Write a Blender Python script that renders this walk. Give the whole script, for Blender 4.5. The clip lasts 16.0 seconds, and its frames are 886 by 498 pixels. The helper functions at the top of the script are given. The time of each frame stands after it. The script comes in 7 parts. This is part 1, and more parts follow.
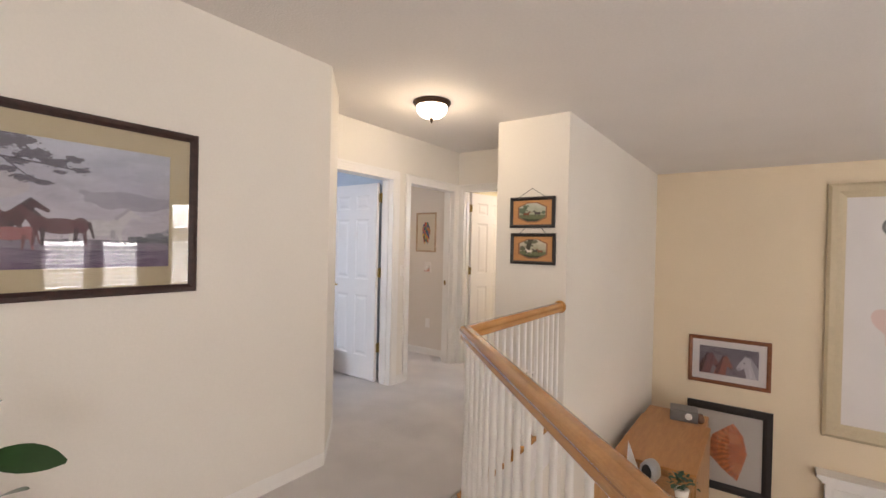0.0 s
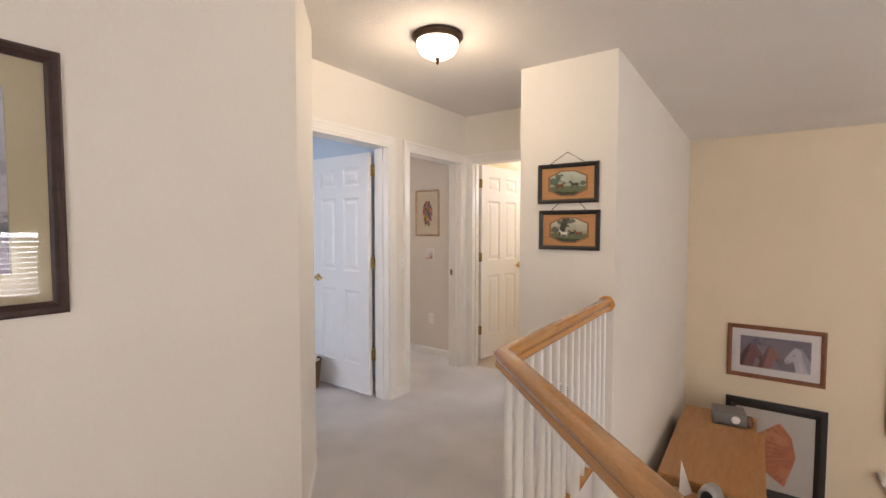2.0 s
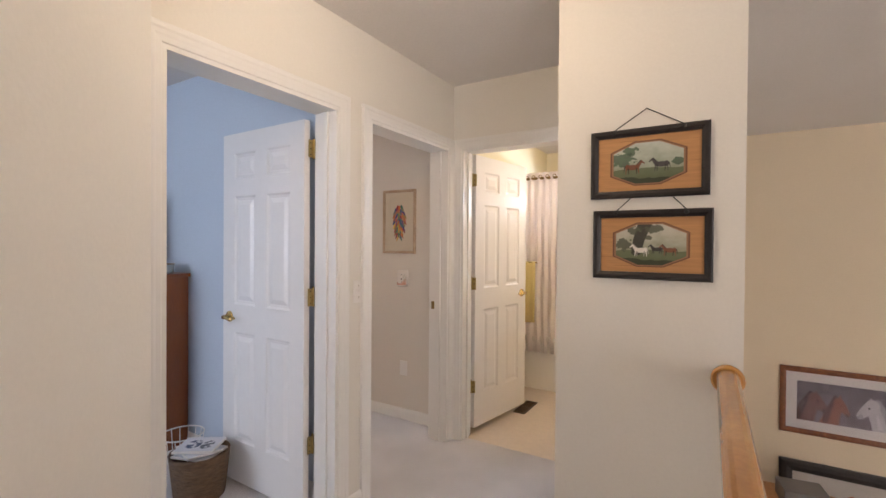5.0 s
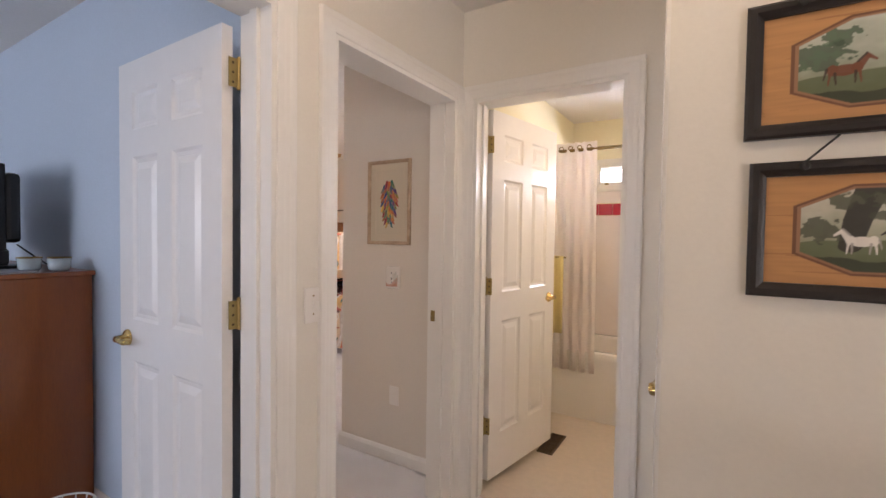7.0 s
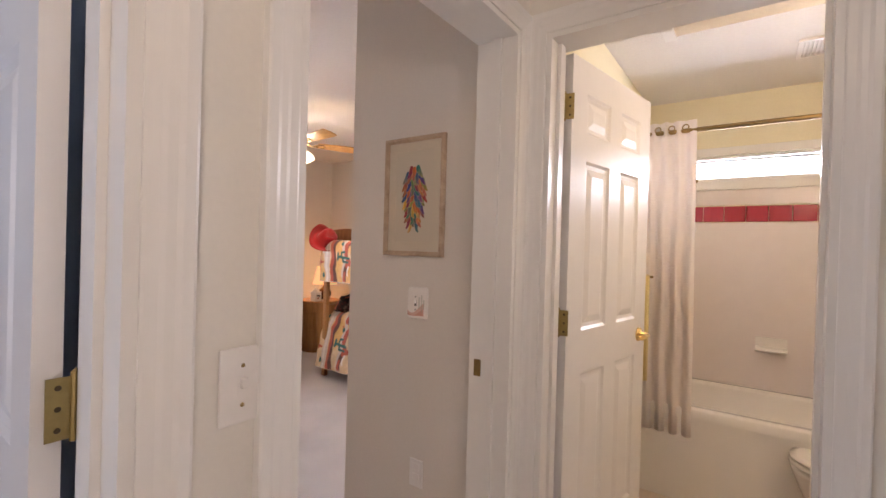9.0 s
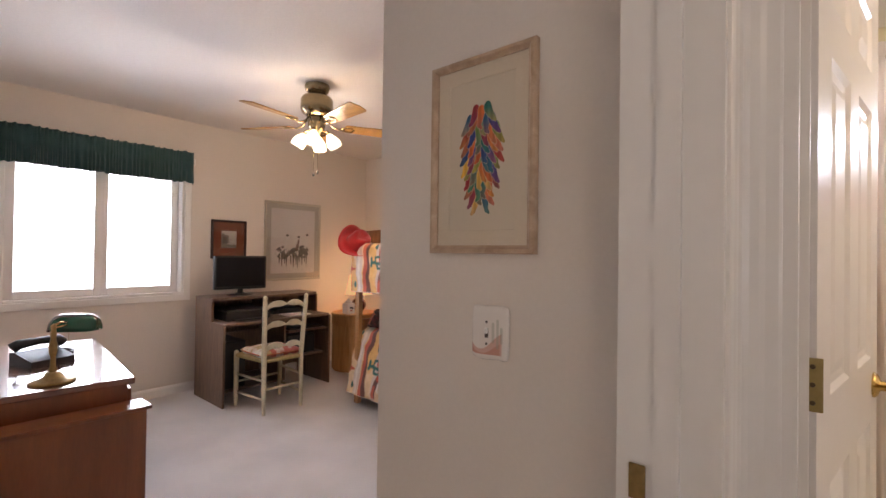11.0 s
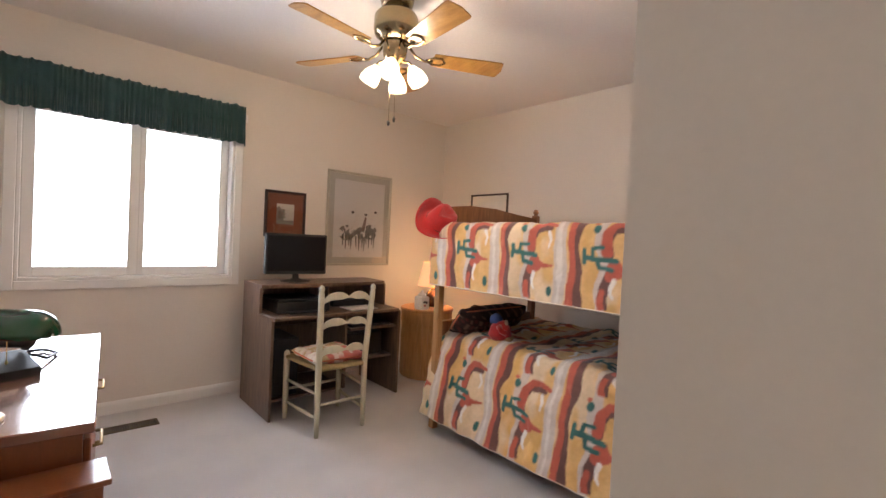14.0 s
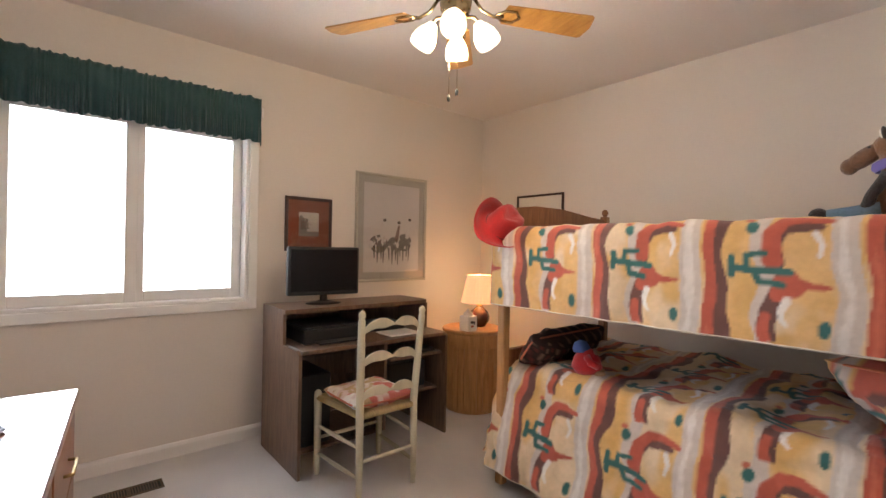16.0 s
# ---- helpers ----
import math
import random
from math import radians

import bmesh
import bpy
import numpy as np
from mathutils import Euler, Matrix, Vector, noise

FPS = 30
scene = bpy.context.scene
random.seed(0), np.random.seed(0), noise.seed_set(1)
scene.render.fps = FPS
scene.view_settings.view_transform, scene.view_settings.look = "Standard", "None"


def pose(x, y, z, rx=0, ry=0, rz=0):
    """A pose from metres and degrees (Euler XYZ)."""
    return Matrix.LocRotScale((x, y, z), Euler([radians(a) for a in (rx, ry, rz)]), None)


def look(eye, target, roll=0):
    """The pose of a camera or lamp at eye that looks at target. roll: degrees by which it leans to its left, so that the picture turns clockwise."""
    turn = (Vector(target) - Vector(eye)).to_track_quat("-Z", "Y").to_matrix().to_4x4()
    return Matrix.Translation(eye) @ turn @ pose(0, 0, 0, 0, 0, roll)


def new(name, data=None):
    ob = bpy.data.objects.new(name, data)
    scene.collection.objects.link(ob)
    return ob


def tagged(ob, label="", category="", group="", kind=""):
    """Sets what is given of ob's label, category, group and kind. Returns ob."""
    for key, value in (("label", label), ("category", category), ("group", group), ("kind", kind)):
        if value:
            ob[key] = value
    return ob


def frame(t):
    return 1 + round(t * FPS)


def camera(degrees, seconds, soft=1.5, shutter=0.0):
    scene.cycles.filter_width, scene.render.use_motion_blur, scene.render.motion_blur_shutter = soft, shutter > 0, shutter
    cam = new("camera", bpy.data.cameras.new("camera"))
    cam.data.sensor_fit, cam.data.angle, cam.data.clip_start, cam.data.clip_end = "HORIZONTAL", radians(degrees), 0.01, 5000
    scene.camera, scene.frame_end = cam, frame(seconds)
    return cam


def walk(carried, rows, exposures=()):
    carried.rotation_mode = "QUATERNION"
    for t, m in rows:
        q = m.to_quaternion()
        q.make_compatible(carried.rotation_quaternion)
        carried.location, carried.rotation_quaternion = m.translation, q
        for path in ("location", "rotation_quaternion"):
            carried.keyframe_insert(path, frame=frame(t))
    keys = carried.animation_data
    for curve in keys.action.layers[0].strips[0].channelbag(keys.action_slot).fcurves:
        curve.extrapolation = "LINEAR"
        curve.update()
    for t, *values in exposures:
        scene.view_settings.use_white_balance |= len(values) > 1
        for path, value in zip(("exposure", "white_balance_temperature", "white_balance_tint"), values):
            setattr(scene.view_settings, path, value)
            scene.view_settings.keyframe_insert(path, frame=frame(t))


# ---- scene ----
cam = camera(89.7, 16.0)
PATH = [
    (0, (0.394, -0.079, 1.399), (-0.777, 1.542, 1.382), 1.3),
    (0.5, (0.268, 0.069, 1.401), (-0.922, 1.676, 1.383), 0.7),
    (1, (0.122, 0.227, 1.398), (-1.069, 1.833, 1.362), 0.2),
    (1.5, (-0.024, 0.375, 1.415), (-1.2, 1.991, 1.342), 0.1),
    (2, (-0.179, 0.53, 1.401), (-1.329, 2.163, 1.305), 0.1),
    (2.5, (-0.338, 0.718, 1.379), (-1.463, 2.369, 1.276), 0.1),
    (3, (-0.481, 0.903, 1.376), (-1.588, 2.566, 1.28), 0.3),
    (3.5, (-0.622, 1.075, 1.367), (-1.703, 2.757, 1.303), 0.6),
    (4, (-0.74, 1.238, 1.378), (-1.8, 2.934, 1.36), 0.5),
    (6.5, (-1.346, 2.145, 1.381), (-2.376, 3.86, 1.345), 0.6),
    (7, (-1.449, 2.325, 1.365), (-2.501, 4.026, 1.306), 0.8),
    (7.5, (-1.568, 2.501, 1.365), (-2.642, 4.186, 1.286), 0.9),
    (8, (-1.697, 2.669, 1.361), (-2.791, 4.342, 1.286), 1.2),
    (8.5, (-1.814, 2.817, 1.358), (-2.938, 4.47, 1.305), 1.7),
    (9, (-1.938, 2.959, 1.352), (-3.092, 4.593, 1.341), 1.6),
    (9.5, (-2.064, 3.101, 1.343), (-3.25, 4.711, 1.358), 1.8),
    (10, (-2.201, 3.24, 1.33), (-3.419, 4.826, 1.354), 1.3),
    (12.5, (-2.881, 3.822, 1.291), (-4.281, 5.249, 1.265), 1.8),
    (13, (-3.021, 3.9, 1.287), (-4.454, 5.294, 1.244), 2.3),
    (13.5, (-3.16, 3.96, 1.277), (-4.624, 5.322, 1.23), 2.6),
    (14, (-3.309, 4.018, 1.267), (-4.796, 5.354, 1.226), 2.8),
    (14.5, (-3.461, 4.052, 1.251), (-4.959, 5.377, 1.231), 2.6),
    (15, (-3.611, 4.106, 1.259), (-5.122, 5.417, 1.249), 2.2),
    (15.5, (-3.762, 4.149, 1.275), (-5.279, 5.452, 1.263), 1.6),
    (16, (-3.917, 4.185, 1.262), (-5.44, 5.482, 1.26), 1.1),
]
walk(cam, [(t, look(eye, target, roll)) for t, eye, target, roll in PATH], [(0.0, 0.05, 6400, 15), (4.0, -0.02, 6350, 16), (7.0, -0.15, 6450, 19), (8.5, -0.2, 6450, 22), (9.5, -0.33, 6400, 22), (10.2, -0.42, 6350, 21), (12.5, -0.28, 6200, 17), (14.5, -0.23, 6200, 14), (16.0, -0.22, 6250, 13)])

# ---- world, sun, large lights ----
world = bpy.data.worlds.new("sky")
scene.world = world
world.use_nodes = True
wn = world.node_tree.nodes
sky = wn.new("ShaderNodeTexSky")
sky.sky_type, sky.sun_disc = "NISHITA", False
sky.sun_elevation, sky.sun_rotation = radians(48), radians(120)
world.node_tree.links.new(sky.outputs[0], wn["Background"].inputs[0])
wn["Background"].inputs[1].default_value = 0.1
sun = new("sun", bpy.data.lights.new("sun", "SUN"))
sun.data.energy, sun.data.angle, sun.data.color = 2.0, radians(0.5), (1, 0.95, 0.88)
sun.matrix_world = pose(0, 0, 8, 42, 0, 150)


def area(name, m, w, h, watts, color):
    ob = new(name, bpy.data.lights.new(name, "AREA"))
    ob.data.shape, ob.data.size, ob.data.size_y = "RECTANGLE", w, h
    ob.data.energy, ob.data.color = watts, color
    ob.matrix_world = m
    return ob


def bulb(name, at, watts, color, r=0.04):
    ob = new(name, bpy.data.lights.new(name, "POINT"))
    ob.data.energy, ob.data.color, ob.data.shadow_soft_size = watts, color, r
    ob.location = at
    return ob


DAY = (0.82, 0.91, 1.0)
WARM = (1.0, 0.72, 0.42)
area("daylight_bedroom_window", look((-7.22, 4.49, 1.5), (0, 4.49, -0.6)), 1.35, 1.15, 94, DAY)
area("daylight_living_low", look((5.75, 3.3, 0.6), (0, 3.3, 0.4)), 3.6, 1.5, 290, (1, 0.97, 0.93))
area("daylight_living_high", look((5.75, 3.3, 2.0), (0, 3.3, 0.9)), 3.6, 0.8, 385, (1, 0.97, 0.93))
# Added fill light for the landing; the south wall has no opening here
area("daylight_entry", look((2.2, -2.85, 1.5), (0, 1.5, 1.2)), 2.4, 1.4, 45, (1, 0.95, 0.88))
# Added fill that brightens the living room from the windowless south side
area("daylight_living_south", look((4.2, -2.9, -0.1), (2.2, 7, -0.2)), 2.4, 2.6, 270, (1, 0.97, 0.93))
area("daylight_bath_window", look((-1.75, 6.62, 1.92), (-1.75, 0, 1.4)), 1.2, 0.22, 62, DAY)
area("daylight_blue_room", look((-4.9, -0.62, 1.5), (-4.9, 3, 1.2)), 2.2, 1.6, 125, (0.78, 0.88, 1.0))
bulb("bulb_hall", (-1.71, 2.65, 2.375), 11, (1.0, 0.79, 0.52), 0.08)
# Added warm fill in the bathroom, not tied to any fixture
bulb("bulb_bath", (-1.45, 4.95, 2.05), 14, (1.0, 0.78, 0.56), 0.28)
bulb("bulb_nightstand", (-6.5, 6.79, 0.95), 6, (1.0, 0.6, 0.27), 0.04)

# ---- materials ----
def grain(name, color, rough=0.6, metal=0.0, scale=60.0, vary=0.06, bump=0.05, bump_scale=None, stretch=(1, 1, 1), broad=1.2, coat=0.0, spec=0.5, sheen=0.0, glow=0.0):
    """A surface with colour varied at a fine and a broad scale, and fine relief."""
    m = bpy.data.materials.new(name)
    m.use_nodes = True
    n, l = m.node_tree.nodes, m.node_tree.links
    b = n["Principled BSDF"]
    co, mp = n.new("ShaderNodeTexCoord"), n.new("ShaderNodeMapping")
    mp.inputs["Scale"].default_value = stretch
    l.new(co.outputs["Object"], mp.inputs["Vector"])
    fine, wide, mix, mul = n.new("ShaderNodeTexNoise"), n.new("ShaderNodeTexNoise"), n.new("ShaderNodeMath"), n.new("ShaderNodeMapRange")
    fine.inputs["Scale"].default_value, fine.inputs["Detail"].default_value = scale, 4
    wide.inputs["Scale"].default_value, wide.inputs["Detail"].default_value = broad, 2
    l.new(mp.outputs[0], fine.inputs["Vector"])
    l.new(co.outputs["Object"], wide.inputs["Vector"])
    mix.operation = "ADD"
    l.new(fine.outputs[0], mix.inputs[0])
    l.new(wide.outputs[0], mix.inputs[1])
    mul.inputs["From Min"].default_value, mul.inputs["From Max"].default_value = 0.7, 1.3
    mul.inputs["To Min"].default_value, mul.inputs["To Max"].default_value = 1 - vary, 1 + vary
    l.new(mix.outputs[0], mul.inputs[0])
    hue = n.new("ShaderNodeHueSaturation")
    hue.inputs["Color"].default_value = (*color, 1)
    l.new(mul.outputs[0], hue.inputs["Value"])
    l.new(hue.outputs[0], b.inputs["Base Color"])
    ro = n.new("ShaderNodeMapRange")
    ro.inputs["To Min"].default_value, ro.inputs["To Max"].default_value = max(rough - min(0.08, vary), 0.02), min(rough + min(0.08, vary), 1)
    l.new(fine.outputs[0], ro.inputs[0])
    l.new(ro.outputs[0], b.inputs["Roughness"])
    b.inputs["Metallic"].default_value, b.inputs["Coat Weight"].default_value = metal, coat
    b.inputs["Coat Roughness"].default_value = 0.12
    b.inputs["Specular IOR Level"].default_value, b.inputs["Sheen Weight"].default_value = spec, sheen
    if bump:
        rel, bn = n.new("ShaderNodeBump"), n.new("ShaderNodeTexNoise")
        bn.inputs["Scale"].default_value, bn.inputs["Detail"].default_value = bump_scale or scale, 3
        l.new(mp.outputs[0], bn.inputs["Vector"])
        rel.inputs["Strength"].default_value, rel.inputs["Distance"].default_value = bump, 0.01
        l.new(bn.outputs[0], rel.inputs["Height"])
        l.new(rel.outputs[0], b.inputs["Normal"])
    if glow:
        b.inputs["Emission Color"].default_value, b.inputs["Emission Strength"].default_value = (*color, 1), glow
    return m


def wood(name, dark, light, rough=0.35, along=(1, 12, 12), scale=3.0, coat=0.2):
    """Wood with long rings and pores."""
    m = bpy.data.materials.new(name)
    m.use_nodes = True
    n, l = m.node_tree.nodes, m.node_tree.links
    b = n["Principled BSDF"]
    co, mp = n.new("ShaderNodeTexCoord"), n.new("ShaderNodeMapping")
    mp.inputs["Scale"].default_value = along
    l.new(co.outputs["Object"], mp.inputs["Vector"])
    a, p, ramp = n.new("ShaderNodeTexNoise"), n.new("ShaderNodeTexNoise"), n.new("ShaderNodeValToRGB")
    a.inputs["Scale"].default_value, a.inputs["Detail"].default_value, a.inputs["Distortion"].default_value = scale, 6, 0.8
    p.inputs["Scale"].default_value, p.inputs["Detail"].default_value = scale * 14, 3
    l.new(mp.outputs[0], a.inputs["Vector"])
    l.new(mp.outputs[0], p.inputs["Vector"])
    ramp.color_ramp.elements[0].position, ramp.color_ramp.elements[0].color = 0.3, (*dark, 1)
    ramp.color_ramp.elements[1].position, ramp.color_ramp.elements[1].color = 0.7, (*light, 1)
    l.new(a.outputs[0], ramp.inputs[0])
    hue, mr = n.new("ShaderNodeHueSaturation"), n.new("ShaderNodeMapRange")
    mr.inputs["To Min"].default_value, mr.inputs["To Max"].default_value = 0.82, 1.15
    l.new(p.outputs[0], mr.inputs[0])
    l.new(mr.outputs[0], hue.inputs["Value"])
    l.new(ramp.outputs[0], hue.inputs["Color"])
    l.new(hue.outputs[0], b.inputs["Base Color"])
    b.inputs["Roughness"].default_value, b.inputs["Coat Weight"].default_value, b.inputs["Coat Roughness"].default_value = rough, coat, 0.15
    rel = n.new("ShaderNodeBump")
    rel.inputs["Strength"].default_value, rel.inputs["Distance"].default_value = 0.12, 0.003
    l.new(p.outputs[0], rel.inputs["Height"])
    l.new(rel.outputs[0], b.inputs["Normal"])
    return m


def printed(name, rough=0.7, bump=0.0, bump_scale=150, sheen=0.0, coat=0.0):
    """A print or weave whose colours lie in the mesh's own colour layer."""
    m = bpy.data.materials.new(name)
    m.use_nodes = True
    n, l = m.node_tree.nodes, m.node_tree.links
    b = n["Principled BSDF"]
    at = n.new("ShaderNodeAttribute")
    at.attribute_name = "ink"
    l.new(at.outputs["Color"], b.inputs["Base Color"])
    b.inputs["Roughness"].default_value, b.inputs["Sheen Weight"].default_value = rough, sheen
    b.inputs["Coat Weight"].default_value, b.inputs["Coat Roughness"].default_value = coat, 0.03
    if bump:
        co, t, rel = n.new("ShaderNodeTexCoord"), n.new("ShaderNodeTexNoise"), n.new("ShaderNodeBump")
        t.inputs["Scale"].default_value = bump_scale
        l.new(co.outputs["Object"], t.inputs["Vector"])
        rel.inputs["Strength"].default_value, rel.inputs["Distance"].default_value = bump, 0.004
        l.new(t.outputs[0], rel.inputs["Height"])
        l.new(rel.outputs[0], b.inputs["Normal"])
    return m


def lit(name, color, strength):
    m = bpy.data.materials.new(name)
    m.use_nodes = True
    b = m.node_tree.nodes["Principled BSDF"]
    b.inputs["Base Color"].default_value = (*color, 1)
    b.inputs["Emission Color"].default_value, b.inputs["Emission Strength"].default_value = (*color, 1), strength
    return m


def glass(name, rough=0.0, color=(1, 1, 1)):
    m = bpy.data.materials.new(name)
    m.use_nodes = True
    b = m.node_tree.nodes["Principled BSDF"]
    b.inputs["Transmission Weight"].default_value, b.inputs["Roughness"].default_value = 1, rough
    b.inputs["Base Color"].default_value, b.inputs["IOR"].default_value = (*color, 1), 1.45
    return m


def pane_glass(name):
    """Thin clear glass: straight through, with a Fresnel gloss."""
    m = bpy.data.materials.new(name)
    m.use_nodes = True
    n, l = m.node_tree.nodes, m.node_tree.links
    n.remove(n["Principled BSDF"])
    tr, gl, mx, fr = n.new("ShaderNodeBsdfTransparent"), n.new("ShaderNodeBsdfGlossy"), n.new("ShaderNodeMixShader"), n.new("ShaderNodeFresnel")
    gl.inputs["Roughness"].default_value = 0.01
    fr.inputs["IOR"].default_value = 1.5
    l.new(fr.outputs[0], mx.inputs[0])
    l.new(tr.outputs[0], mx.inputs[1])
    l.new(gl.outputs[0], mx.inputs[2])
    l.new(mx.outputs[0], n["Material Output"].inputs[0])
    return m


M_HALL = grain("wall_paint_offwhite", (0.76, 0.715, 0.645), 0.7, scale=90, vary=0.02, bump=0.06, bump_scale=70)
M_TAN = grain("wall_paint_tan", (0.72, 0.60, 0.43), 0.7, scale=90, vary=0.025, bump=0.12, bump_scale=70)
M_BED = grain("wall_paint_cream", (0.70, 0.634, 0.56), 0.7, scale=90, vary=0.02, bump=0.05, bump_scale=70)
M_BLUE = grain("wall_paint_pale_blue", (0.56, 0.62, 0.70), 0.7, scale=90, vary=0.03, bump=0.12, bump_scale=70)
M_YEL = grain("wall_paint_pale_yellow", (0.82, 0.75, 0.55), 0.6, scale=90, vary=0.03, bump=0.1, bump_scale=70)
M_CEIL = grain("ceiling_paint", (0.76, 0.72, 0.68), 0.85, scale=60, vary=0.03, bump=0.25, bump_scale=90)
M_CARPET = grain("carpet_pale", (0.80, 0.755, 0.735), 0.95, scale=260, vary=0.14, bump=0.9, bump_scale=420, broad=2.2, sheen=0.3, spec=0.2)
M_TRIM = grain("trim_gloss_white", (0.80, 0.77, 0.73), 0.32, scale=30, vary=0.015, bump=0.0)
M_DOOR = grain("door_semi_gloss_white", (0.82, 0.79, 0.77), 0.30, scale=30, vary=0.015, bump=0.02, bump_scale=14)
M_OAK = wood("oak_varnished", (0.47, 0.205, 0.048), (0.56, 0.275, 0.075), 0.25, (2, 2, 9), 2.2, 0.7)
M_BRASS = grain("brass", (0.70, 0.50, 0.20), 0.25, 1.0, scale=80, vary=0.1, bump=0.03)
M_DBRASS = grain("brass_dull", (0.30, 0.21, 0.09), 0.4, 1.0, scale=80, vary=0.2, bump=0.06)
# Near-black: dark cords and trim, and sheets that stand for shade in openings
M_DARK = grain("dark_cord_and_shade", (0.03, 0.03, 0.03), 0.8)
M_BLACKW = grain("black_lacquer", (0.018, 0.014, 0.013), 0.35, scale=30, vary=0.2, bump=0.05)
M_BROWNW = wood("dark_walnut_frame", (0.02, 0.008, 0.006), (0.045, 0.016, 0.012), 0.5, (4, 4, 4), 6, 0.0)
M_REDW = wood("red_brown_frame", (0.14, 0.04, 0.015), (0.27, 0.09, 0.03), 0.3, (4, 4, 4), 6, 0.4)
M_CHERRY = wood("cherry_laminate", (0.175, 0.052, 0.017), (0.24, 0.075, 0.025), 0.3, (7, 7, 1), 1.5, 0.3)
M_DRESSER = wood("orange_brown_laminate", (0.235, 0.058, 0.009), (0.29, 0.08, 0.015), 0.3, (7, 7, 1), 1.5, 0.3)
M_DESK = wood("walnut_laminate", (0.075, 0.042, 0.026), (0.17, 0.10, 0.062), 0.42, (14, 14, 1.5), 3, 0.1)
M_PINE = wood("pine", (0.34, 0.17, 0.06), (0.50, 0.27, 0.11), 0.45, (14, 14, 1.5), 3, 0.1)
M_PINETOP = wood("pine_top", (0.46, 0.20, 0.06), (0.55, 0.26, 0.085), 0.4, (9, 1.2, 9), 3, 0.2)
M_BUNK = wood("bunk_wood", (0.17, 0.065, 0.025), (0.30, 0.13, 0.05), 0.4, (12, 12, 1.5), 3, 0.2)
M_CHAIR = grain("chair_cream_paint", (0.55, 0.50, 0.36), 0.5, scale=25, vary=0.18, bump=0.08, stretch=(1, 1, 0.2))
M_BLACK = grain("black_plastic", (0.007, 0.007, 0.008), 0.45, scale=100, vary=0.1, bump=0.03)
M_SCREEN = grain("screen_black", (0.006, 0.006, 0.008), 0.22, scale=10, vary=0.05, bump=0, spec=0.25)
M_WHITEP = grain("white_plastic", (0.80, 0.76, 0.72), 0.35, scale=60, vary=0.02, bump=0.02)
M_PORC = grain("white_porcelain", (0.84, 0.80, 0.76), 0.12, scale=10, vary=0.01, bump=0, coat=0.3)
M_TILEW = grain("white_wall_tile", (0.80, 0.72, 0.70), 0.2, scale=12, vary=0.02, bump=0.02)
M_TILER = grain("red_wall_tile", (0.42, 0.035, 0.055), 0.15, scale=12, vary=0.12, bump=0.02)
M_GREENC = grain("green_valance", (0.036, 0.090, 0.088), 0.85, scale=160, vary=0.3, bump=0.3, sheen=0.3)
M_CURT = grain("shower_curtain", (0.92, 0.86, 0.82), 0.75, scale=120, vary=0.01, bump=0.0, sheen=0.2)


def see_through(m, share, color):
    """Lets light pass through thin cloth."""
    n, l = m.node_tree.nodes, m.node_tree.links
    thru, both = n.new("ShaderNodeBsdfTranslucent"), n.new("ShaderNodeMixShader")
    thru.inputs["Color"].default_value, both.inputs[0].default_value = (*color, 1), share
    l.new(n["Principled BSDF"].outputs[0], both.inputs[1])
    l.new(thru.outputs[0], both.inputs[2])
    l.new(both.outputs[0], n["Material Output"].inputs[0])


see_through(M_CURT, 0.42, (0.98, 0.92, 0.90))
see_through(M_GREENC, 0.3, (0.05, 0.10, 0.11))
M_GLASS = glass("clear_glass")
M_PANE = pane_glass("window_glass")
M_SHADE = lit("lamp_glass_lit", (1.0, 0.86, 0.66), 9)
M_PRINT = printed("printed_paper", 0.6)
M_ART = printed("print_behind_glass", 0.35, coat=1.0)
M_CLOTH = printed("printed_cotton", 0.85, 0.35, 45, 0.15)

# ---- building tools ----
def finish(name, bm, mat, parent=None, label="", smooth=False, kind="", recalc=True):
    """Links a bmesh as one mesh object, under a thing or a part."""
    if recalc:
        bmesh.ops.recalc_face_normals(bm, faces=bm.faces)
    me = bpy.data.meshes.new(name)
    bm.to_mesh(me)
    bm.free()
    if smooth:
        me.polygons.foreach_set("use_smooth", [True] * len(me.polygons))
    me.materials.append(mat)
    ob = new(name, me)
    if parent:
        ob.parent = parent
    return tagged(ob, label=label, kind=kind)


part = finish


def thing(name, label, category, at=(0, 0, 0), rz=0, group=""):
    """An Empty at a thing's base, that holds its parts."""
    ob = new(name)
    ob.empty_display_size = 0.05
    ob.location, ob.rotation_euler = at, (0, 0, radians(rz))
    return tagged(ob, label=label, category=category, group=group)


def box(bm, x0, x1, y0, y1, z0, z1, bevel=0.0, segments=1, m=None):
    vs = [bm.verts.new((x, y, z)) for x in (x0, x1) for y in (y0, y1) for z in (z0, z1)]
    fs = [bm.faces.new([vs[i] for i in f]) for f in ((0, 1, 3, 2), (4, 6, 7, 5), (0, 4, 5, 1), (2, 3, 7, 6), (0, 2, 6, 4), (1, 5, 7, 3))]
    if bevel:
        es = {e for f in fs for e in f.edges}
        out = bmesh.ops.bevel(bm, geom=list(es), offset=bevel, segments=segments, affect="EDGES", profile=0.5)
        vs = list({v for f in out["faces"] for v in f.verts} | {v for v in vs if v.is_valid})
    if m is not None:
        for v in vs:
            v.co = m @ v.co
    return bm


def boxes(*rows, bevel=0.0, segments=1):
    bm = bmesh.new()
    for r in rows:
        box(bm, *r[:6], r[6] if len(r) > 6 else bevel, segments)
    return bm


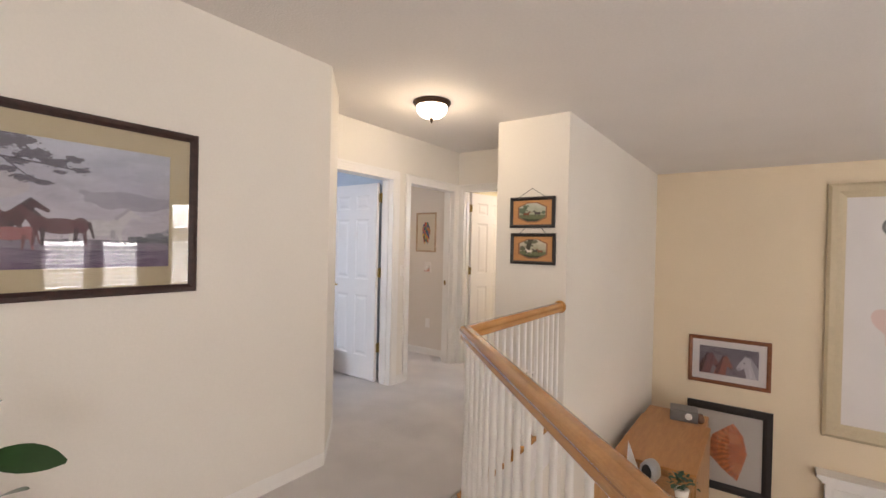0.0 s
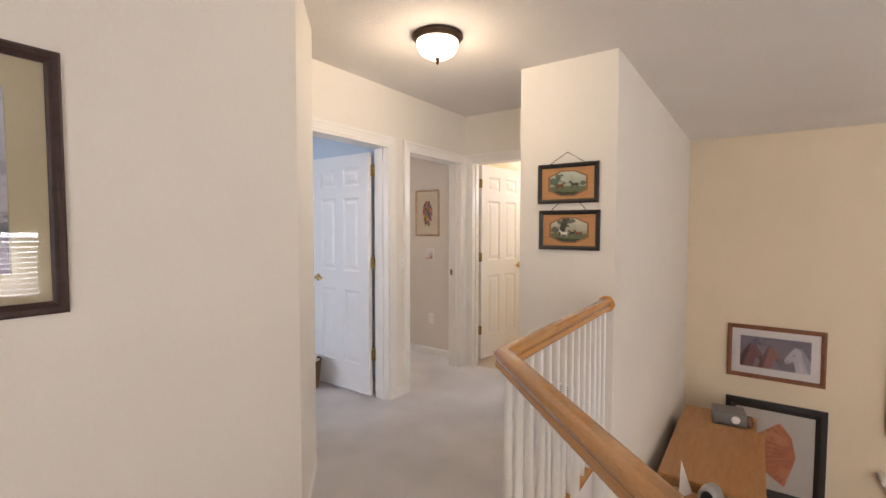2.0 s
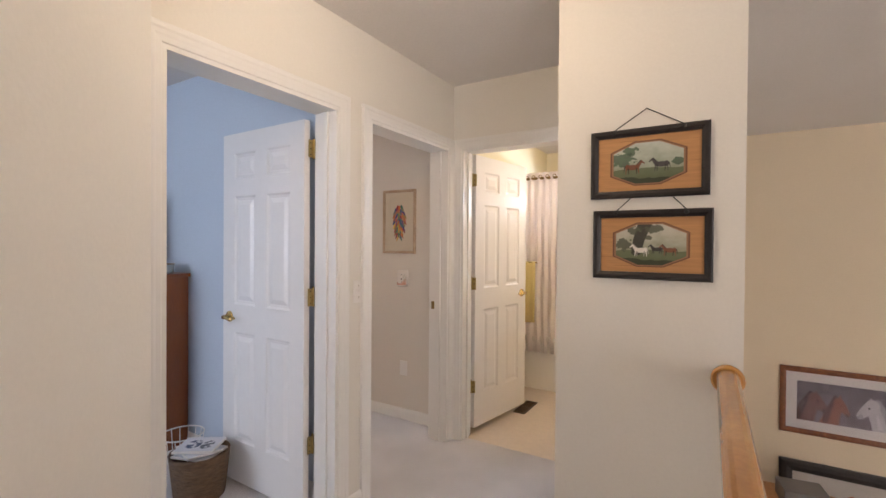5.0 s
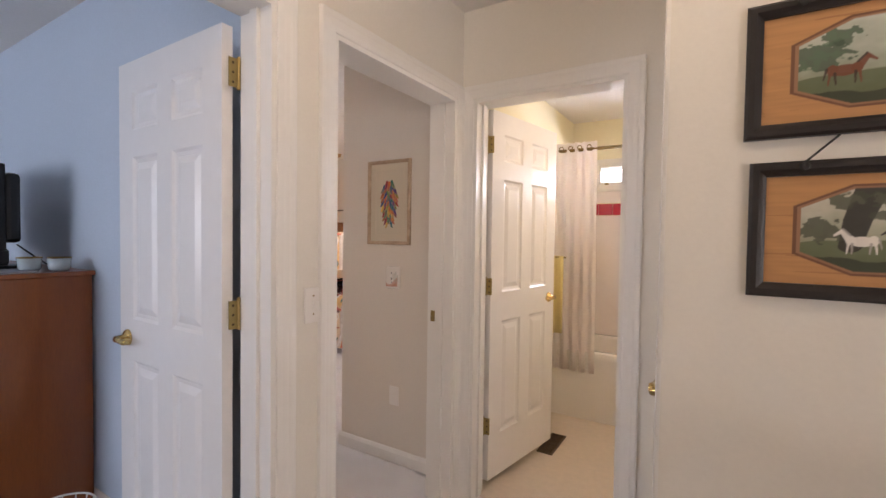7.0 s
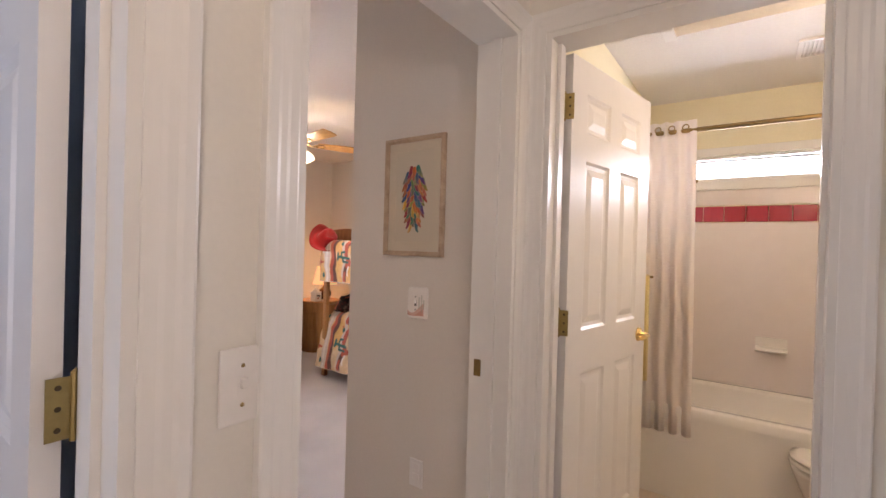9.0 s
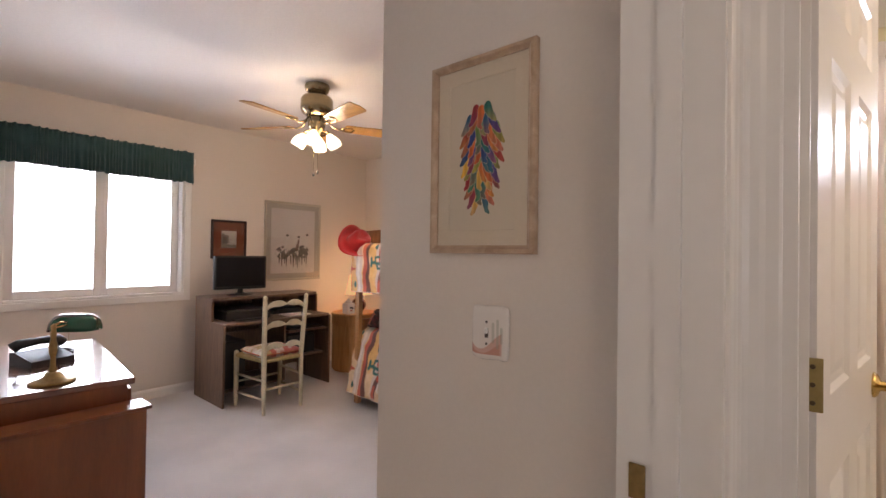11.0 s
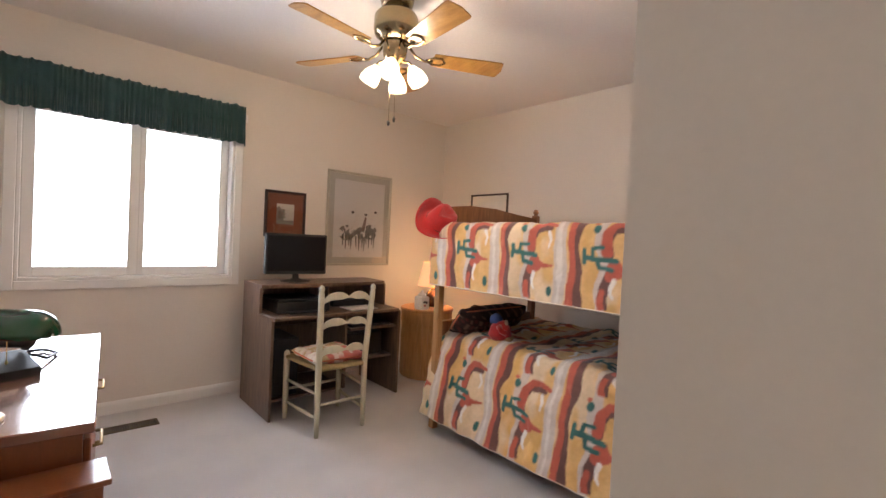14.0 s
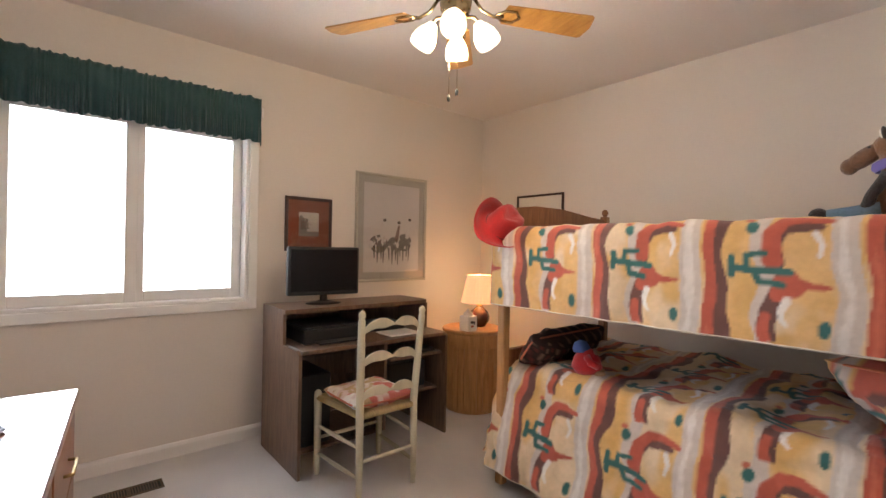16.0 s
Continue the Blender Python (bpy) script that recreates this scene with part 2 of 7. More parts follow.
def extrude_poly(pts, z0, z1, bm=None, axis="z"):
    """A prism on a plan polygon; axis names the direction it is drawn out along."""
    bm = bm or bmesh.new()
    put = {"z": lambda a, b, c: (a, b, c), "x": lambda a, b, c: (c, a, b), "y": lambda a, b, c: (a, c, b)}[axis]
    lo, hi = [bm.verts.new(put(a, b, z0)) for a, b in pts], [bm.verts.new(put(a, b, z1)) for a, b in pts]
    bm.faces.new(lo[::-1])
    bm.faces.new(hi)
    for i in range(len(pts)):
        j = (i + 1) % len(pts)
        bm.faces.new((lo[i], lo[j], hi[j], hi[i]))
    return bm


def lathe(profile, steps=24, bm=None, m=None):
    """A turned body from (radius, height) pairs."""
    bm = bm or bmesh.new()
    rings = []
    for r, z in profile:
        if r < 1e-5:
            rings.append([bm.verts.new((0, 0, z))])
        else:
            rings.append([bm.verts.new((r * math.cos(2 * math.pi * k / steps), r * math.sin(2 * math.pi * k / steps), z)) for k in range(steps)])
    for a, b in zip(rings, rings[1:]):
        for k in range(steps):
            q = [a[k % len(a)], a[(k + 1) % len(a)], b[(k + 1) % len(b)], b[k % len(b)]]
            q = [v for i, v in enumerate(q) if v not in q[:i]]
            if len(q) > 2:
                bm.faces.new(q)
    if m is not None:
        for ring in rings:
            for v in ring:
                v.co = m @ v.co
    return bm


def tube(points, r, steps=8, bm=None, flat=1.0):
    """A round bar along points; r may be one radius or one for each point."""
    bm = bm or bmesh.new()
    points = [Vector(p) for p in points]
    rs = r if isinstance(r, (list, tuple)) else [r] * len(points)
    rings, up = [], Vector((0, 0, 1))
    for i, p in enumerate(points):
        d = (points[min(i + 1, len(points) - 1)] - points[max(i - 1, 0)]).normalized()
        if abs(d.dot(up)) > 0.95:
            up = Vector((1, 0, 0)) if abs(d.x) < 0.9 else Vector((0, 1, 0))
        s = d.cross(up).normalized()
        u = s.cross(d).normalized()
        rings.append([bm.verts.new(p + rs[i] * (s * math.cos(2 * math.pi * k / steps) + u * flat * math.sin(2 * math.pi * k / steps))) for k in range(steps)])
    for a, b in zip(rings, rings[1:]):
        for k in range(steps):
            bm.faces.new((a[k], a[(k + 1) % steps], b[(k + 1) % steps], b[k]))
    bm.faces.new(rings[0][::-1])
    bm.faces.new(rings[-1])
    return bm


def sweep(profile, path, bm=None):
    """A moulding: a closed (out, up) profile along a plan path of (x, y); out lies to the right of the way."""
    bm = bm or bmesh.new()
    path = [Vector((*p, 0)) for p in path]
    rings = []
    for i, p in enumerate(path):
        d0 = (path[i] - path[i - 1]).normalized() if i else (path[1] - path[0]).normalized()
        d1 = (path[i + 1] - path[i]).normalized() if i + 1 < len(path) else d0
        n0, n1 = Vector((d0.y, -d0.x, 0)), Vector((d1.y, -d1.x, 0))
        n = (n0 + n1).normalized()
        k = 1 / max(n.dot(n0), 0.3)
        rings.append([bm.verts.new(p + n * k * a + Vector((0, 0, b))) for a, b in profile])
    for a, b in zip(rings, rings[1:]):
        for k in range(len(profile)):
            j = (k + 1) % len(profile)
            bm.faces.new((a[k], a[j], b[j], b[k]))
    bm.faces.new(rings[0][::-1])
    bm.faces.new(rings[-1])
    return bm


def wall(name, axis, at, thick, a0, a1, z0, z1, mat, holes=()):
    """A wall along an axis from a0 to a1, its faces at 'at' and 'at + thick', with holes (b0, b1, low, high) through it."""
    bm = bmesh.new()
    cuts = sorted(holes)
    spans, a = [], a0
    for b0, b1, lo, hi in cuts:
        if b0 > a:
            spans.append((a, b0, z0, z1))
        if lo > z0:
            spans.append((b0, b1, z0, lo))
        if hi < z1:
            spans.append((b0, b1, hi, z1))
        a = b1
    if a < a1:
        spans.append((a, a1, z0, z1))
    c0, c1 = min(at, at + thick), max(at, at + thick)
    for p, q, lo, hi in spans:
        box(bm, *((p, q, c0, c1) if axis == "x" else (c0, c1, p, q)), lo, hi)
    return finish(name, bm, mat, kind="structure")


def canvas(name, w, h, nx, ny, paint, mat, m, parent=None, label="", thick=0.0, bulge=None):
    """A flat print w by h, upright in its own x and z, facing its -y; paint(u, v) gives its colours, u to the right and v up."""
    u, v = np.meshgrid(np.arange(nx + 1) / nx, np.arange(ny + 1) / ny)
    rgb = sum(np.clip(paint(u + a / nx, v + b / ny), 0, 1) for a, b in ((-0.25, -0.25), (0.25, -0.25), (-0.25, 0.25), (0.25, 0.25))).reshape(-1, 3) / 4
    xs, zs = np.meshgrid(np.linspace(0, w, nx + 1), np.linspace(0, h, ny + 1))
    ys = np.zeros_like(xs) if bulge is None else bulge(xs, zs)
    co = np.stack([xs, ys, zs], -1).reshape(-1, 3)
    i = (np.arange(ny)[:, None] * (nx + 1) + np.arange(nx)[None]).reshape(-1)
    faces = np.stack([i, i + 1, i + nx + 2, i + nx + 1], -1)
    me = bpy.data.meshes.new(name)
    me.from_pydata(co.tolist(), [], faces.tolist())
    ink = me.color_attributes.new("ink", "FLOAT_COLOR", "POINT")
    ink.data.foreach_set("color", np.c_[rgb, np.ones(len(rgb))].astype(np.float32).ravel())
    me.materials.append(mat)
    ob = new(name, me)
    ob.matrix_world = m
    if parent:
        ob.parent = parent
    return tagged(ob, label=label)


# Painting tools for prints: u and v are grids, c a colour picture of shape (ny, nx, 3)
def ground(u, v, low, high):
    return np.array(low) + (np.array(high) - np.array(low)) * v[..., None]


def wobble(u, v, f, seed=0.0):
    """Soft cloudy noise from -1 to 1, about f lumps across."""
    grid = np.random.default_rng(int(seed * 10) + 3).uniform(-1, 1, (64, 64))
    out, amp = 0.0, 1.0
    for k in (1.0, 2.1, 4.3):
        x, y = u * f * k * 1.5 + 17.3 * k, v * f * k * 1.5 + 9.1 * k
        i, j = np.floor(x).astype(int), np.floor(y).astype(int)
        p, q = x - i, y - j
        p, q = p * p * (3 - 2 * p), q * q * (3 - 2 * q)
        g = lambda a, b: grid[(j + b) % 64, (i + a) % 64]
        out = out + amp * ((g(0, 0) * (1 - p) + g(1, 0) * p) * (1 - q) + (g(0, 1) * (1 - p) + g(1, 1) * p) * q)
        amp *= 0.5
    return out


def dab(c, mask, color, k=1.0):
    c[mask] = c[mask] * (1 - k) + np.array(color) * k


def oval(u, v, cu, cv, ru, rv, turn=0.0):
    a, b = u - cu, v - cv
    s, t = math.sin(turn), math.cos(turn)
    return ((a * t + b * s) / ru) ** 2 + ((b * t - a * s) / rv) ** 2 < 1


def stroke(u, v, pts, r0, r1=None):
    """Round-ended stroke along points, its radius from r0 to r1."""
    r1 = r0 if r1 is None else r1
    out, k = np.zeros(u.shape, bool), len(pts) - 1
    for i, ((a, b), (p, q)) in enumerate(zip(pts, pts[1:])):
        d = np.array((p - a, q - b))
        t = np.clip(((u - a) * d[0] + (v - b) * d[1]) / max(d @ d, 1e-9), 0, 1)
        r = r0 + (r1 - r0) * (i + t) / k
        out |= (u - a - t * d[0]) ** 2 + (v - b - t * d[1]) ** 2 < r * r
    return out

# ---- large structure ----
H = 2.5      # ceiling height
JL = 3.43    # near jamb of the bedroom door
LOW = -2.7   # lower floor
# Upper hall
finish("wall_landing_angled", extrude_poly([(-1.82, -3.0), (-1.82, 1.76), (-2.24, 2.18), (-2.58, 2.18), (-2.58, 2.06), (-2.29, 2.06), (-1.94, 1.71), (-1.94, -3.0)], 0, H), M_HALL, kind="structure")
wall("wall_bedroom_doors", "y", -2.72, 0.14, 2.06, 4.57, 0, H, M_HALL, [(2.36, 3.21, 0, 2.065), (JL - 0.012, 4.275, 0, 2.065)])
wall("wall_hall_end", "x", 4.33, 0.12, -2.58, -1.04, 0, H, M_HALL, [(-2.53, -1.77, 0, 2.065)])
wall("wall_hall_column", "x", 3.42, 0.12, -1.55, -1.04, LOW, H, M_HALL)
wall("wall_linen", "y", -1.55, 0.12, 3.54, 4.33, 0, H, M_HALL, [(3.541, 4.27, 0, 2.06)])
wall("wall_living_side", "y", -1.04, 0.14, 3.42, 7.02, LOW, H, M_HALL)
finish("wall_stair_low", boxes((-1.06, -0.96, -3.0, 3.42, LOW, -0.3)), M_HALL, kind="structure")
finish("upper_floor", extrude_poly([(-2.9, -3.0), (2.9, -3.0), (2.9, 0.80), (0.255, 0.80), (-0.932, 1.99), (-0.945, 3.42), (-1.5, 3.42), (-1.5, 4.39), (-2.9, 4.39)], -0.3, 0), M_CARPET, kind="structure")
finish("wall_south_upper", boxes((-1.94, 5.64, -3.12, -3.0, LOW, H)), M_HALL, kind="structure")
# Living room below
wall("wall_living_north", "x", 7.02, 0.12, -1.04, 5.64, LOW, H, M_TAN)
wall("wall_living_east", "y", 5.5, 0.14, -3.0, 7.02, LOW, H, M_HALL, [(1.95, 2.60, 0.3, 1.38), (2.75, 3.4, 0.3, 1.38), (3.9, 4.6, 0.3, 2.15)])
finish("floor_living", boxes((-1.0, 5.5, -3.0, 7.02, LOW - 0.15, LOW)), M_CARPET, kind="structure")
finish("ceiling_hall", boxes((-2.72, 5.64, -3.12, 7.14, H, H + 0.12)), M_CEIL, kind="structure")
# Bedroom with the bunk
wall("wall_bedroom_window", "y", -6.95, -0.16, 3.30, 7.37, 0, H, M_BED, [(3.89, 5.10, 0.9, 2.02)])
wall("wall_bedroom_north", "x", 7.25, 0.12, -6.95, -3.39, 0, H, M_BED)
wall("wall_bedroom_entry", "x", 4.43, 0.12, -3.51, -2.72, 0, H, M_BED)
wall("wall_bedroom_east", "y", -3.51, 0.12, 4.55, 7.25, 0, H, M_BED)
wall("wall_bedroom_south", "x", 3.30, 0.12, -6.95, -2.72, 0, H, M_BED)
finish("floor_bedroom", boxes((-7.1, -2.9, 3.36, 7.37, -0.12, 0)), M_CARPET, kind="structure")
finish("ceiling_bedroom", boxes((-7.1, -2.72, 3.36, 7.37, H, H + 0.12)), M_CEIL, kind="structure")
# Pale blue room
finish("wall_blue_north", boxes((-6.0, -2.725, 3.285, 3.297, 0, H)), M_BLUE, kind="structure")
finish("wall_blue_east", boxes((-2.735, -2.723, -0.5, 2.32, 0, H)), M_BLUE, kind="structure")
wall("wall_blue_south", "x", -0.62, 0.12, -6.0, -2.72, 0, H, M_BLUE, [(-5.7, -4.1, 0.9, 2.1)])
finish("wall_blue_west", boxes((-6.12, -6.0, -0.62, 3.30, 0, H)), M_BLUE, kind="structure")
finish("floor_blue", boxes((-6.1, -2.9, -0.62, 3.36, -0.12, 0)), M_CARPET, kind="structure")
finish("ceiling_blue", boxes((-6.12, -2.72, -0.62, 3.36, H, H + 0.12)), M_CEIL, kind="structure")
# Bathroom
wall("wall_bath_north", "x", 6.42, 0.12, -2.72, -1.04, 0, H, M_YEL, [(-2.37, -1.2, 1.83, 2.0)])
finish("wall_bath_west", boxes((-2.72, -2.60, 4.571, 6.42, 0, H), (-2.58, -2.57, 4.451, 4.575, 0, H)), M_YEL, kind="structure")
finish("wall_bath_east", boxes((-1.055, -1.043, 4.451, 6.42, 0, H)), M_YEL, kind="structure")
finish("wall_bath_south", boxes((-1.71, -1.06, 4.452, 4.462, 0, H), (-2.57, -1.71, 4.452, 4.462, 2.12, H)), M_YEL, kind="structure")
M_VINYL = grain("bathroom_floor_vinyl", (0.70, 0.60, 0.50), 0.35, scale=25, vary=0.06, bump=0.04)
finish("floor_bath", boxes((-2.72, -1.04, 4.39, 6.54, -0.12, 0)), M_VINYL, kind="structure")
for b in ((-2.6, -2.30, 4.462, 6.42), (-1.35, -1.055, 4.462, 6.42), (-2.30, -1.35, 5.36, 6.42), (-2.30, -1.35, 4.462, 4.62)):
    finish("ceiling_bath", boxes((*b, 2.40, 2.46)), M_CEIL, kind="structure")
finish("ceiling_bath_recess", boxes((-2.32, -1.33, 4.60, 5.38, 2.70, 2.76)), M_CEIL, kind="structure")
finish("wall_bath_recess", boxes((-2.32, -2.301, 4.60, 5.38, 2.461, 2.70), (-1.349, -1.33, 4.60, 5.38, 2.461, 2.70), (-2.301, -1.349, 5.361, 5.38, 2.461, 2.70), (-2.301, -1.349, 4.60, 4.619, 2.461, 2.70)), M_YEL, kind="structure")
finish("trim_bath_recess", boxes((-2.335, -2.285, 4.585, 5.375, 2.388, 2.3995), (-1.365, -1.315, 4.585, 5.375, 2.388, 2.3995), (-2.285, -1.365, 4.585, 4.62, 2.388, 2.3995)), M_TRIM, kind="structure")

# Trim
BASE = [(0.0, 0.0), (0.014, 0.0), (0.014, 0.062), (0.009, 0.076), (0.004, 0.083), (0.0, 0.083)]


def skirting(name, path):
    return finish(name, sweep(BASE, path), M_TRIM, kind="structure")


skirting("baseboard_landing", [(-2.52, 2.182), (-2.24, 2.182), (-1.818, 1.76), (-1.818, -3.0)][::1])
skirting("baseboard_post", [(-2.578, 3.26), (-2.578, 3.402)])
skirting("baseboard_column", [(-1.551, 3.478), (-1.551, 3.419), (-0.96, 3.419)][::1])
skirting("baseboard_window_wall", [(-6.948, 3.43), (-6.948, 7.249)])
skirting("baseboard_bedroom_north", [(-6.93, 7.249), (-3.53, 7.249)])
skirting("baseboard_bedroom_entry", [(-2.80, 4.428), (-3.512, 4.428), (-3.512, 7.23)][::-1])
skirting("baseboard_blue_north", [(-5.98, 3.284), (-2.76, 3.284)])


def door_trim(name, axis, face, out, a0, a1, top, depth, w=0.062):
    """Casing with its stepped profile round an opening from a0 to a1, and the jambs through the wall. out is +1 or -1."""
    bm = bmesh.new()

    def put(p, q, lo, hi, d0, d1, bev=0.0):
        c = sorted((face + out * d0, face + out * d1))
        box(bm, *((p, q, *c) if axis == "x" else (*c, p, q)), lo, hi, bev)

    def at(u, z, d):
        return (u, face + out * d, z) if axis == "x" else (face + out * d, u, z)

    prof = [(0.0, 0.0), (0.0, 0.009), (0.004, 0.0105), (w * 0.30, 0.0115), (w * 0.42, 0.0135), (w * 0.60, 0.0145), (w * 0.72, 0.018), (w * 0.93, 0.0185), (w, 0.016), (w, 0.0)]
    for k in range(len(prof) - 1):
        (p, d), (q, e) = prof[k], prof[k + 1]
        lines = [[bm.verts.new(at(u, z, dd)) for u, z in ((a0 - r, 0.0), (a0 - r, top + r), (a1 + r, top + r), (a1 + r, 0.0))] for r, dd in ((p, d), (q, e))]
        for i in range(3):
            bm.faces.new((lines[0][i], lines[0][i + 1], lines[1][i + 1], lines[1][i]))
    if depth:
        for s, a in ((-1, a0), (1, a1)):
            put(*sorted((a, a - s * 0.018)), 0, top, 0.004, -depth - 0.004)
            put(*sorted((a - s * 0.018, a - s * 0.030)), 0, top - 0.018, -0.05, -0.085)
        put(a0 + 0.018, a1 - 0.018, top - 0.018, top, 0.004, -depth - 0.004)
    return finish(name, bm, M_TRIM, kind="structure")


trim_one = door_trim("door_casing", "y", -2.58, 1, 2.37, 3.197, 2.052, 0.14, 0.066)
trim_two = door_trim("door_casing", "y", -2.58, 1, JL, 4.262, 2.05, 0.14, 0.066)
trim_three = door_trim("door_casing", "x", 4.33, -1, -2.514, -1.785, 2.052, 0.12, 0.066)
door_trim("door_casing", "x", 4.462, 1, -2.514, -1.785, 2.052, 0.0, 0.05)
trim_linen = door_trim("door_casing", "y", -1.55, -1, 3.55, 4.262, 2.05, 0.10)
door_trim("door_casing", "y", -2.72, -1, JL, 4.262, 2.05, 0.0)
finish("strike_plate", boxes((-2.703, -2.678, 4.238, 4.2425, 0.925, 0.98, 0.001)), M_DBRASS, trim_two, "dull brass strike plate")


def panel_door(name, label, w, h, m, knob_z=0.94):
    """A moulded six-panel door, hinged at x = 0, 35 mm thick, in its own x and z; it is placed by m."""
    root = thing(name, label, "door")
    root["kind"] = "structure"
    bm = bmesh.new()
    t = 0.0175
    st, mid = w * 0.155, w * 0.14
    pw = (w - 2 * st - mid) / 2
    rows = [(0.235 * h / 2.0, 0.86 * h / 2.0), (1.02 * h / 2.0, 1.64 * h / 2.0), (1.74 * h / 2.0, 1.885 * h / 2.0)]
    xs = [0, st, st + pw, st + pw + mid, w - st, w]
    zs = sorted({0, h, *[z for r in rows for z in r]})
    for i in range(5):
        for j in range(len(zs) - 1):
            hole = i in (1, 3) and any(abs(zs[j] - r[0]) < 1e-6 for r in rows)
            if not hole:
                continue
            x0, x1, z0, z1 = xs[i], xs[i + 1], zs[j], zs[j + 1]
            for s in (-1, 1):
                rings = []
                for inset, d in ((0, 0), (0.010, 0.0075), (0.024, 0.0095), (0.050, 0.002), (0.054, 0.002)):
                    rings.append([bm.verts.new((x, s * (t - d), z)) for x, z in ((x0 + inset, z0 + inset), (x1 - inset, z0 + inset), (x1 - inset, z1 - inset), (x0 + inset, z1 - inset))])
                for a, b in zip(rings, rings[1:]):
                    for k in range(4):
                        bm.faces.new((a[k], a[(k + 1) % 4], b[(k + 1) % 4], b[k]))
                bm.faces.new(rings[-1])
    for s in (-1, 1):
        vs = {(x, z): bm.verts.new((x, s * t, z)) for x in xs for z in zs}
        for i in range(5):
            for j in range(len(zs) - 1):
                if i in (1, 3) and any(abs(zs[j] - r[0]) < 1e-6 for r in rows):
                    continue
                bm.faces.new([vs[k] for k in ((xs[i], zs[j]), (xs[i + 1], zs[j]), (xs[i + 1], zs[j + 1]), (xs[i], zs[j + 1]))])
    for a, b in (((0, 0), (0, h)), ((0, h), (w, h)), ((w, h), (w, 0)), ((w, 0), (0, 0))):
        bm.faces.new([bm.verts.new(c) for c in ((a[0], -t, a[1]), (b[0], -t, b[1]), (b[0], t, b[1]), (a[0], t, a[1]))])
    bmesh.ops.remove_doubles(bm, verts=bm.verts, dist=1e-5)
    part("leaf", bm, M_DOOR, root)
    for s in (-1, 1):
        hm = bmesh.new()
        x = w - 0.065
        turn = pose(x, s * t, knob_z, 90 * s, 0, 0)
        lathe([(0.0, 0.0), (0.032, 0.0), (0.032, -0.004), (0.026, -0.010), (0.013, -0.014), (0.011, -0.045), (0.0, -0.047)], 16, hm, turn)
        tube([(x, s * (t + 0.042), knob_z), (x - 0.03, s * (t + 0.048), knob_z + 0.003), (x - 0.07, s * (t + 0.044), knob_z - 0.004), (x - 0.105, s * (t + 0.040), knob_z + 0.004)], [0.010, 0.009, 0.008, 0.006], 8, hm, 1.3)
        part("lever_handle", hm, M_BRASS, root, "polished brass lever handle", True)
    root.matrix_world = m
    return root


M_HINGE = grain("brass_hinge", (0.36, 0.27, 0.11), 0.38, 0.9, scale=60, vary=0.15, bump=0.04)
M_SCREW = grain("dark_screw_head", (0.10, 0.07, 0.04), 0.5, 0.8)


def hinge(parent, x, y, z, turn):
    bm, screws = bmesh.new(), []
    m = pose(x, y, z, 0, 0, turn)
    lathe([(0.0, -0.05), (0.0065, -0.049), (0.0065, 0.049), (0.004, 0.052), (0.0, 0.056)], 10, bm, m)
    box(bm, 0.004, 0.034, -0.0012, 0.0012, -0.0445, 0.0445, m=m)
    box(bm, -0.034, -0.004, -0.0012, 0.0012, -0.0445, 0.0445, m=m)
    for dz in (-0.03, 0.0, 0.03):
        for dx in (-0.02, 0.02):
            screws.append(m @ pose(dx, -0.001, dz, 90, 0, 0))
    ob = finish("hinge", bm, M_HINGE, parent, "dull brass butt hinge")
    for q in screws:
        finish("screw", lathe([(0.0, 0.0012), (0.0036, 0.0012), (0.0042, 0.0002)], 10, None, q), M_SCREW, ob, "dark screw head")
    return ob


# Door to the pale blue room, standing wide open
leaf_one = panel_door("door_blue_room", "open white six-panel door with brass lever into the pale blue room", 0.70, 1.99, pose(-2.752, 3.152, 0.015, 0, 0, 179))
leaf_three = panel_door("door_bathroom", "open white six-panel door with brass lever, swung into the bathroom", 0.70, 1.99, pose(-2.492, 4.475, 0.045, 0, 0, 80))
leaf_linen = panel_door("door_linen_closet", "closed white six-panel closet door with brass lever in the hall", 0.672, 2.0, pose(-1.530, 4.242, 0.015, 0, 0, -90))
for z in (0.355, 1.108, 1.86):
    hinge(trim_one, -2.735, 3.18, z, 90)
    hinge(trim_three, -2.500, 4.462, z - 0.01, 10)
    hinge(trim_linen, -1.557, 4.246, z + 0.03, 90)

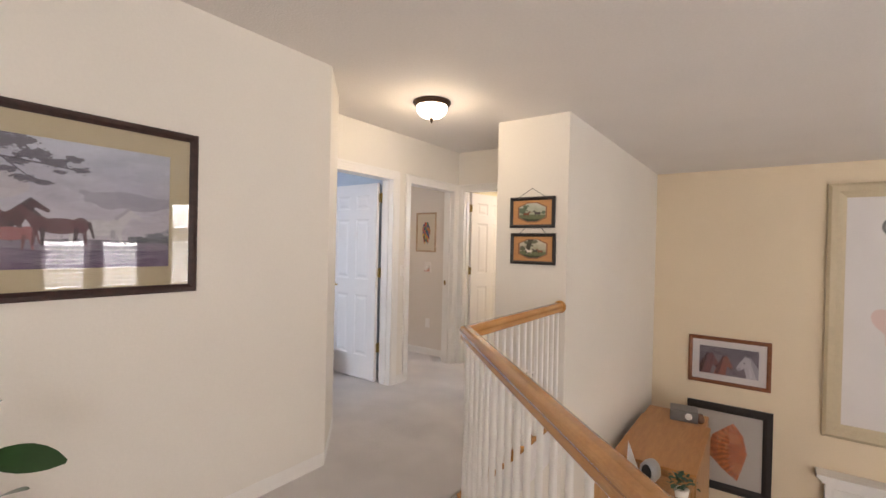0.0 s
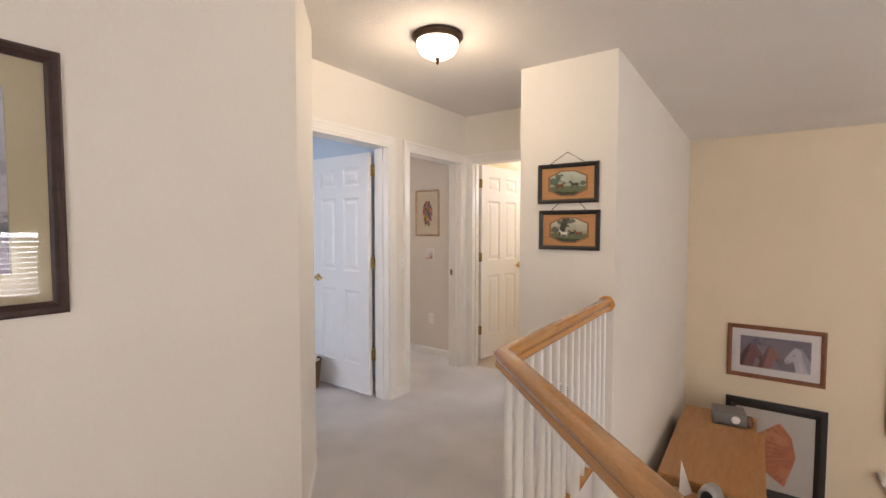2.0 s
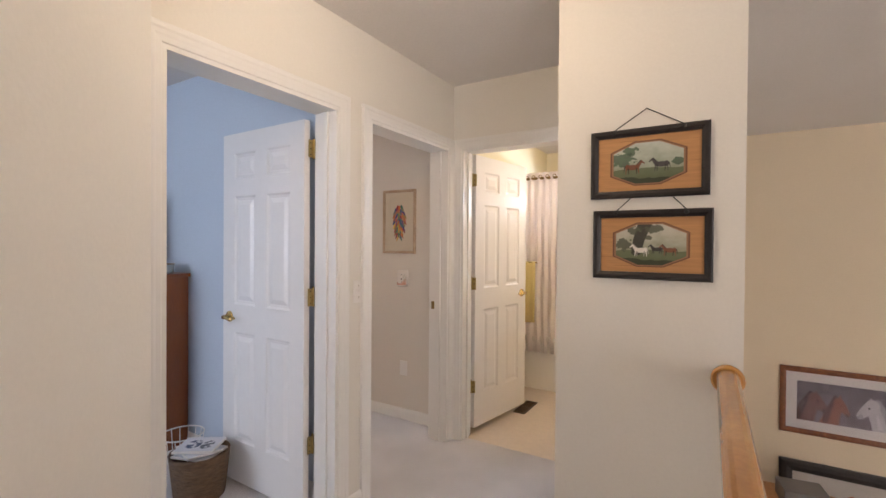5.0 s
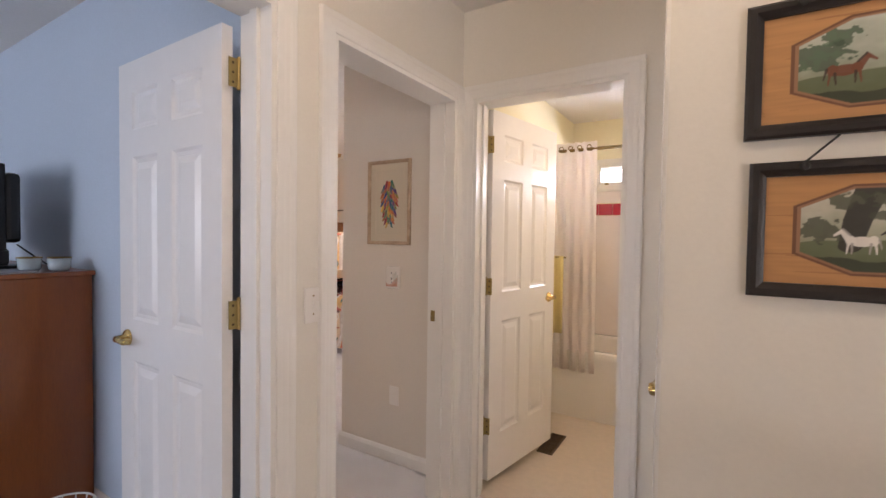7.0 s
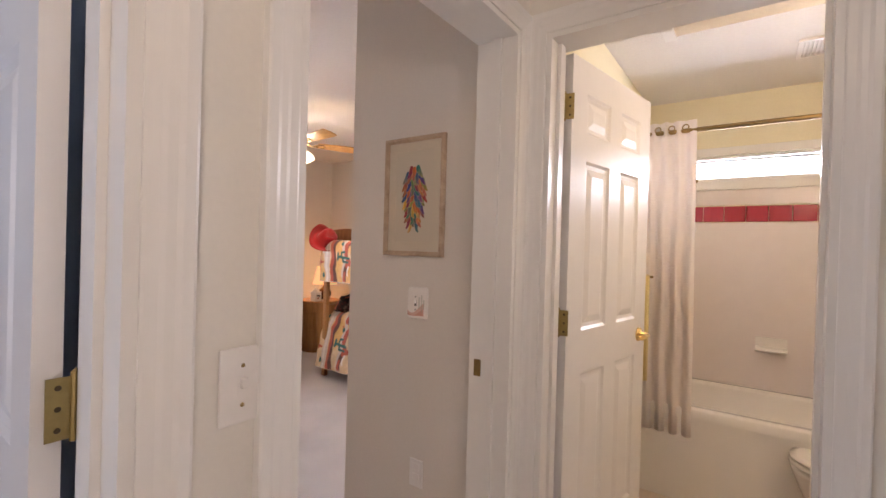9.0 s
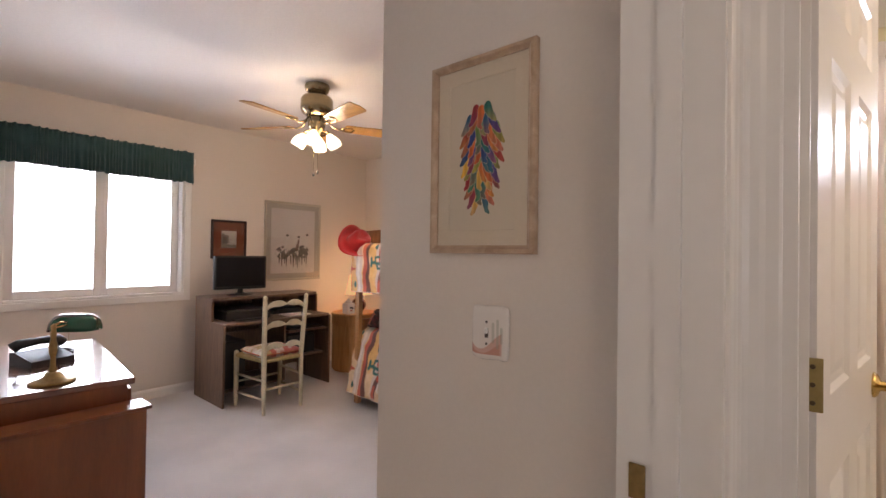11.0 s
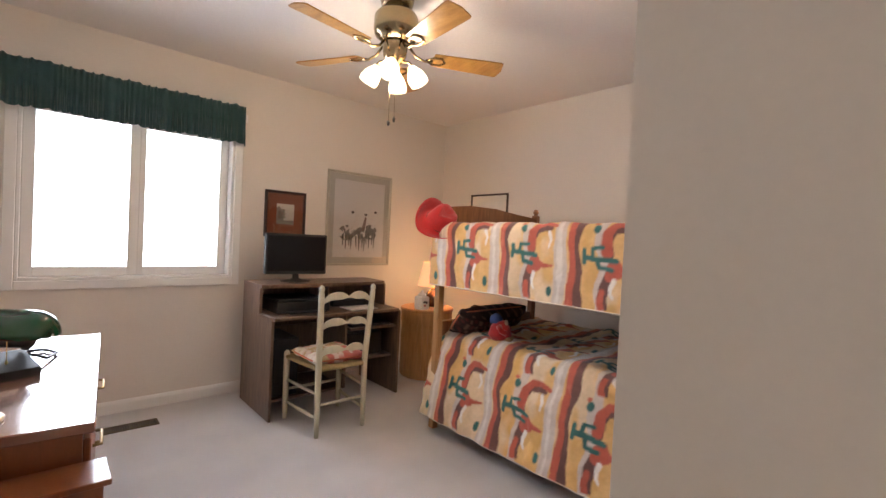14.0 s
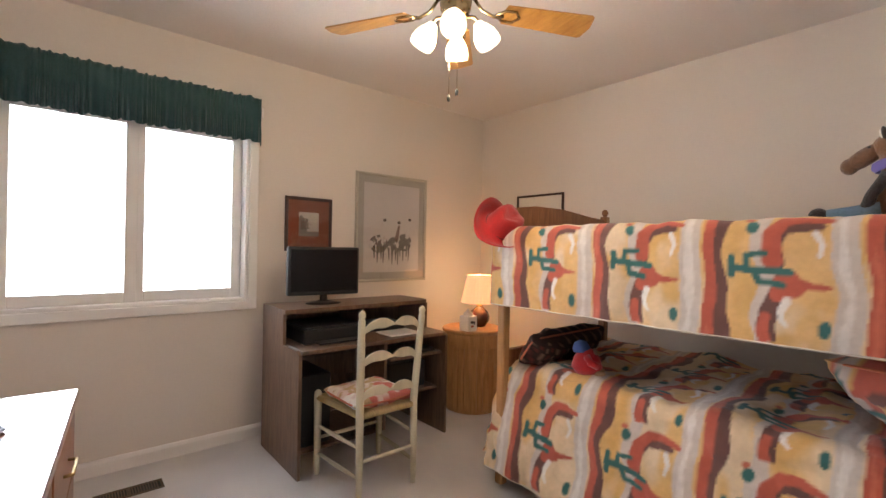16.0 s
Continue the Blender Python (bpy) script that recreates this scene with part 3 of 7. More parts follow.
# Windows
def window(name, label, axis, face, out, a0, a1, z0, z1, depth=0.14, sashes=2, frame=0.045, apron=True):
    """A window in a wall whose inner face lies at 'face'; out is the way outwards."""
    root = thing(name, label, "window")
    root["kind"] = "structure"

    def put(bm, p, q, lo, hi, d0, d1, bev=0.003):
        c = sorted((face + out * d0, face + out * d1))
        box(bm, *((p, q, *c) if axis == "x" else (*c, p, q)), lo, hi, bev)

    bm = bmesh.new()
    w = 0.055
    put(bm, a0 - w, a0, z0 - w, z1 + w, -0.018, 0.0)
    put(bm, a1, a1 + w, z0 - w, z1 + w, -0.018, 0.0)
    put(bm, a0, a1, z1, z1 + w, -0.018, 0.0)
    put(bm, a0, a1, z0 - w, z0, -0.022, 0.0)
    part("window_casing", bm, M_TRIM, root)
    bm = bmesh.new()
    for p, q, lo, hi in ((a0, a0 + 0.02, z0, z1), (a1 - 0.02, a1, z0, z1), (a0 + 0.02, a1 - 0.02, z0, z0 + 0.02), (a0 + 0.02, a1 - 0.02, z1 - 0.02, z1)):
        put(bm, p, q, lo, hi, 0.0, depth)
    part("window_frame", bm, M_TRIM, root)
    span = (a1 - a0 - 0.04) / sashes
    for k in range(sashes):
        b0 = a0 + 0.02 + k * span
        b1 = b0 + span
        if sashes > 1:
            b0, b1 = b0 - (0.012 if k else 0), b1 + (0.012 if k < sashes - 1 else 0)
        d = depth * 0.45 + 0.028 * (k % 2)
        bm = bmesh.new()
        f = frame
        for p, q, lo, hi in ((b0, b0 + f, z0 + 0.02, z1 - 0.02), (b1 - f, b1, z0 + 0.02, z1 - 0.02), (b0 + f, b1 - f, z0 + 0.02, z0 + 0.02 + f), (b0 + f, b1 - f, z1 - 0.02 - f, z1 - 0.02)):
            put(bm, p, q, lo, hi, d, d + 0.026)
        part("sash", bm, M_TRIM, root)
        bm = bmesh.new()
        put(bm, b0 + f - 0.004, b1 - f + 0.004, z0 + f + 0.016, z1 - f - 0.016, d + 0.011, d + 0.015, 0)
        pane = part("pane", bm, M_PANE, root)
        pane.visible_shadow = False
    return root


window("window_bedroom", "white sliding window with two bright panes", "y", -6.95, -1, 3.89, 5.10, 0.9, 2.02, frame=0.06)
window("window_bath", "high narrow white window above the tub", "x", 6.42, 1, -2.37, -1.2, 1.83, 2.0, 0.11, 1, 0.012)
for a0, a1, z1 in ((1.95, 2.60, 1.38), (2.75, 3.40, 1.38), (3.90, 4.60, 2.15)):
    window("window_living", "white living room window with slatted blind", "y", 5.5, 1, a0, a1, 0.3, z1, 0.13, 1)
window("window_blue", "white window of the pale blue room", "x", -0.50, -1, -5.7, -4.1, 0.9, 2.1, 0.11, 2)
M_SKYCARD = lit("bright_overcast_sky", (0.95, 0.97, 1.0), 5.0)
finish("backdrop_west", boxes((-8.6, -8.58, 1.0, 8.5, -2, 5)), M_SKYCARD, kind="structure")
finish("backdrop_north", boxes((-5.5, 3.0, 8.4, 8.42, 0, 5)), M_SKYCARD, kind="structure")
finish("backdrop_east", boxes((7.2, 7.22, -3, 8, -2, 5)), lit("garden_haze", (0.75, 0.80, 0.85), 1.2), kind="structure")

# Guard rail of the landing
def rail_path():
    return [(2.9, 0.80), (0.255, 0.80), (-0.932, 1.99), (-0.945, 3.42)]


rail = thing("guard_rail", "varnished oak handrail on slim white balusters round the stairwell", "railing", (-0.94, 2.0, 0))
rail["kind"] = "structure"
RAILH = [(0.012, 0.072), (0.021, 0.069), (0.028, 0.064), (0.0325, 0.057), (0.034, 0.049), (0.033, 0.041), (0.030, 0.035), (0.0275, 0.029), (0.0275, 0.020), (0.029, 0.012), (0.029, 0.004), (0.026, 0.0)]
RAILP = RAILH + [(-a, b) for a, b in RAILH[::-1]]
loc = [(x + 0.94, y - 2.0) for x, y in rail_path()]
bm = sweep([(a, b + 0.885) for a, b in RAILP], loc)
part("handrail", bm, M_OAK, rail, "varnished oak handrail")
bm = sweep([(-0.03, 0.001), (0.03, 0.001), (0.03, 0.018), (0.024, 0.024), (-0.024, 0.024), (-0.03, 0.018)], loc)
part("shoe_rail", bm, M_OAK, rail, "oak shoe rail on the carpet edge")
bm = sweep([(-0.062, -0.16), (-0.048, -0.16), (-0.048, 0.0), (-0.062, 0.0)], loc)
part("fascia", bm, M_OAK, rail, "oak fascia board along the stairwell")
bal = bmesh.new()
lathe([(0.0, 0.02), (0.016, 0.02), (0.016, 0.14), (0.012, 0.16), (0.0145, 0.20), (0.013, 0.5), (0.0105, 0.87), (0.0105, 0.888), (0.0, 0.888)], 10, bal)
first = part("baluster", bal, M_TRIM, rail, "slim white turned baluster", True)
spots = []
for (x0, y0), (x1, y1) in zip(loc, loc[1:]):
    d = math.hypot(x1 - x0, y1 - y0)
    n = round(d / 0.105)
    spots += [(x0 + (x1 - x0) * (k + 0.5) / n, y0 + (y1 - y0) * (k + 0.5) / n) for k in range(n)]
first.location = (*spots[0], 0)
for p in spots[1:]:
    o = first.copy()
    scene.collection.objects.link(o)
    o.location = (*p, 0)
bm = lathe([(0.0, 0.0), (0.052, 0.0), (0.052, 0.008), (0.045, 0.014), (0.0, 0.014)], 20, None, pose(-0.945 + 0.94, 3.418 - 2.0, 0.92, 90, 0, 0))
part("rosette", bm, M_OAK, rail, "oak rosette where the rail meets the wall")

# ---- framed pictures ----
def frame_mesh(w, h, fw, depth, lip=0.004):
    """Four mitred mouldings round an opening; x and z across, the wall at y = 0."""
    prof = [(0.0, 0.0), (0.0, -depth * 0.75), (fw * 0.2, -depth), (fw * 0.55, -depth), (fw * 0.8, -depth * 0.72), (fw, -depth * 0.6), (fw, 0.0)]
    bm = bmesh.new()
    corners = [(0, 0, 1, 1), (w, 0, -1, 1), (w, h, -1, -1), (0, h, 1, -1)]
    rings = [[bm.verts.new((x + sx * a, d, z + sz * a)) for a, d in prof] for x, z, sx, sz in corners]
    for i in range(4):
        a, b = rings[i], rings[(i + 1) % 4]
        for k in range(len(prof) - 1):
            bm.faces.new((a[k], a[k + 1], b[k + 1], b[k]))
    return bm


def picture(name, label, m, w, h, fw, depth, frame_mat, mat_color, mat_w, art, nx, ny, frame_label="", glazed=True):
    """A framed print: frame, mat board, print and glass. art(u, v) paints the print inside the mat."""
    root = thing(name, label, "picture")
    part("frame", frame_mesh(w, h, fw, depth), frame_mat, root, frame_label)
    board = grain("mat_board", mat_color, 0.85, scale=200, vary=0.03, bump=0.05)
    i = fw - 0.003
    d = -depth * 0.35
    mx, mz = (mat_w if isinstance(mat_w, tuple) else (mat_w, mat_w))
    bm = bmesh.new()
    o = [(i, i), (w - i, i), (w - i, h - i), (i, h - i)]
    q = [(i + mx, i + mz), (w - i - mx, i + mz), (w - i - mx, h - i - mz), (i + mx, h - i - mz)]
    ro = [bm.verts.new((x, d, z)) for x, z in o]
    rq = [bm.verts.new((x, d, z)) for x, z in q]
    rb = [bm.verts.new((x, d + 0.0025, z)) for x, z in [(q[0][0] + .002, q[0][1] + .002), (q[1][0] - .002, q[1][1] + .002), (q[2][0] - .002, q[2][1] - .002), (q[3][0] + .002, q[3][1] - .002)]]
    for a, b in ((ro, rq), (rq, rb)):
        for k in range(4):
            bm.faces.new((a[k], a[(k + 1) % 4], b[(k + 1) % 4], b[k]))
    if mx > 0:
        part("mat_board", bm, board, root, recalc=False)
    x0, z0 = i + mx, i + mz
    canvas("print", w - 2 * x0, h - 2 * z0, nx, ny, art, M_PRINT, pose(x0, d + 0.002, z0), root)
    if glazed:
        g = part("glass", boxes((fw * 0.9, w - fw * 0.9, d - 0.0045, d - 0.003, fw * 0.9, h - fw * 0.9)), M_PANE, root)
        g.visible_shadow = False
    root.matrix_world = m
    return root


def horse(c, u, v, x, y, s, body, dark, flip=1, a=1.0):
    """A standing horse side-on, s its length, a the picture's width over height."""
    f, k = flip, a
    e = lambda dx, dy, rx, ry, t, col: dab(c, oval(u * k, v, (x + f * dx * s) * k, y + dy * s * 1.0, rx * s * k, ry * s, t), col, 0.95)
    e(0, 0.30 * k, 0.30, 0.13 * k, 0.0, body)
    e(-0.25, 0.32 * k, 0.12, 0.13 * k, 0.0, body)
    e(0.25, 0.33 * k, 0.12, 0.12 * k, 0.0, body)
    for dx, lean in ((-0.30, -0.03), (-0.20, 0.03), (0.22, 0.0), (0.30, 0.04)):
        m = stroke(u * k, v, [((x + f * dx * s) * k, y + 0.24 * s * k), ((x + f * (dx + lean) * s) * k, y - 0.02 * s)], 0.035 * s * k, 0.016 * s * k)
        dab(c, m, dark if dx in (-0.20, 0.22) else body, 0.9)
    m = stroke(u * k, v, [((x + f * 0.30 * s) * k, y + 0.36 * s * k), ((x + f * 0.46 * s) * k, y + 0.56 * s * k)], 0.085 * s * k, 0.05 * s * k)
    dab(c, m, body, 0.95)
    m = stroke(u * k, v, [((x + f * 0.45 * s) * k, y + 0.57 * s * k), ((x + f * 0.62 * s) * k, y + 0.46 * s * k)], 0.05 * s * k, 0.028 * s * k)
    dab(c, m, body, 0.95)
    m = stroke(u * k, v, [((x + f * 0.26 * s) * k, y + 0.46 * s * k), ((x + f * 0.43 * s) * k, y + 0.62 * s * k)], 0.025 * s * k)
    dab(c, m, dark, 0.9)
    m = stroke(u * k, v, [((x - f * 0.37 * s) * k, y + 0.36 * s * k), ((x - f * 0.43 * s) * k, y + 0.12 * s * k)], 0.03 * s * k, 0.015 * s * k)
    dab(c, m, dark, 0.9)


def leafy(c, u, v, spots, col, f=14):
    w = wobble(u, v, f, 1.0)
    w2 = wobble(u, v, f * 2.3, 4.0)
    for cu, cv, ru, rv in spots:
        q = ((u - cu) / ru) ** 2 + ((v - cv) / rv) ** 2
        dab(c, q + 0.55 * w + 0.35 * w2 < 0.75, np.array(col), 0.85)
        dab(c, (q + 0.6 * w2 - 0.3 * w < 0.35), np.array(col) * 1.9, 0.5)


def art_pasture(u, v):
    c = ground(u, v, (0.52, 0.46, 0.51), (0.46, 0.48, 0.57))
    cl = wobble(u, v * 1.8, 2.2, 0.5) + 0.5 * wobble(u, v * 2, 6, 2)
    c += (np.clip(cl, -1, 1) * 0.075)[..., None]
    dab(c, (((u - 0.80) / 0.22) ** 2 + ((v - 0.56) / 0.09) ** 2 + 0.5 * wobble(u, v, 5, 3)) < 0.8, (0.27, 0.25, 0.32), 0.55)
    dab(c, (((u - 0.20) / 0.25) ** 2 + ((v - 0.62) / 0.14) ** 2) < 1, (0.55, 0.48, 0.46), 0.4)
    dab(c, v < 0.235 + 0.012 * wobble(u, v, 5), (0.17, 0.15, 0.20), 0.85)
    dab(c, (v < 0.15 + 0.02 * wobble(u, v, 3)), (0.13, 0.085, 0.16), 0.75)
    dab(c, v < 0.06 + 0.02 * wobble(u, v, 7), (0.10, 0.05, 0.12), 0.6)
    leafy(c, u, v, [(0.93, 0.26, 0.07, 0.05), (0.86, 0.24, 0.05, 0.03), (1.0, 0.27, 0.04, 0.07)], (0.10, 0.11, 0.13), 14)
    for pts, r in (([(0.0, 0.80), (0.20, 0.86), (0.36, 0.82), (0.50, 0.80), (0.64, 0.77)], 0.010), ([(0.20, 0.86), (0.34, 0.96)], 0.006), ([(0.36, 0.82), (0.44, 0.70), (0.50, 0.66)], 0.005), ([(0.40, 0.82), (0.52, 0.88)], 0.004)):
        dab(c, stroke(u * 1.6, v, [(a * 1.6, b) for a, b in pts], r, r * 0.4), (0.06, 0.045, 0.07), 0.9)
    spots = [(0.10, 0.97, 0.22, 0.12), (0.34, 0.95, 0.14, 0.07), (0.46, 0.86, 0.07, 0.05), (0.53, 0.82, 0.06, 0.04), (0.60, 0.86, 0.035, 0.03), (0.63, 0.78, 0.04, 0.03), (0.44, 0.68, 0.05, 0.03), (0.50, 0.655, 0.04, 0.02), (0.37, 0.73, 0.04, 0.03), (0.55, 0.75, 0.03, 0.02), (0.41, 0.80, 0.04, 0.03), (0.10, 0.78, 0.10, 0.06)]
    leafy(c, u, v, spots, (0.075, 0.065, 0.09), 26)
    horse(c, u, v, 0.20, 0.15, 0.30, (0.22, 0.09, 0.10), (0.06, 0.03, 0.04), 1, 1.7)
    horse(c, u, v, 0.685, 0.175, 0.30, (0.60, 0.58, 0.60), (0.42, 0.40, 0.45), 1, 1.7)
    horse(c, u, v, 0.33, 0.22, 0.29, (0.09, 0.04, 0.05), (0.04, 0.02, 0.03), 1, 1.7)
    horse(c, u, v, 0.39, 0.155, 0.22, (0.34, 0.13, 0.14), (0.18, 0.08, 0.09), -1, 1.7)
    horse(c, u, v, 0.555, 0.19, 0.28, (0.13, 0.055, 0.07), (0.05, 0.025, 0.035), -1, 1.7)
    dab(c, (v < 0.19) & (wobble(u, v * 2, 22, 2) > 0.25), (0.24, 0.19, 0.25), 0.5)
    return c * (0.95 + 0.06 * wobble(u, v, 40)[..., None])


def art_meadow(two):
    def paint(u, v):
        c = np.ones(u.shape + (3,)) * np.array((0.47, 0.235, 0.09))
        g = np.sin(v * 42 + 3 * np.sin(u * 5.0) + 1.5 * wobble(u, v, 3)) * 0.5 + wobble(u * 0.3, v * 4, 8)
        c *= (1 + 0.07 * g)[..., None]
        dab(c, (wobble(u * 0.5, v * 7, 3, 5 if two else 8) > 0.95), (0.25, 0.11, 0.04), 0.55)
        a, b = (u - 0.5) / 0.335, (v - 0.5) / 0.36

        def octo(k):
            return (np.abs(a) < k) & (np.abs(b) < k) & (np.abs(a) * 0.69 + np.abs(b) < 1.24 * k)
        dab(c, octo(1.10), (0.16, 0.07, 0.035), 1)
        dab(c, octo(1.05), (0.30, 0.15, 0.08), 1)
        p, q = (a + 1) / 2, (b + 1) / 2
        s = ground(p, q, (0.14, 0.16, 0.07), (0.50, 0.53, 0.46) if two else (0.56, 0.53, 0.44))
        s += 0.05 * wobble(p, q, 5)[..., None]
        dab(s, q < 0.36 + 0.03 * wobble(p, q, 2), (0.10, 0.12, 0.055), 0.85)
        dab(s, q < 0.14 + 0.04 * wobble(p, q, 4), (0.03, 0.035, 0.02), 0.85)
        if two:
            leafy(s, p, q, [(0.12, 0.62, 0.2, 0.2), (0.24, 0.82, 0.16, 0.12), (0.93, 0.5, 0.1, 0.08)], (0.05, 0.085, 0.05), 7)
            horse(s, p, q, 0.28, 0.25, 0.29, (0.17, 0.055, 0.025), (0.04, 0.02, 0.015), 1, 1.8)
            horse(s, p, q, 0.70, 0.29, 0.28, (0.05, 0.04, 0.045), (0.02, 0.02, 0.02), -1, 1.8)
        else:
            dab(s, stroke(p, q, [(0.30, 0.3), (0.34, 0.62), (0.42, 1.0)], 0.07, 0.10), (0.03, 0.025, 0.02), 0.95)
            leafy(s, p, q, [(0.28, 0.86, 0.14, 0.12), (0.54, 0.86, 0.16, 0.12), (0.12, 0.5, 0.14, 0.16), (0.48, 0.68, 0.08, 0.06)], (0.06, 0.065, 0.04), 7)
            horse(s, p, q, 0.37, 0.22, 0.26, (0.72, 0.68, 0.62), (0.36, 0.33, 0.30), -1, 1.8)
            horse(s, p, q, 0.60, 0.28, 0.20, (0.03, 0.025, 0.025), (0.02, 0.02, 0.02), -1, 1.8)
            horse(s, p, q, 0.78, 0.24, 0.24, (0.20, 0.07, 0.035), (0.05, 0.02, 0.015), -1, 1.8)
        m = octo(1.0)
        c[m] = s[m]
        return c
    return paint


def art_heads(u, v):
    c = ground(u, v, (0.20, 0.15, 0.17), (0.17, 0.14, 0.17))
    c += (0.03 * wobble(u, v, 4))[..., None]
    dab(c, (u < 0.55) & (wobble(u, v, 1.4) > -0.1), (0.26, 0.22, 0.24), 0.5)
    for x, f, b, d, s in ((0.20, 1, (0.20, 0.085, 0.085), (0.07, 0.03, 0.035), 0.95), (0.46, 1, (0.32, 0.11, 0.08), (0.12, 0.05, 0.05), 0.72), (0.80, -1, (0.55, 0.50, 0.52), (0.36, 0.32, 0.35), 1.0)):
        A = lambda pts, r0, r1, col: dab(c, stroke(u * 2.2, v, [((x + f * px * s) * 2.2, py * (0.85 + 0.15 * s)) for px, py in pts], r0 * s, r1 * s), col, 0.93)
        A([(-0.16, -0.1), (-0.10, 0.22), (-0.01, 0.56)], 0.34, 0.17, b)
        A([(-0.20, 0.1), (-0.13, 0.45), (-0.05, 0.72)], 0.10, 0.06, d)
        A([(0.0, 0.58), (0.06, 0.47), (0.12, 0.33)], 0.17, 0.09, b)
        A([(0.01, 0.70), (0.02, 0.78)], 0.035, 0.014, b)
        A([(0.115, 0.30), (0.13, 0.28)], 0.062, 0.05, d)
        A([(0.03, 0.53), (0.033, 0.53)], 0.024, 0.024, (0.03, 0.02, 0.02))
        A([(-0.08, 0.10), (-0.05, 0.34)], 0.05, 0.03, tuple(1.15 * q for q in b))
    return c


def art_shell(u, v):
    c = np.ones(u.shape + (3,)) * np.array((0.56, 0.50, 0.43))
    pts = [(0.58, 0.87), (0.73, 0.70), (0.78, 0.47), (0.72, 0.26), (0.65, 0.08), (0.44, 0.20), (0.23, 0.36), (0.22, 0.50), (0.27, 0.66)]
    m = np.ones(u.shape, bool)
    edge = 0.008 * wobble(u, v, 11, 2.0)
    for (a, b), (p, q) in zip(pts, pts[1:] + pts[:1]):
        m &= (p - a) * (v - b) - (q - b) * (u - a) < 0.15 * edge
    dab(c, m, (0.50, 0.14, 0.045), 1)
    ang = np.arctan2(v - 0.52, u - 0.90)
    c[m] *= (1 + 0.22 * np.sin(ang * 46 + wobble(u, v, 6, 1.0)) + 0.20 * np.clip(wobble(u, v, 14, 3.0), -1, 1.2))[m][:, None]
    dab(c, m & (wobble(u, v, 5, 5.0) > 0.35), (0.66, 0.30, 0.13), 0.45)
    dab(c, m & (u < 0.36 + edge), (0.30, 0.08, 0.035), 0.4)
    return c


def art_bloom(u, v):
    c = np.ones(u.shape + (3,)) * np.array((0.66, 0.62, 0.60))
    c += (0.015 * wobble(u, v, 3))[..., None]
    for cu, cv, r in ((0.35, 0.45, 0.16), (0.55, 0.30, 0.14)):
        q = np.hypot((u - cu), (v - cv) * 1.9)
        t = np.arctan2(v - cv, u - cu)
        dab(c, q < r * (1 + 0.25 * np.sin(5 * t)), (0.62, 0.30, 0.24), 0.45)
    dab(c, np.abs(np.hypot(u - 0.30, (v - 0.87) * 1.9) - 0.07) < 0.012, (0.08, 0.08, 0.08), 0.9)
    dab(c, stroke(u, v, [(0.36, 0.85), (0.5, 0.6), (0.45, 0.4)], 0.008), (0.10, 0.14, 0.08), 0.9)
    return c


M_MATTAN = (0.50, 0.42, 0.27)
picture("horse_painting", "large dark-framed print of horses under a tree, tan mat", pose(-1.819, -0.15, 1.155, 0, 0, 90), 1.105, 0.735, 0.036, 0.026, M_BROWNW, M_MATTAN, 0.085, art_pasture, 420, 250, "dark walnut frame")
for k, (x, z, two) in enumerate(((-1.412, 1.563, True), (-1.400, 1.255, False))):
    word = "two horses in a meadow" if two else "three horses below a tree"
    root = picture("horse_plaque", "black-framed wooden plaque, " + word, pose(x, 3.419, z), 0.408, 0.262, 0.028, 0.02, M_BLACKW, (0.4, 0.2, 0.1), 0.0, art_meadow(two), 240, 150, "black frame", False)
    root["group"] = "plaques on the hall column"
    if two:
        bm = tube([(0.085, -0.017, 0.258), (0.2, -0.004, 0.335), (0.325, -0.017, 0.258)], 0.0022, 6)
        part("cord", bm, M_DARK, root, "thin dark hanging cord")
    else:
        part("cord", tube([(0.085, -0.017, 0.258), (0.135, -0.012, 0.306)], 0.0022, 6), M_DARK, root, "thin dark hanging cord")
        part("cord", tube([(0.325, -0.017, 0.258), (0.28, -0.012, 0.306)], 0.0022, 6), M_DARK, root, "thin dark hanging cord")
    for kx in (0.085, 0.325):
        part("knot", lathe([(0.0, 0.012), (0.007, 0.010), (0.009, 0.002), (0.0, -0.002)], 8, None, pose(kx, -0.019, 0.250, 90, 0, 0)), M_DARK, root, "small dark knot")
picture("horse_heads_print", "red-brown framed print of three horse heads with a white mat", pose(-0.437, 7.018, -0.40), 0.937, 0.638, 0.05, 0.028, M_REDW, (0.72, 0.66, 0.63), 0.085, art_heads, 200, 110, "red-brown frame")
picture("shell_print", "wide black frame with a print of an orange shell on beige", pose(-0.435, 7.018, -1.82), 0.968, 1.16, 0.105, 0.04, M_BLACKW, (0.56, 0.50, 0.43), 0.0, art_shell, 150, 190, "black frame")
M_CREAMW = grain("cream_lacquer_frame", (0.52, 0.43, 0.28), 0.4, scale=20, vary=0.05, bump=0.03)
picture("flower_print", "tall wide cream frame with a pale flower print", pose(1.0, 7.018, -0.79), 1.75, 3.03, 0.17, 0.075, M_CREAMW, (0.66, 0.62, 0.58), 0.0, art_bloom, 140, 240, "cream frame", False)

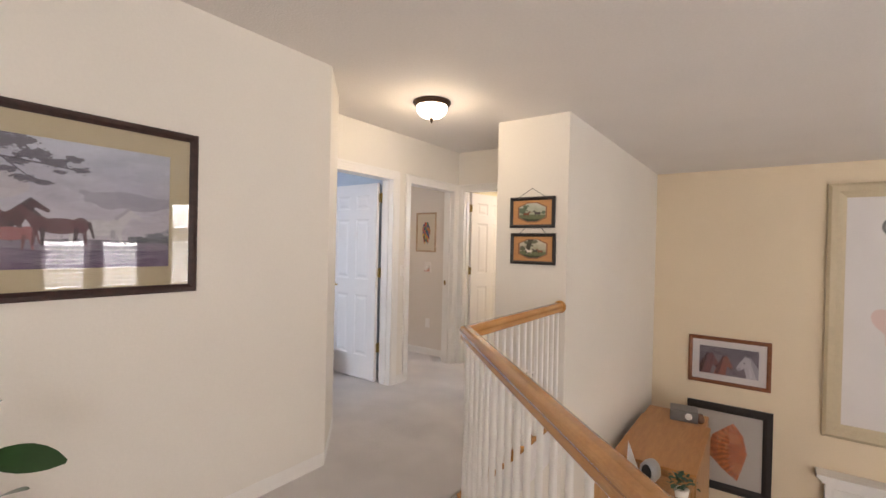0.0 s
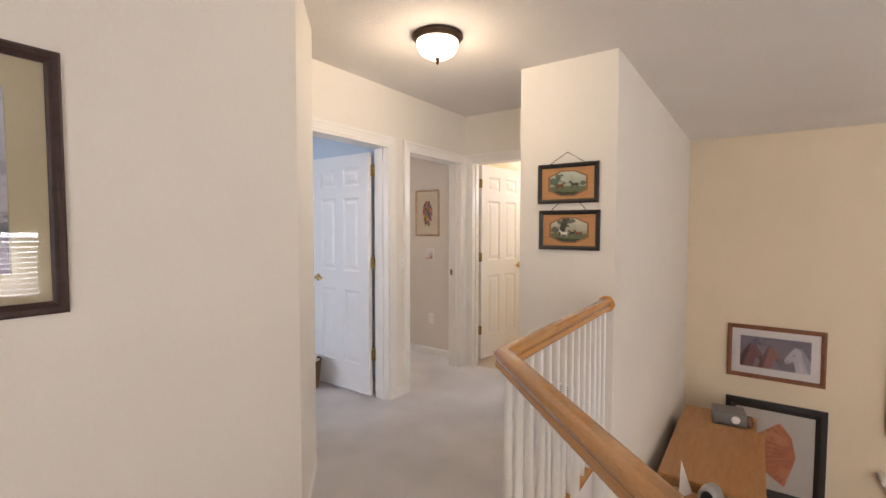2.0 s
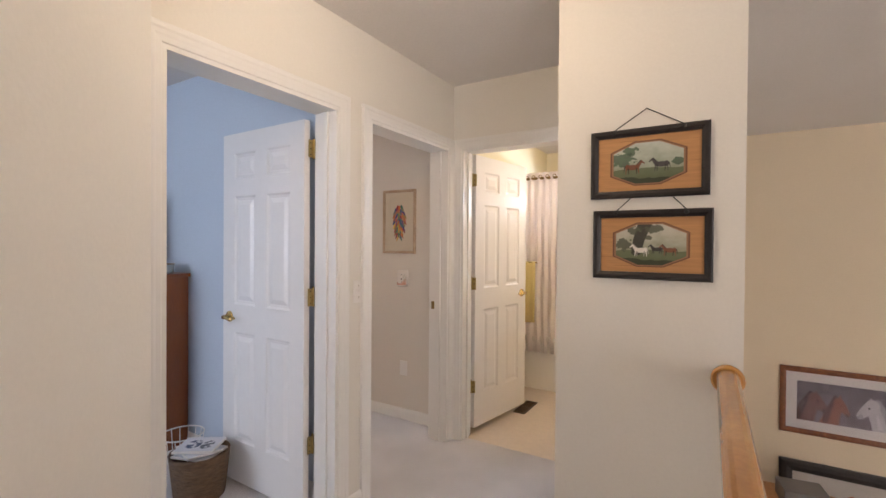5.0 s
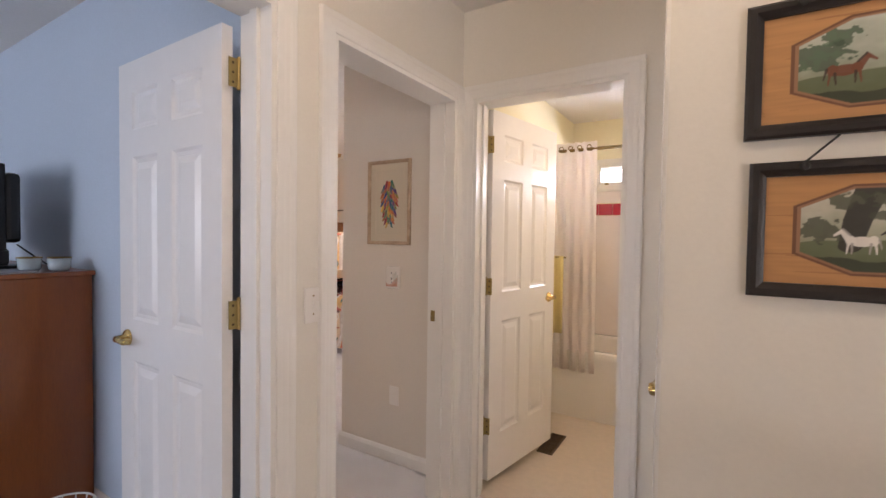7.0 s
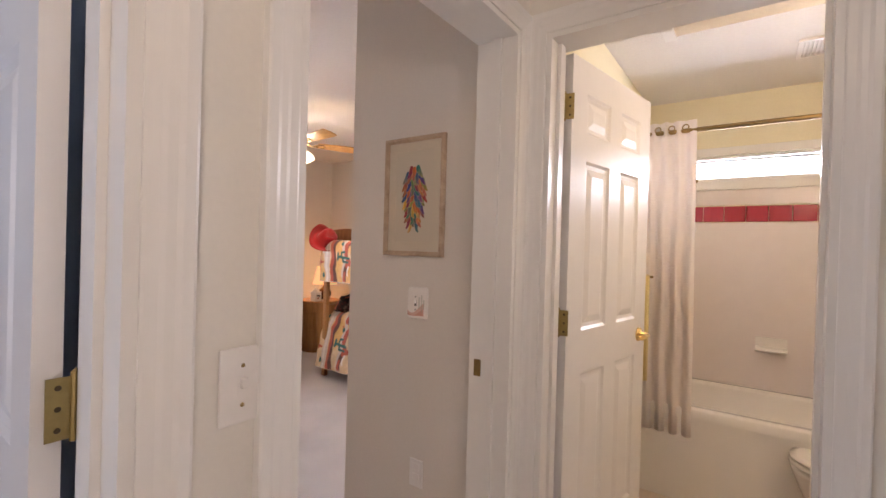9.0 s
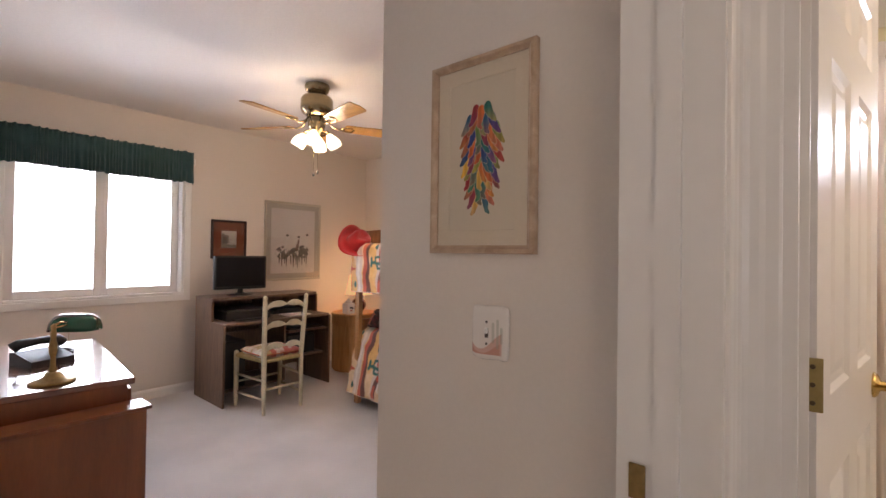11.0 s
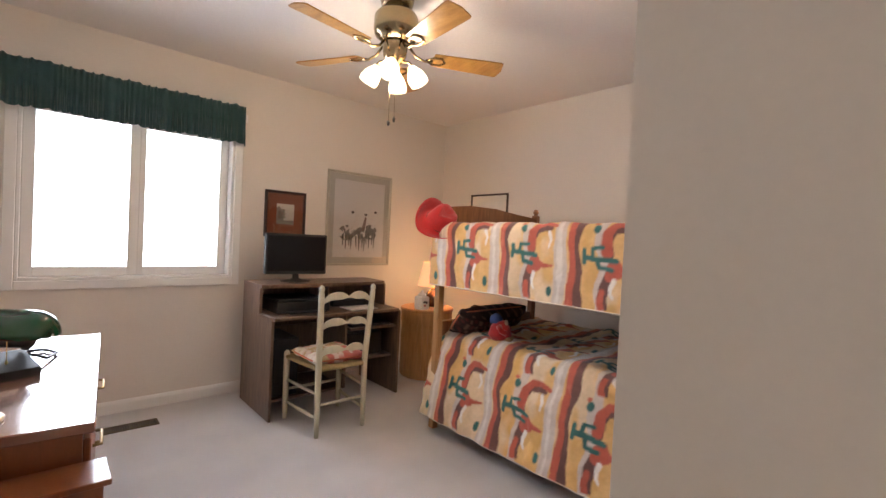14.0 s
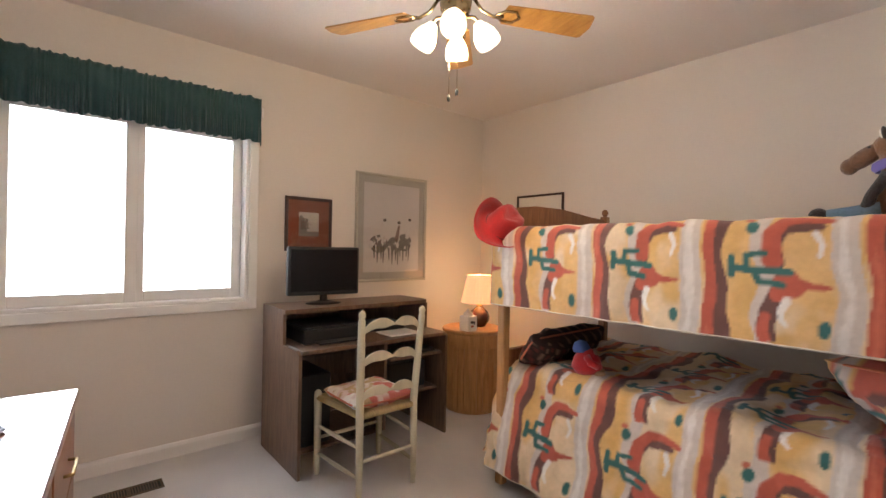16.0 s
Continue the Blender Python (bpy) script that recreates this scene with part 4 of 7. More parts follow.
# ---- upper hall ----
lamp = thing("ceiling_light", "flush ceiling light, bronze pan and glowing white glass bowl", "ceiling light", (-1.71, 2.645, H))
part("pan", lathe([(0.0, 0.0), (0.145, 0.0), (0.147, -0.012), (0.132, -0.030), (0.120, -0.036), (0.0, -0.036)], 40), grain("aged_bronze", (0.06, 0.035, 0.022), 0.45, 0.8, scale=60, vary=0.2), lamp, "dark bronze pan", True)
bowl = part("bowl", lathe([(0.118, -0.034), (0.119, -0.052), (0.112, -0.078), (0.096, -0.100), (0.066, -0.118), (0.030, -0.126), (0.0, -0.127)], 40), M_SHADE, lamp, "glowing white glass bowl", True)
bowl.visible_shadow = False
part("finial", lathe([(0.0, -0.122), (0.016, -0.124), (0.018, -0.132), (0.009, -0.140), (0.012, -0.150), (0.005, -0.160), (0.0, -0.168)], 16), grain("bronze_finial", (0.06, 0.035, 0.022), 0.45, 0.8), lamp, "bronze finial", True)


def switch_plate(name, label, m, w=0.072, h=0.116, mat=None):
    root = thing(name, label, "light switch")
    bm = bmesh.new()
    box(bm, 0, w, -0.006, 0, 0, h, 0.003, 2)
    part("plate", bm, mat or M_WHITEP, root)
    bm = bmesh.new()
    box(bm, w / 2 - 0.005, w / 2 + 0.005, -0.014, -0.006, h / 2 - 0.004, h / 2 + 0.012, 0.0015)
    box(bm, w / 2 - 0.008, w / 2 + 0.008, -0.0068, -0.0055, h / 2 - 0.015, h / 2 + 0.015)
    part("toggle", bm, M_WHITEP, root, "small white toggle")
    for z in (h / 2 - 0.030, h / 2 + 0.030):
        part("screw", lathe([(0.0, 0.0015), (0.003, 0.001), (0.0035, 0.0)], 8, None, pose(w / 2, -0.006, z, 90, 0, 0)), M_DBRASS, root, "small screw")
    root.matrix_world = m
    return root


switch_plate("light_switch", "plain white toggle switch plate on the hall wall between the doors", pose(-2.578, 3.303, 1.075, 0, 0, 90))
bm = boxes((0, 0.24, -0.008, 0, 0, 0.02), (0, 0.24, -0.008, 0, 0.24, 0.26), (0, 0.02, -0.008, 0, 0.02, 0.24), (0.22, 0.24, -0.008, 0, 0.02, 0.24), bevel=0.002)
vent = thing("return_air_grille", "white louvred return air grille low on the hall column", "vent", (-1.385, 3.419, 0.09))
part("frame", bm, M_TRIM, vent)
for k in range(13):
    part("louvre", boxes((0.02, 0.22, -0.007, -0.004, 0.026 + k * 0.0165, 0.037 + k * 0.0165)), M_TRIM, vent)
# No duct is built; a near-black sheet gives the shade behind the louvres
part("backing", boxes((0.02, 0.22, -0.002, -0.0005, 0.02, 0.24)), M_DARK, vent, "dark sheet for the shaded duct behind the louvres")

# Plant by the landing wall
pot = thing("potted_plant", "tall potted plant with long dark green oval leaves", "plant", (-1.50, 0.17, 0.0))
part("pot", lathe([(0.0, 0.0), (0.11, 0.0), (0.15, 0.26), (0.16, 0.27), (0.16, 0.30), (0.145, 0.30), (0.14, 0.27), (0.0, 0.26)], 28), grain("terracotta", (0.30, 0.12, 0.06), 0.8, scale=30, vary=0.1), pot, "brown clay pot", True)
M_LEAF = grain("dark_green_leaf", (0.025, 0.065, 0.02), 0.3, scale=12, vary=0.3, bump=0.1)
rnd = random.Random(4)
stems = bmesh.new()
leaf_bm = bmesh.new()


def leaf(bm, m, length, width):
    rows = []
    for i in range(7):
        t = i / 6
        hw = width * 0.5 * math.sin(math.pi * min(max(t * 0.93 + 0.05, 0), 1)) ** 0.7
        y, z = t * length, -0.12 * length * t * t
        rows.append([bm.verts.new(m @ Vector((s * hw, y, z - abs(s) * -0.12 * hw))) for s in (-1, 0, 1)])
    for a, b in zip(rows, rows[1:]):
        for k in range(2):
            bm.faces.new((a[k], a[k + 1], b[k + 1], b[k]))


stalks = [((0.0, 0.0), 0.86), ((0.03, 0.02), 0.70), ((-0.03, 0.02), 0.62), ((0.02, -0.03), 0.5)]
for (dx, dy), top in stalks:
    tube([(dx, dy, 0.25), (dx * 1.5, dy * 1.4, 0.25 + (top - 0.25) * 0.5), (dx * 2.4, dy * 2, top)], [0.008, 0.007, 0.004], 8, stems)
    for k in range(5):
        z = 0.36 + (top - 0.36) * k / 4
        leaf(leaf_bm, pose(dx * 2, dy * 2, z, rnd.uniform(-5, 30), 0, rnd.uniform(100, 320)), rnd.uniform(0.13, 0.19), rnd.uniform(0.05, 0.07))
leaf(leaf_bm, pose(0.03, 0.03, 0.735, -8, 38, -42), 0.20, 0.095)
leaf(leaf_bm, pose(0.01, 0.0, 0.86, 34, 10, -60), 0.13, 0.06)
part("stems", stems, M_LEAF, pot, "green stems", True)
lv = part("leaves", leaf_bm, M_LEAF, pot, "long glossy dark green leaves", True)
lv["kind"] = "stuff"

# ---- living room below, seen over the rail ----
def cabinet(name, label, at, w, d, h, mat, over=0.02, doors=2, handle=None):
    """A plain carcase with an overhanging top; its back stands at x = 0, d deep along x, w wide along y."""
    root = thing(name, label, "cabinet", at)
    part("body", boxes((0.0, d, 0.0, w, 0.06, h - 0.03, 0.003)), mat, root)
    part("top", boxes((-0.005, d + over, -over, w + over, h - 0.03, h, 0.005)), M_PINETOP, root)
    part("plinth", boxes((0.02, d - 0.03, 0.02, w - 0.02, 0.0, 0.06)), mat, root)
    dw = w / doors
    for k in range(doors):
        door = part("door", boxes((d, d + 0.018, k * dw + 0.004, (k + 1) * dw - 0.004, 0.08, h - 0.05, 0.003)), mat, root)
        tube_b = tube([(d + 0.018, (k + 0.5) * dw, h * 0.5 - 0.05), (d + 0.04, (k + 0.5) * dw, h * 0.5 - 0.045), (d + 0.04, (k + 0.5) * dw, h * 0.5 + 0.045), (d + 0.018, (k + 0.5) * dw, h * 0.5 + 0.05)], 0.005, 8)
        part("handle", tube_b, M_DBRASS, door, "small brass pull", True)
    return root


cabinet("media_cabinet", "tall pine media cabinet with a bare top in the living room", (-0.80, 4.57, LOW), 1.32, 0.72, 2.06, M_PINE)
cabinet("side_cabinet", "tall narrow pine cabinet with a recessed top beside the media cabinet", (-0.80, 5.95, LOW), 0.42, 0.66, 2.03, M_PINE, doors=1)
low = thing("shelf_unit", "open pine shelf unit crowded with small things", "shelf", (-0.80, 3.98, LOW))
for b in ((0, 0.72, 0, 0.02, 0, 1.99), (0, 0.72, 0.52, 0.54, 0, 1.99)):
    part("side_panel", boxes(b, bevel=0.002), M_PINE, low)
for z in (0.1, 0.7, 1.34, 1.97):
    part("shelf", boxes((0, 0.72, 0.02, 0.52, z, z + 0.02), bevel=0.002), M_PINE, low)
clock = thing("clock_radio", "grey metal-look box with a small round dial on the cabinet", "radio", (-0.50, 5.98, LOW + 2.03), 8)
part("case", boxes((0.0, 0.30, 0.0, 0.26, 0.0, 0.13, 0.006)), grain("grey_shell", (0.22, 0.21, 0.20), 0.4, 0.3, scale=60), clock)
part("dial", lathe([(0.0, 0.012), (0.03, 0.012), (0.038, 0.006), (0.04, 0.0)], 20, None, pose(0.20, -0.001, 0.07, 90, 0, 0)), M_WHITEP, clock, "small white round dial", True)
pot2 = thing("small_jar", "small brown jar on the cabinet", "jar", (-0.19, 6.1, LOW + 2.03))
part("body", lathe([(0.0, 0.0), (0.04, 0.0), (0.05, 0.04), (0.035, 0.08), (0.03, 0.10), (0.0, 0.10)], 18), grain("brown_glaze", (0.20, 0.10, 0.06), 0.25), pot2, "", True)
speaker = thing("desk_speaker", "round silver-grey loudspeaker with a black oval face", "speaker", (-0.40, 4.30, LOW + 1.99), -20)
part("shell", lathe([(0.0, -0.10), (0.055, -0.09), (0.085, -0.05), (0.092, 0.0), (0.085, 0.05), (0.075, 0.06), (0.0, 0.06)], 28, None, pose(0, 0, 0.11, 90, 0, 0) @ Matrix.Diagonal((0.85, 1.15, 1, 1))), grain("silver_shell", (0.42, 0.42, 0.42), 0.35, 0.5), speaker, "", True)
part("grille", lathe([(0.0, 0.066), (0.05, 0.066), (0.06, 0.060), (0.0, 0.058)], 24, None, pose(0, 0, 0.11, 90, 0, 0) @ Matrix.Diagonal((0.8, 1.2, 1, 1))), M_BLACK, speaker, "black oval grille", True)
part("foot", lathe([(0.0, 0.0), (0.05, 0.0), (0.045, 0.012), (0.02, 0.02), (0.0, 0.02)], 20), grain("silver_foot", (0.4, 0.4, 0.4), 0.35, 0.6), speaker, "silver foot", True)
card = thing("folded_card", "white folded card standing on the shelf unit", "card", (-0.62, 4.36, LOW + 1.99), 60)
bm = extrude_poly([(0, 0), (0.16, 0), (0.02, 0.30)], -0.001, 0.001, axis="y")
part("sheet", bm, M_WHITEP, card)
ivy = thing("small_plant", "small leafy green plant on the shelf unit", "plant", (-0.13, 4.18, LOW + 1.99))
part("pot", lathe([(0.0, 0.0), (0.045, 0.0), (0.06, 0.09), (0.055, 0.09), (0.0, 0.08)], 18), M_WHITEP, ivy, "", True)
bm = bmesh.new()
for k in range(70):
    leaf(bm, pose(rnd.gauss(0, 0.045), rnd.gauss(0, 0.045), 0.10 + rnd.random() * 0.10, rnd.uniform(-30, 50), rnd.uniform(-30, 30), rnd.uniform(0, 360)), rnd.uniform(0.03, 0.05), 0.028)
o = part("leaves", bm, grain("ivy_leaf", (0.045, 0.10, 0.06), 0.45, scale=20, vary=0.4), ivy, "many small green leaves", True)
o["kind"] = "stuff"
mantel = thing("fireplace_mantel", "white painted fireplace mantel with stepped mouldings", "fireplace", (0.95, 7.018, LOW))
part("shelf", boxes((0.0, 2.1, -0.24, 0, 1.455, 1.50, 0.006)), M_TRIM, mantel)
part("crown", boxes((0.03, 2.07, -0.20, 0, 1.42, 1.455, 0.004), (0.055, 2.045, -0.165, 0, 1.38, 1.42, 0.004)), M_TRIM, mantel)
part("frieze", boxes((0.09, 2.01, -0.13, 0, 1.08, 1.38, 0.004)), M_TRIM, mantel)
for x in (0.09, 1.76):
    part("leg", boxes((x, x + 0.25, -0.13, 0, 0.0, 1.08, 0.004)), M_TRIM, mantel)
part("panel_moulding", boxes((0.16, 1.94, -0.14, -0.13, 1.31, 1.33, 0.002), (0.16, 1.94, -0.14, -0.13, 1.13, 1.15, 0.002), (0.16, 0.18, -0.14, -0.13, 1.15, 1.31, 0.002), (1.92, 1.94, -0.14, -0.13, 1.15, 1.31, 0.002)), M_TRIM, mantel)
part("surround", boxes((0.345, 1.755, -0.05, -0.004, 0.0, 1.075)), grain("grey_marble", (0.35, 0.33, 0.31), 0.2, scale=6, vary=0.2, bump=0), mantel, "grey stone surround")
part("firebox", boxes((0.55, 1.55, -0.055, -0.051, 0.0, 0.75)), M_DARK, mantel, "black firebox")


def blind(name, a0, a1, z0, z1):
    root = thing(name, "white horizontal slat blind in a living room window", "blind", (5.47, a0, z0), group="blinds in the living room windows")
    part("headrail", boxes((0, 0.028, 0.0, a1 - a0, z1 - z0 - 0.03, z1 - z0, 0.002)), M_WHITEP, root)
    n = int((z1 - z0 - 0.06) / 0.078)
    slat = None
    for k in range(n):
        if slat is None:
            bm = bmesh.new()
            box(bm, -0.032, 0.032, 0.01, a1 - a0 - 0.01, -0.001, 0.001, m=pose(0.02, 0, 0, 0, 62, 0))
            slat = part("slat", bm, M_WHITEP, root)
            slat.location.z = 0.02
        else:
            o = slat.copy()
            scene.collection.objects.link(o)
            o.location.z = 0.02 + k * 0.078
    return root


for a0, a1, z1 in ((1.95, 2.60, 1.38), (2.75, 3.40, 1.38), (3.90, 4.60, 2.15)):
    blind("window_blind", a0 + 0.03, a1 - 0.03, 0.34, z1 - 0.03)

# ---- bedroom: paintings on cloth ----
C_YEL, C_CREAM, C_RUST, C_BROWN, C_GREY, C_TEAL, C_WHITE, C_RED = (0.66, 0.40, 0.15), (0.70, 0.53, 0.34), (0.46, 0.095, 0.055), (0.135, 0.055, 0.045), (0.56, 0.49, 0.45), (0.03, 0.125, 0.115), (0.76, 0.71, 0.66), (0.54, 0.14, 0.08)


def desert(s, t):
    """A desert print, repeating every 0.44 m along s and 0.44 m along t (t runs up)."""
    P = Q = 0.44
    ws = s + 0.007 * wobble(s * 2.2, t * 2.2, 1.6, 6.0) + 0.004 * np.sin(t * 17 + 1.0)
    wt = t + 0.006 * wobble(s * 2.5, t * 2.5, 2.0, 8.0)
    u, v = np.mod(ws + 0.181, P) / P, np.mod(wt, Q) / Q
    c = np.ones(s.shape + (3,)) * np.array(C_YEL)
    n = wobble(s * 3.0, t * 1.6, 1.5, 1.0)
    m = wobble(s * 6, t * 2.5, 2.0, 3.0)
    e = np.clip(n * 2.5 + 0.45, 0, 1)[..., None]
    c = c * (1 - e) + np.array(C_CREAM) * e
    c += (0.035 * m)[..., None]
    g = 0.010 * wobble(s * 5, t * 5, 2, 2.0)
    d = lambda mask, col, k=1.0: dab(c, mask, col, k)
    w1 = 0.016 * np.sin(v * 2 * np.pi + 0.6)
    w2 = 0.022 * np.sin(v * 4 * np.pi + 2.0)
    # pale stripes
    d((u > 0.36 + w2 + g) & (u < 0.475 + w2 * 0.5 + g), C_GREY, 0.9)
    d((u > 0.825 + w1 + g) & (u < 0.975 + w1), C_GREY, 0.9)
    d((u > 0.865 + w1 + 2 * g) & (u < 0.915 + w1 - g), C_WHITE, 0.6)
    # long rust and brown bands
    k = w1 + 0.5 * w2
    band = np.mod(u + 0.03, 1)
    d((band > 0.0 + k * 0.6 + 0.03) & (band < 0.13 + k), C_RUST)
    d((band > 0.115 + k + g) & (band < 0.20 + k * 1.6 + 0.02 * np.cos(v * 2 * np.pi)), C_BROWN)
    d((band > 0.055 + k) & (band < 0.085 + k) & (n > 0.1), C_RED, 0.8)

    def st(pts, r0, r1, col, k=1.0):
        d(stroke(u * P, v * Q, [(a * P, b * Q) for a, b in pts], r0, r1), col, k)
    # upper crest
    st([(0.475, 0.60), (0.485, 0.74), (0.55, 0.84), (0.66, 0.855), (0.76, 0.85)], 0.026, 0.012, C_BROWN)
    st([(0.465, 0.62), (0.485, 0.80), (0.56, 0.905), (0.68, 0.92), (0.82, 0.89)], 0.028, 0.010, C_RUST)
    # lower crest with its foot
    st([(0.50, 0.38), (0.455, 0.26), (0.445, 0.12), (0.47, -0.02)], 0.028, 0.024, C_BROWN)
    st([(0.435, 0.20), (0.425, 0.08), (0.45, 0.0)], 0.015, 0.018, C_RUST)
    st([(0.55, 0.50), (0.60, 0.45), (0.68, 0.43), (0.79, 0.43)], 0.026, 0.006, C_RUST)
    st([(0.53, 0.45), (0.50, 0.37), (0.62, 0.405)], 0.034, 0.018, C_RUST)
    st([(0.555, 0.33), (0.525, 0.25), (0.535, 0.18), (0.57, 0.14)], 0.013, 0.006, C_WHITE)
    st([(0.73, 0.80), (0.765, 0.72), (0.74, 0.64)], 0.010, 0.005, C_WHITE)
    # cactus lying on its side
    for pts, r in (([(0.21, 0.56), (0.56, 0.53)], 0.0135), ([(0.195, 0.50), (0.20, 0.64)], 0.0125), ([(0.30, 0.57), (0.31, 0.66), (0.43, 0.665)], 0.0105), ([(0.34, 0.54), (0.37, 0.455), (0.52, 0.44)], 0.0115)):
        st(pts, r, r * 0.9, C_TEAL)
    d(oval(u * P, v * Q, 0.36 * P, 0.86 * Q, 0.019, 0.024), C_TEAL)
    d(oval(u * P, v * Q, 0.335 * P, 0.935 * Q, 0.013, 0.011), C_RED)
    d(oval(u * P, v * Q, 0.79 * P, 0.13 * Q, 0.016, 0.028), C_TEAL)
    return c * (1 + 0.05 * wobble(s, t, 60, 5) + 0.05 * wobble(s * 4, t * 4, 4, 7))[..., None]


M_PIPING_PALE = grain("pale_hem", (0.62, 0.55, 0.45), 0.85)


def heap(x, y, seed):
    """Gentle cloth creases."""
    return np.array([noise.fractal(Vector((a * 5.5, b * 5.5, seed)), 0.8, 2.1, 3) for a, b in zip(x.ravel(), y.ravel())]).reshape(x.shape)


def spread(name, label, x0, x1, y0, y1, top, hem, flare, seed, parent, r=0.05, crease=0.012, tphase=0.0, sphase=0.0):
    """A bedspread laid over a mattress: level over the top, down over the long side at y0 and the end at x0."""
    step = 0.0068
    drop = top - hem
    a = np.arange(-(drop + 0.02), x1 - x0 + step, step)
    b = np.arange(-(drop + 0.02), y1 - y0 + step, step)
    A, B = np.meshgrid(a, b)
    ka, kb = np.arange(a[0], a[-1] + 0.05, 0.04), np.arange(b[0], b[-1] + 0.05, 0.04)
    KA, KB = np.meshgrid(ka, kb)
    rough = heap(KA, KB, seed)
    half = np.array([np.interp(a, ka, row) for row in rough])
    cre = np.array([np.interp(b, kb, col) for col in half.T]).T

    def fall(q):
        over = np.maximum(-q, 0)
        bend = np.clip(over / (r * 1.57), 0, 1) * (math.pi / 2)
        down = r * (1 - np.cos(bend)) + np.maximum(over - r * 1.57, 0)
        out = r * np.sin(bend) + np.maximum(over - r * 1.57, 0) * flare
        return down, out
    da, oa = fall(A)
    db, ob_ = fall(B)
    Z = top - np.maximum(da, db)
    both = np.minimum(da, db)
    X = x0 + np.maximum(A, 0) + r - oa + 0.25 * both
    Y = y0 + np.maximum(B, 0) + r - ob_ + 0.25 * both
    wave = crease * cre
    pucker = (crease / 0.013) * 0.0035 * (1 - np.abs(np.sin((A + 0.10 * cre) * 16)) ** 0.35) + 0.0030 * np.sin(A * 55 + 5 * cre + B * 9) * np.clip(cre + 0.3, 0, 1)
    wave = wave - pucker
    side = np.clip(db / 0.1, 0, 1)
    fold = 0.009 * np.sin(A * 21 + 2 * np.sin(A * 5 + seed)) * side * np.clip(db / drop, 0, 1)
    Y = Y - wave * side - fold
    X = X - wave * np.clip(da / 0.1, 0, 1)
    Z = Z + wave * (1 - side) * 0.9
    ny, nx = A.shape
    co = np.stack([X, Y, Z], -1).reshape(-1, 3)
    i = (np.arange(ny - 1)[:, None] * nx + np.arange(nx - 1)[None]).reshape(-1)
    f = np.stack([i, i + 1, i + nx + 1, i + nx], -1)
    me = bpy.data.meshes.new(name)
    me.from_pydata(co.tolist(), [], f.tolist())
    vs, vt = A + x0 + sphase, B + (top - hem) + tphase
    ink = me.color_attributes.new("ink", "FLOAT_COLOR", "POINT")
    rgb = sum(desert(vs + a * step, vt + b * step) for a, b in ((-0.3, -0.3), (0.3, -0.3), (-0.3, 0.3), (0.3, 0.3))).reshape(-1, 3) / 4
    ink.data.foreach_set("color", np.clip(np.c_[rgb, np.ones(len(rgb))], 0, 1).astype(np.float32).ravel())
    me.polygons.foreach_set("use_smooth", [True] * len(me.polygons))
    me.materials.append(M_CLOTH)
    ob = new(name, me)
    ob.parent = parent
    P = np.stack([X, Y, Z], -1)
    part("hem", tube([tuple(p) for p in P[0, 12::8]], 0.0035, 5), M_PIPING_PALE, parent, "rolled hem along the long side", True)
    part("hem", tube([tuple(p) for p in P[12::8, 0]], 0.0035, 5), M_PIPING_PALE, parent, "rolled hem across the foot", True)
    return tagged(ob, label)


def pillow(name, label, m, w, d, h, paint=None, mat=None, seed=1.0, category="pillow"):
    """A plump pillow with a seam round it."""
    n = 34
    u, v = np.meshgrid(np.linspace(-1, 1, n), np.linspace(-1, 1, n))
    pin = 1 - 0.10 * (1 - np.abs(u) ** 2) * np.abs(v) ** 6 - 0.10 * (1 - np.abs(v) ** 2) * np.abs(u) ** 6
    X, Y = u * w / 2 * (1 - 0.07 * (1 - v ** 2) * np.abs(u) ** 4), v * d / 2 * (1 - 0.07 * (1 - u ** 2) * np.abs(v) ** 4)
    Z = h / 2 * ((1 - u ** 4) * (1 - v ** 4)) ** 0.42
    cre = heap(X * 2, Y * 2, seed) * 0.018 * ((1 - u ** 4) * (1 - v ** 4)) ** 0.3
    co, fs = [], []
    for s in (1, -1):
        base = len(co)
        co += np.stack([X, Y, s * (Z + cre)], -1).reshape(-1, 3).tolist()
        for j in range(n - 1):
            for i in range(n - 1):
                q = base + j * n + i
                fs.append([q, q + 1, q + n + 1, q + n][::s])
    me = bpy.data.meshes.new(name)
    me.from_pydata(co, [], fs)
    me.polygons.foreach_set("use_smooth", [True] * len(me.polygons))
    if paint:
        loops = np.zeros(len(me.loops), np.int32)
        me.loops.foreach_get("vertex_index", loops)
        c = np.array(co)[loops]
        rgb = paint(c[:, 0][None], c[:, 1][None])[0]
        ink = me.color_attributes.new("ink", "FLOAT_COLOR", "CORNER")
        ink.data.foreach_set("color", np.clip(np.c_[rgb, np.ones(len(rgb))], 0, 1).astype(np.float32).ravel())
    me.materials.append(mat or M_CLOTH)
    root = thing(name, label, category)
    ob = new("cover", me)
    ob.parent = root
    if paint:
        pts = [(w / 2 * 0.985 * math.copysign(abs(math.cos(a)) ** 0.30, math.cos(a)), d / 2 * 0.985 * math.copysign(abs(math.sin(a)) ** 0.30, math.sin(a)), 0) for a in np.linspace(0, 2 * math.pi, 60)]
        part("piping", tube(pts, 0.005, 6), M_PIPING, root, "rust-coloured piping", True)
    root.matrix_world = m
    return root


M_PIPING = grain("rust_piping", (0.55, 0.16, 0.08), 0.8)
M_TEALC = grain("teal_pillowcase", (0.006, 0.030, 0.040), 0.85, scale=90, vary=0.2, bump=0.2)
M_SHEET = grain("grey_mattress_cloth", (0.40, 0.40, 0.44), 0.85, scale=120, vary=0.08, bump=0.15)

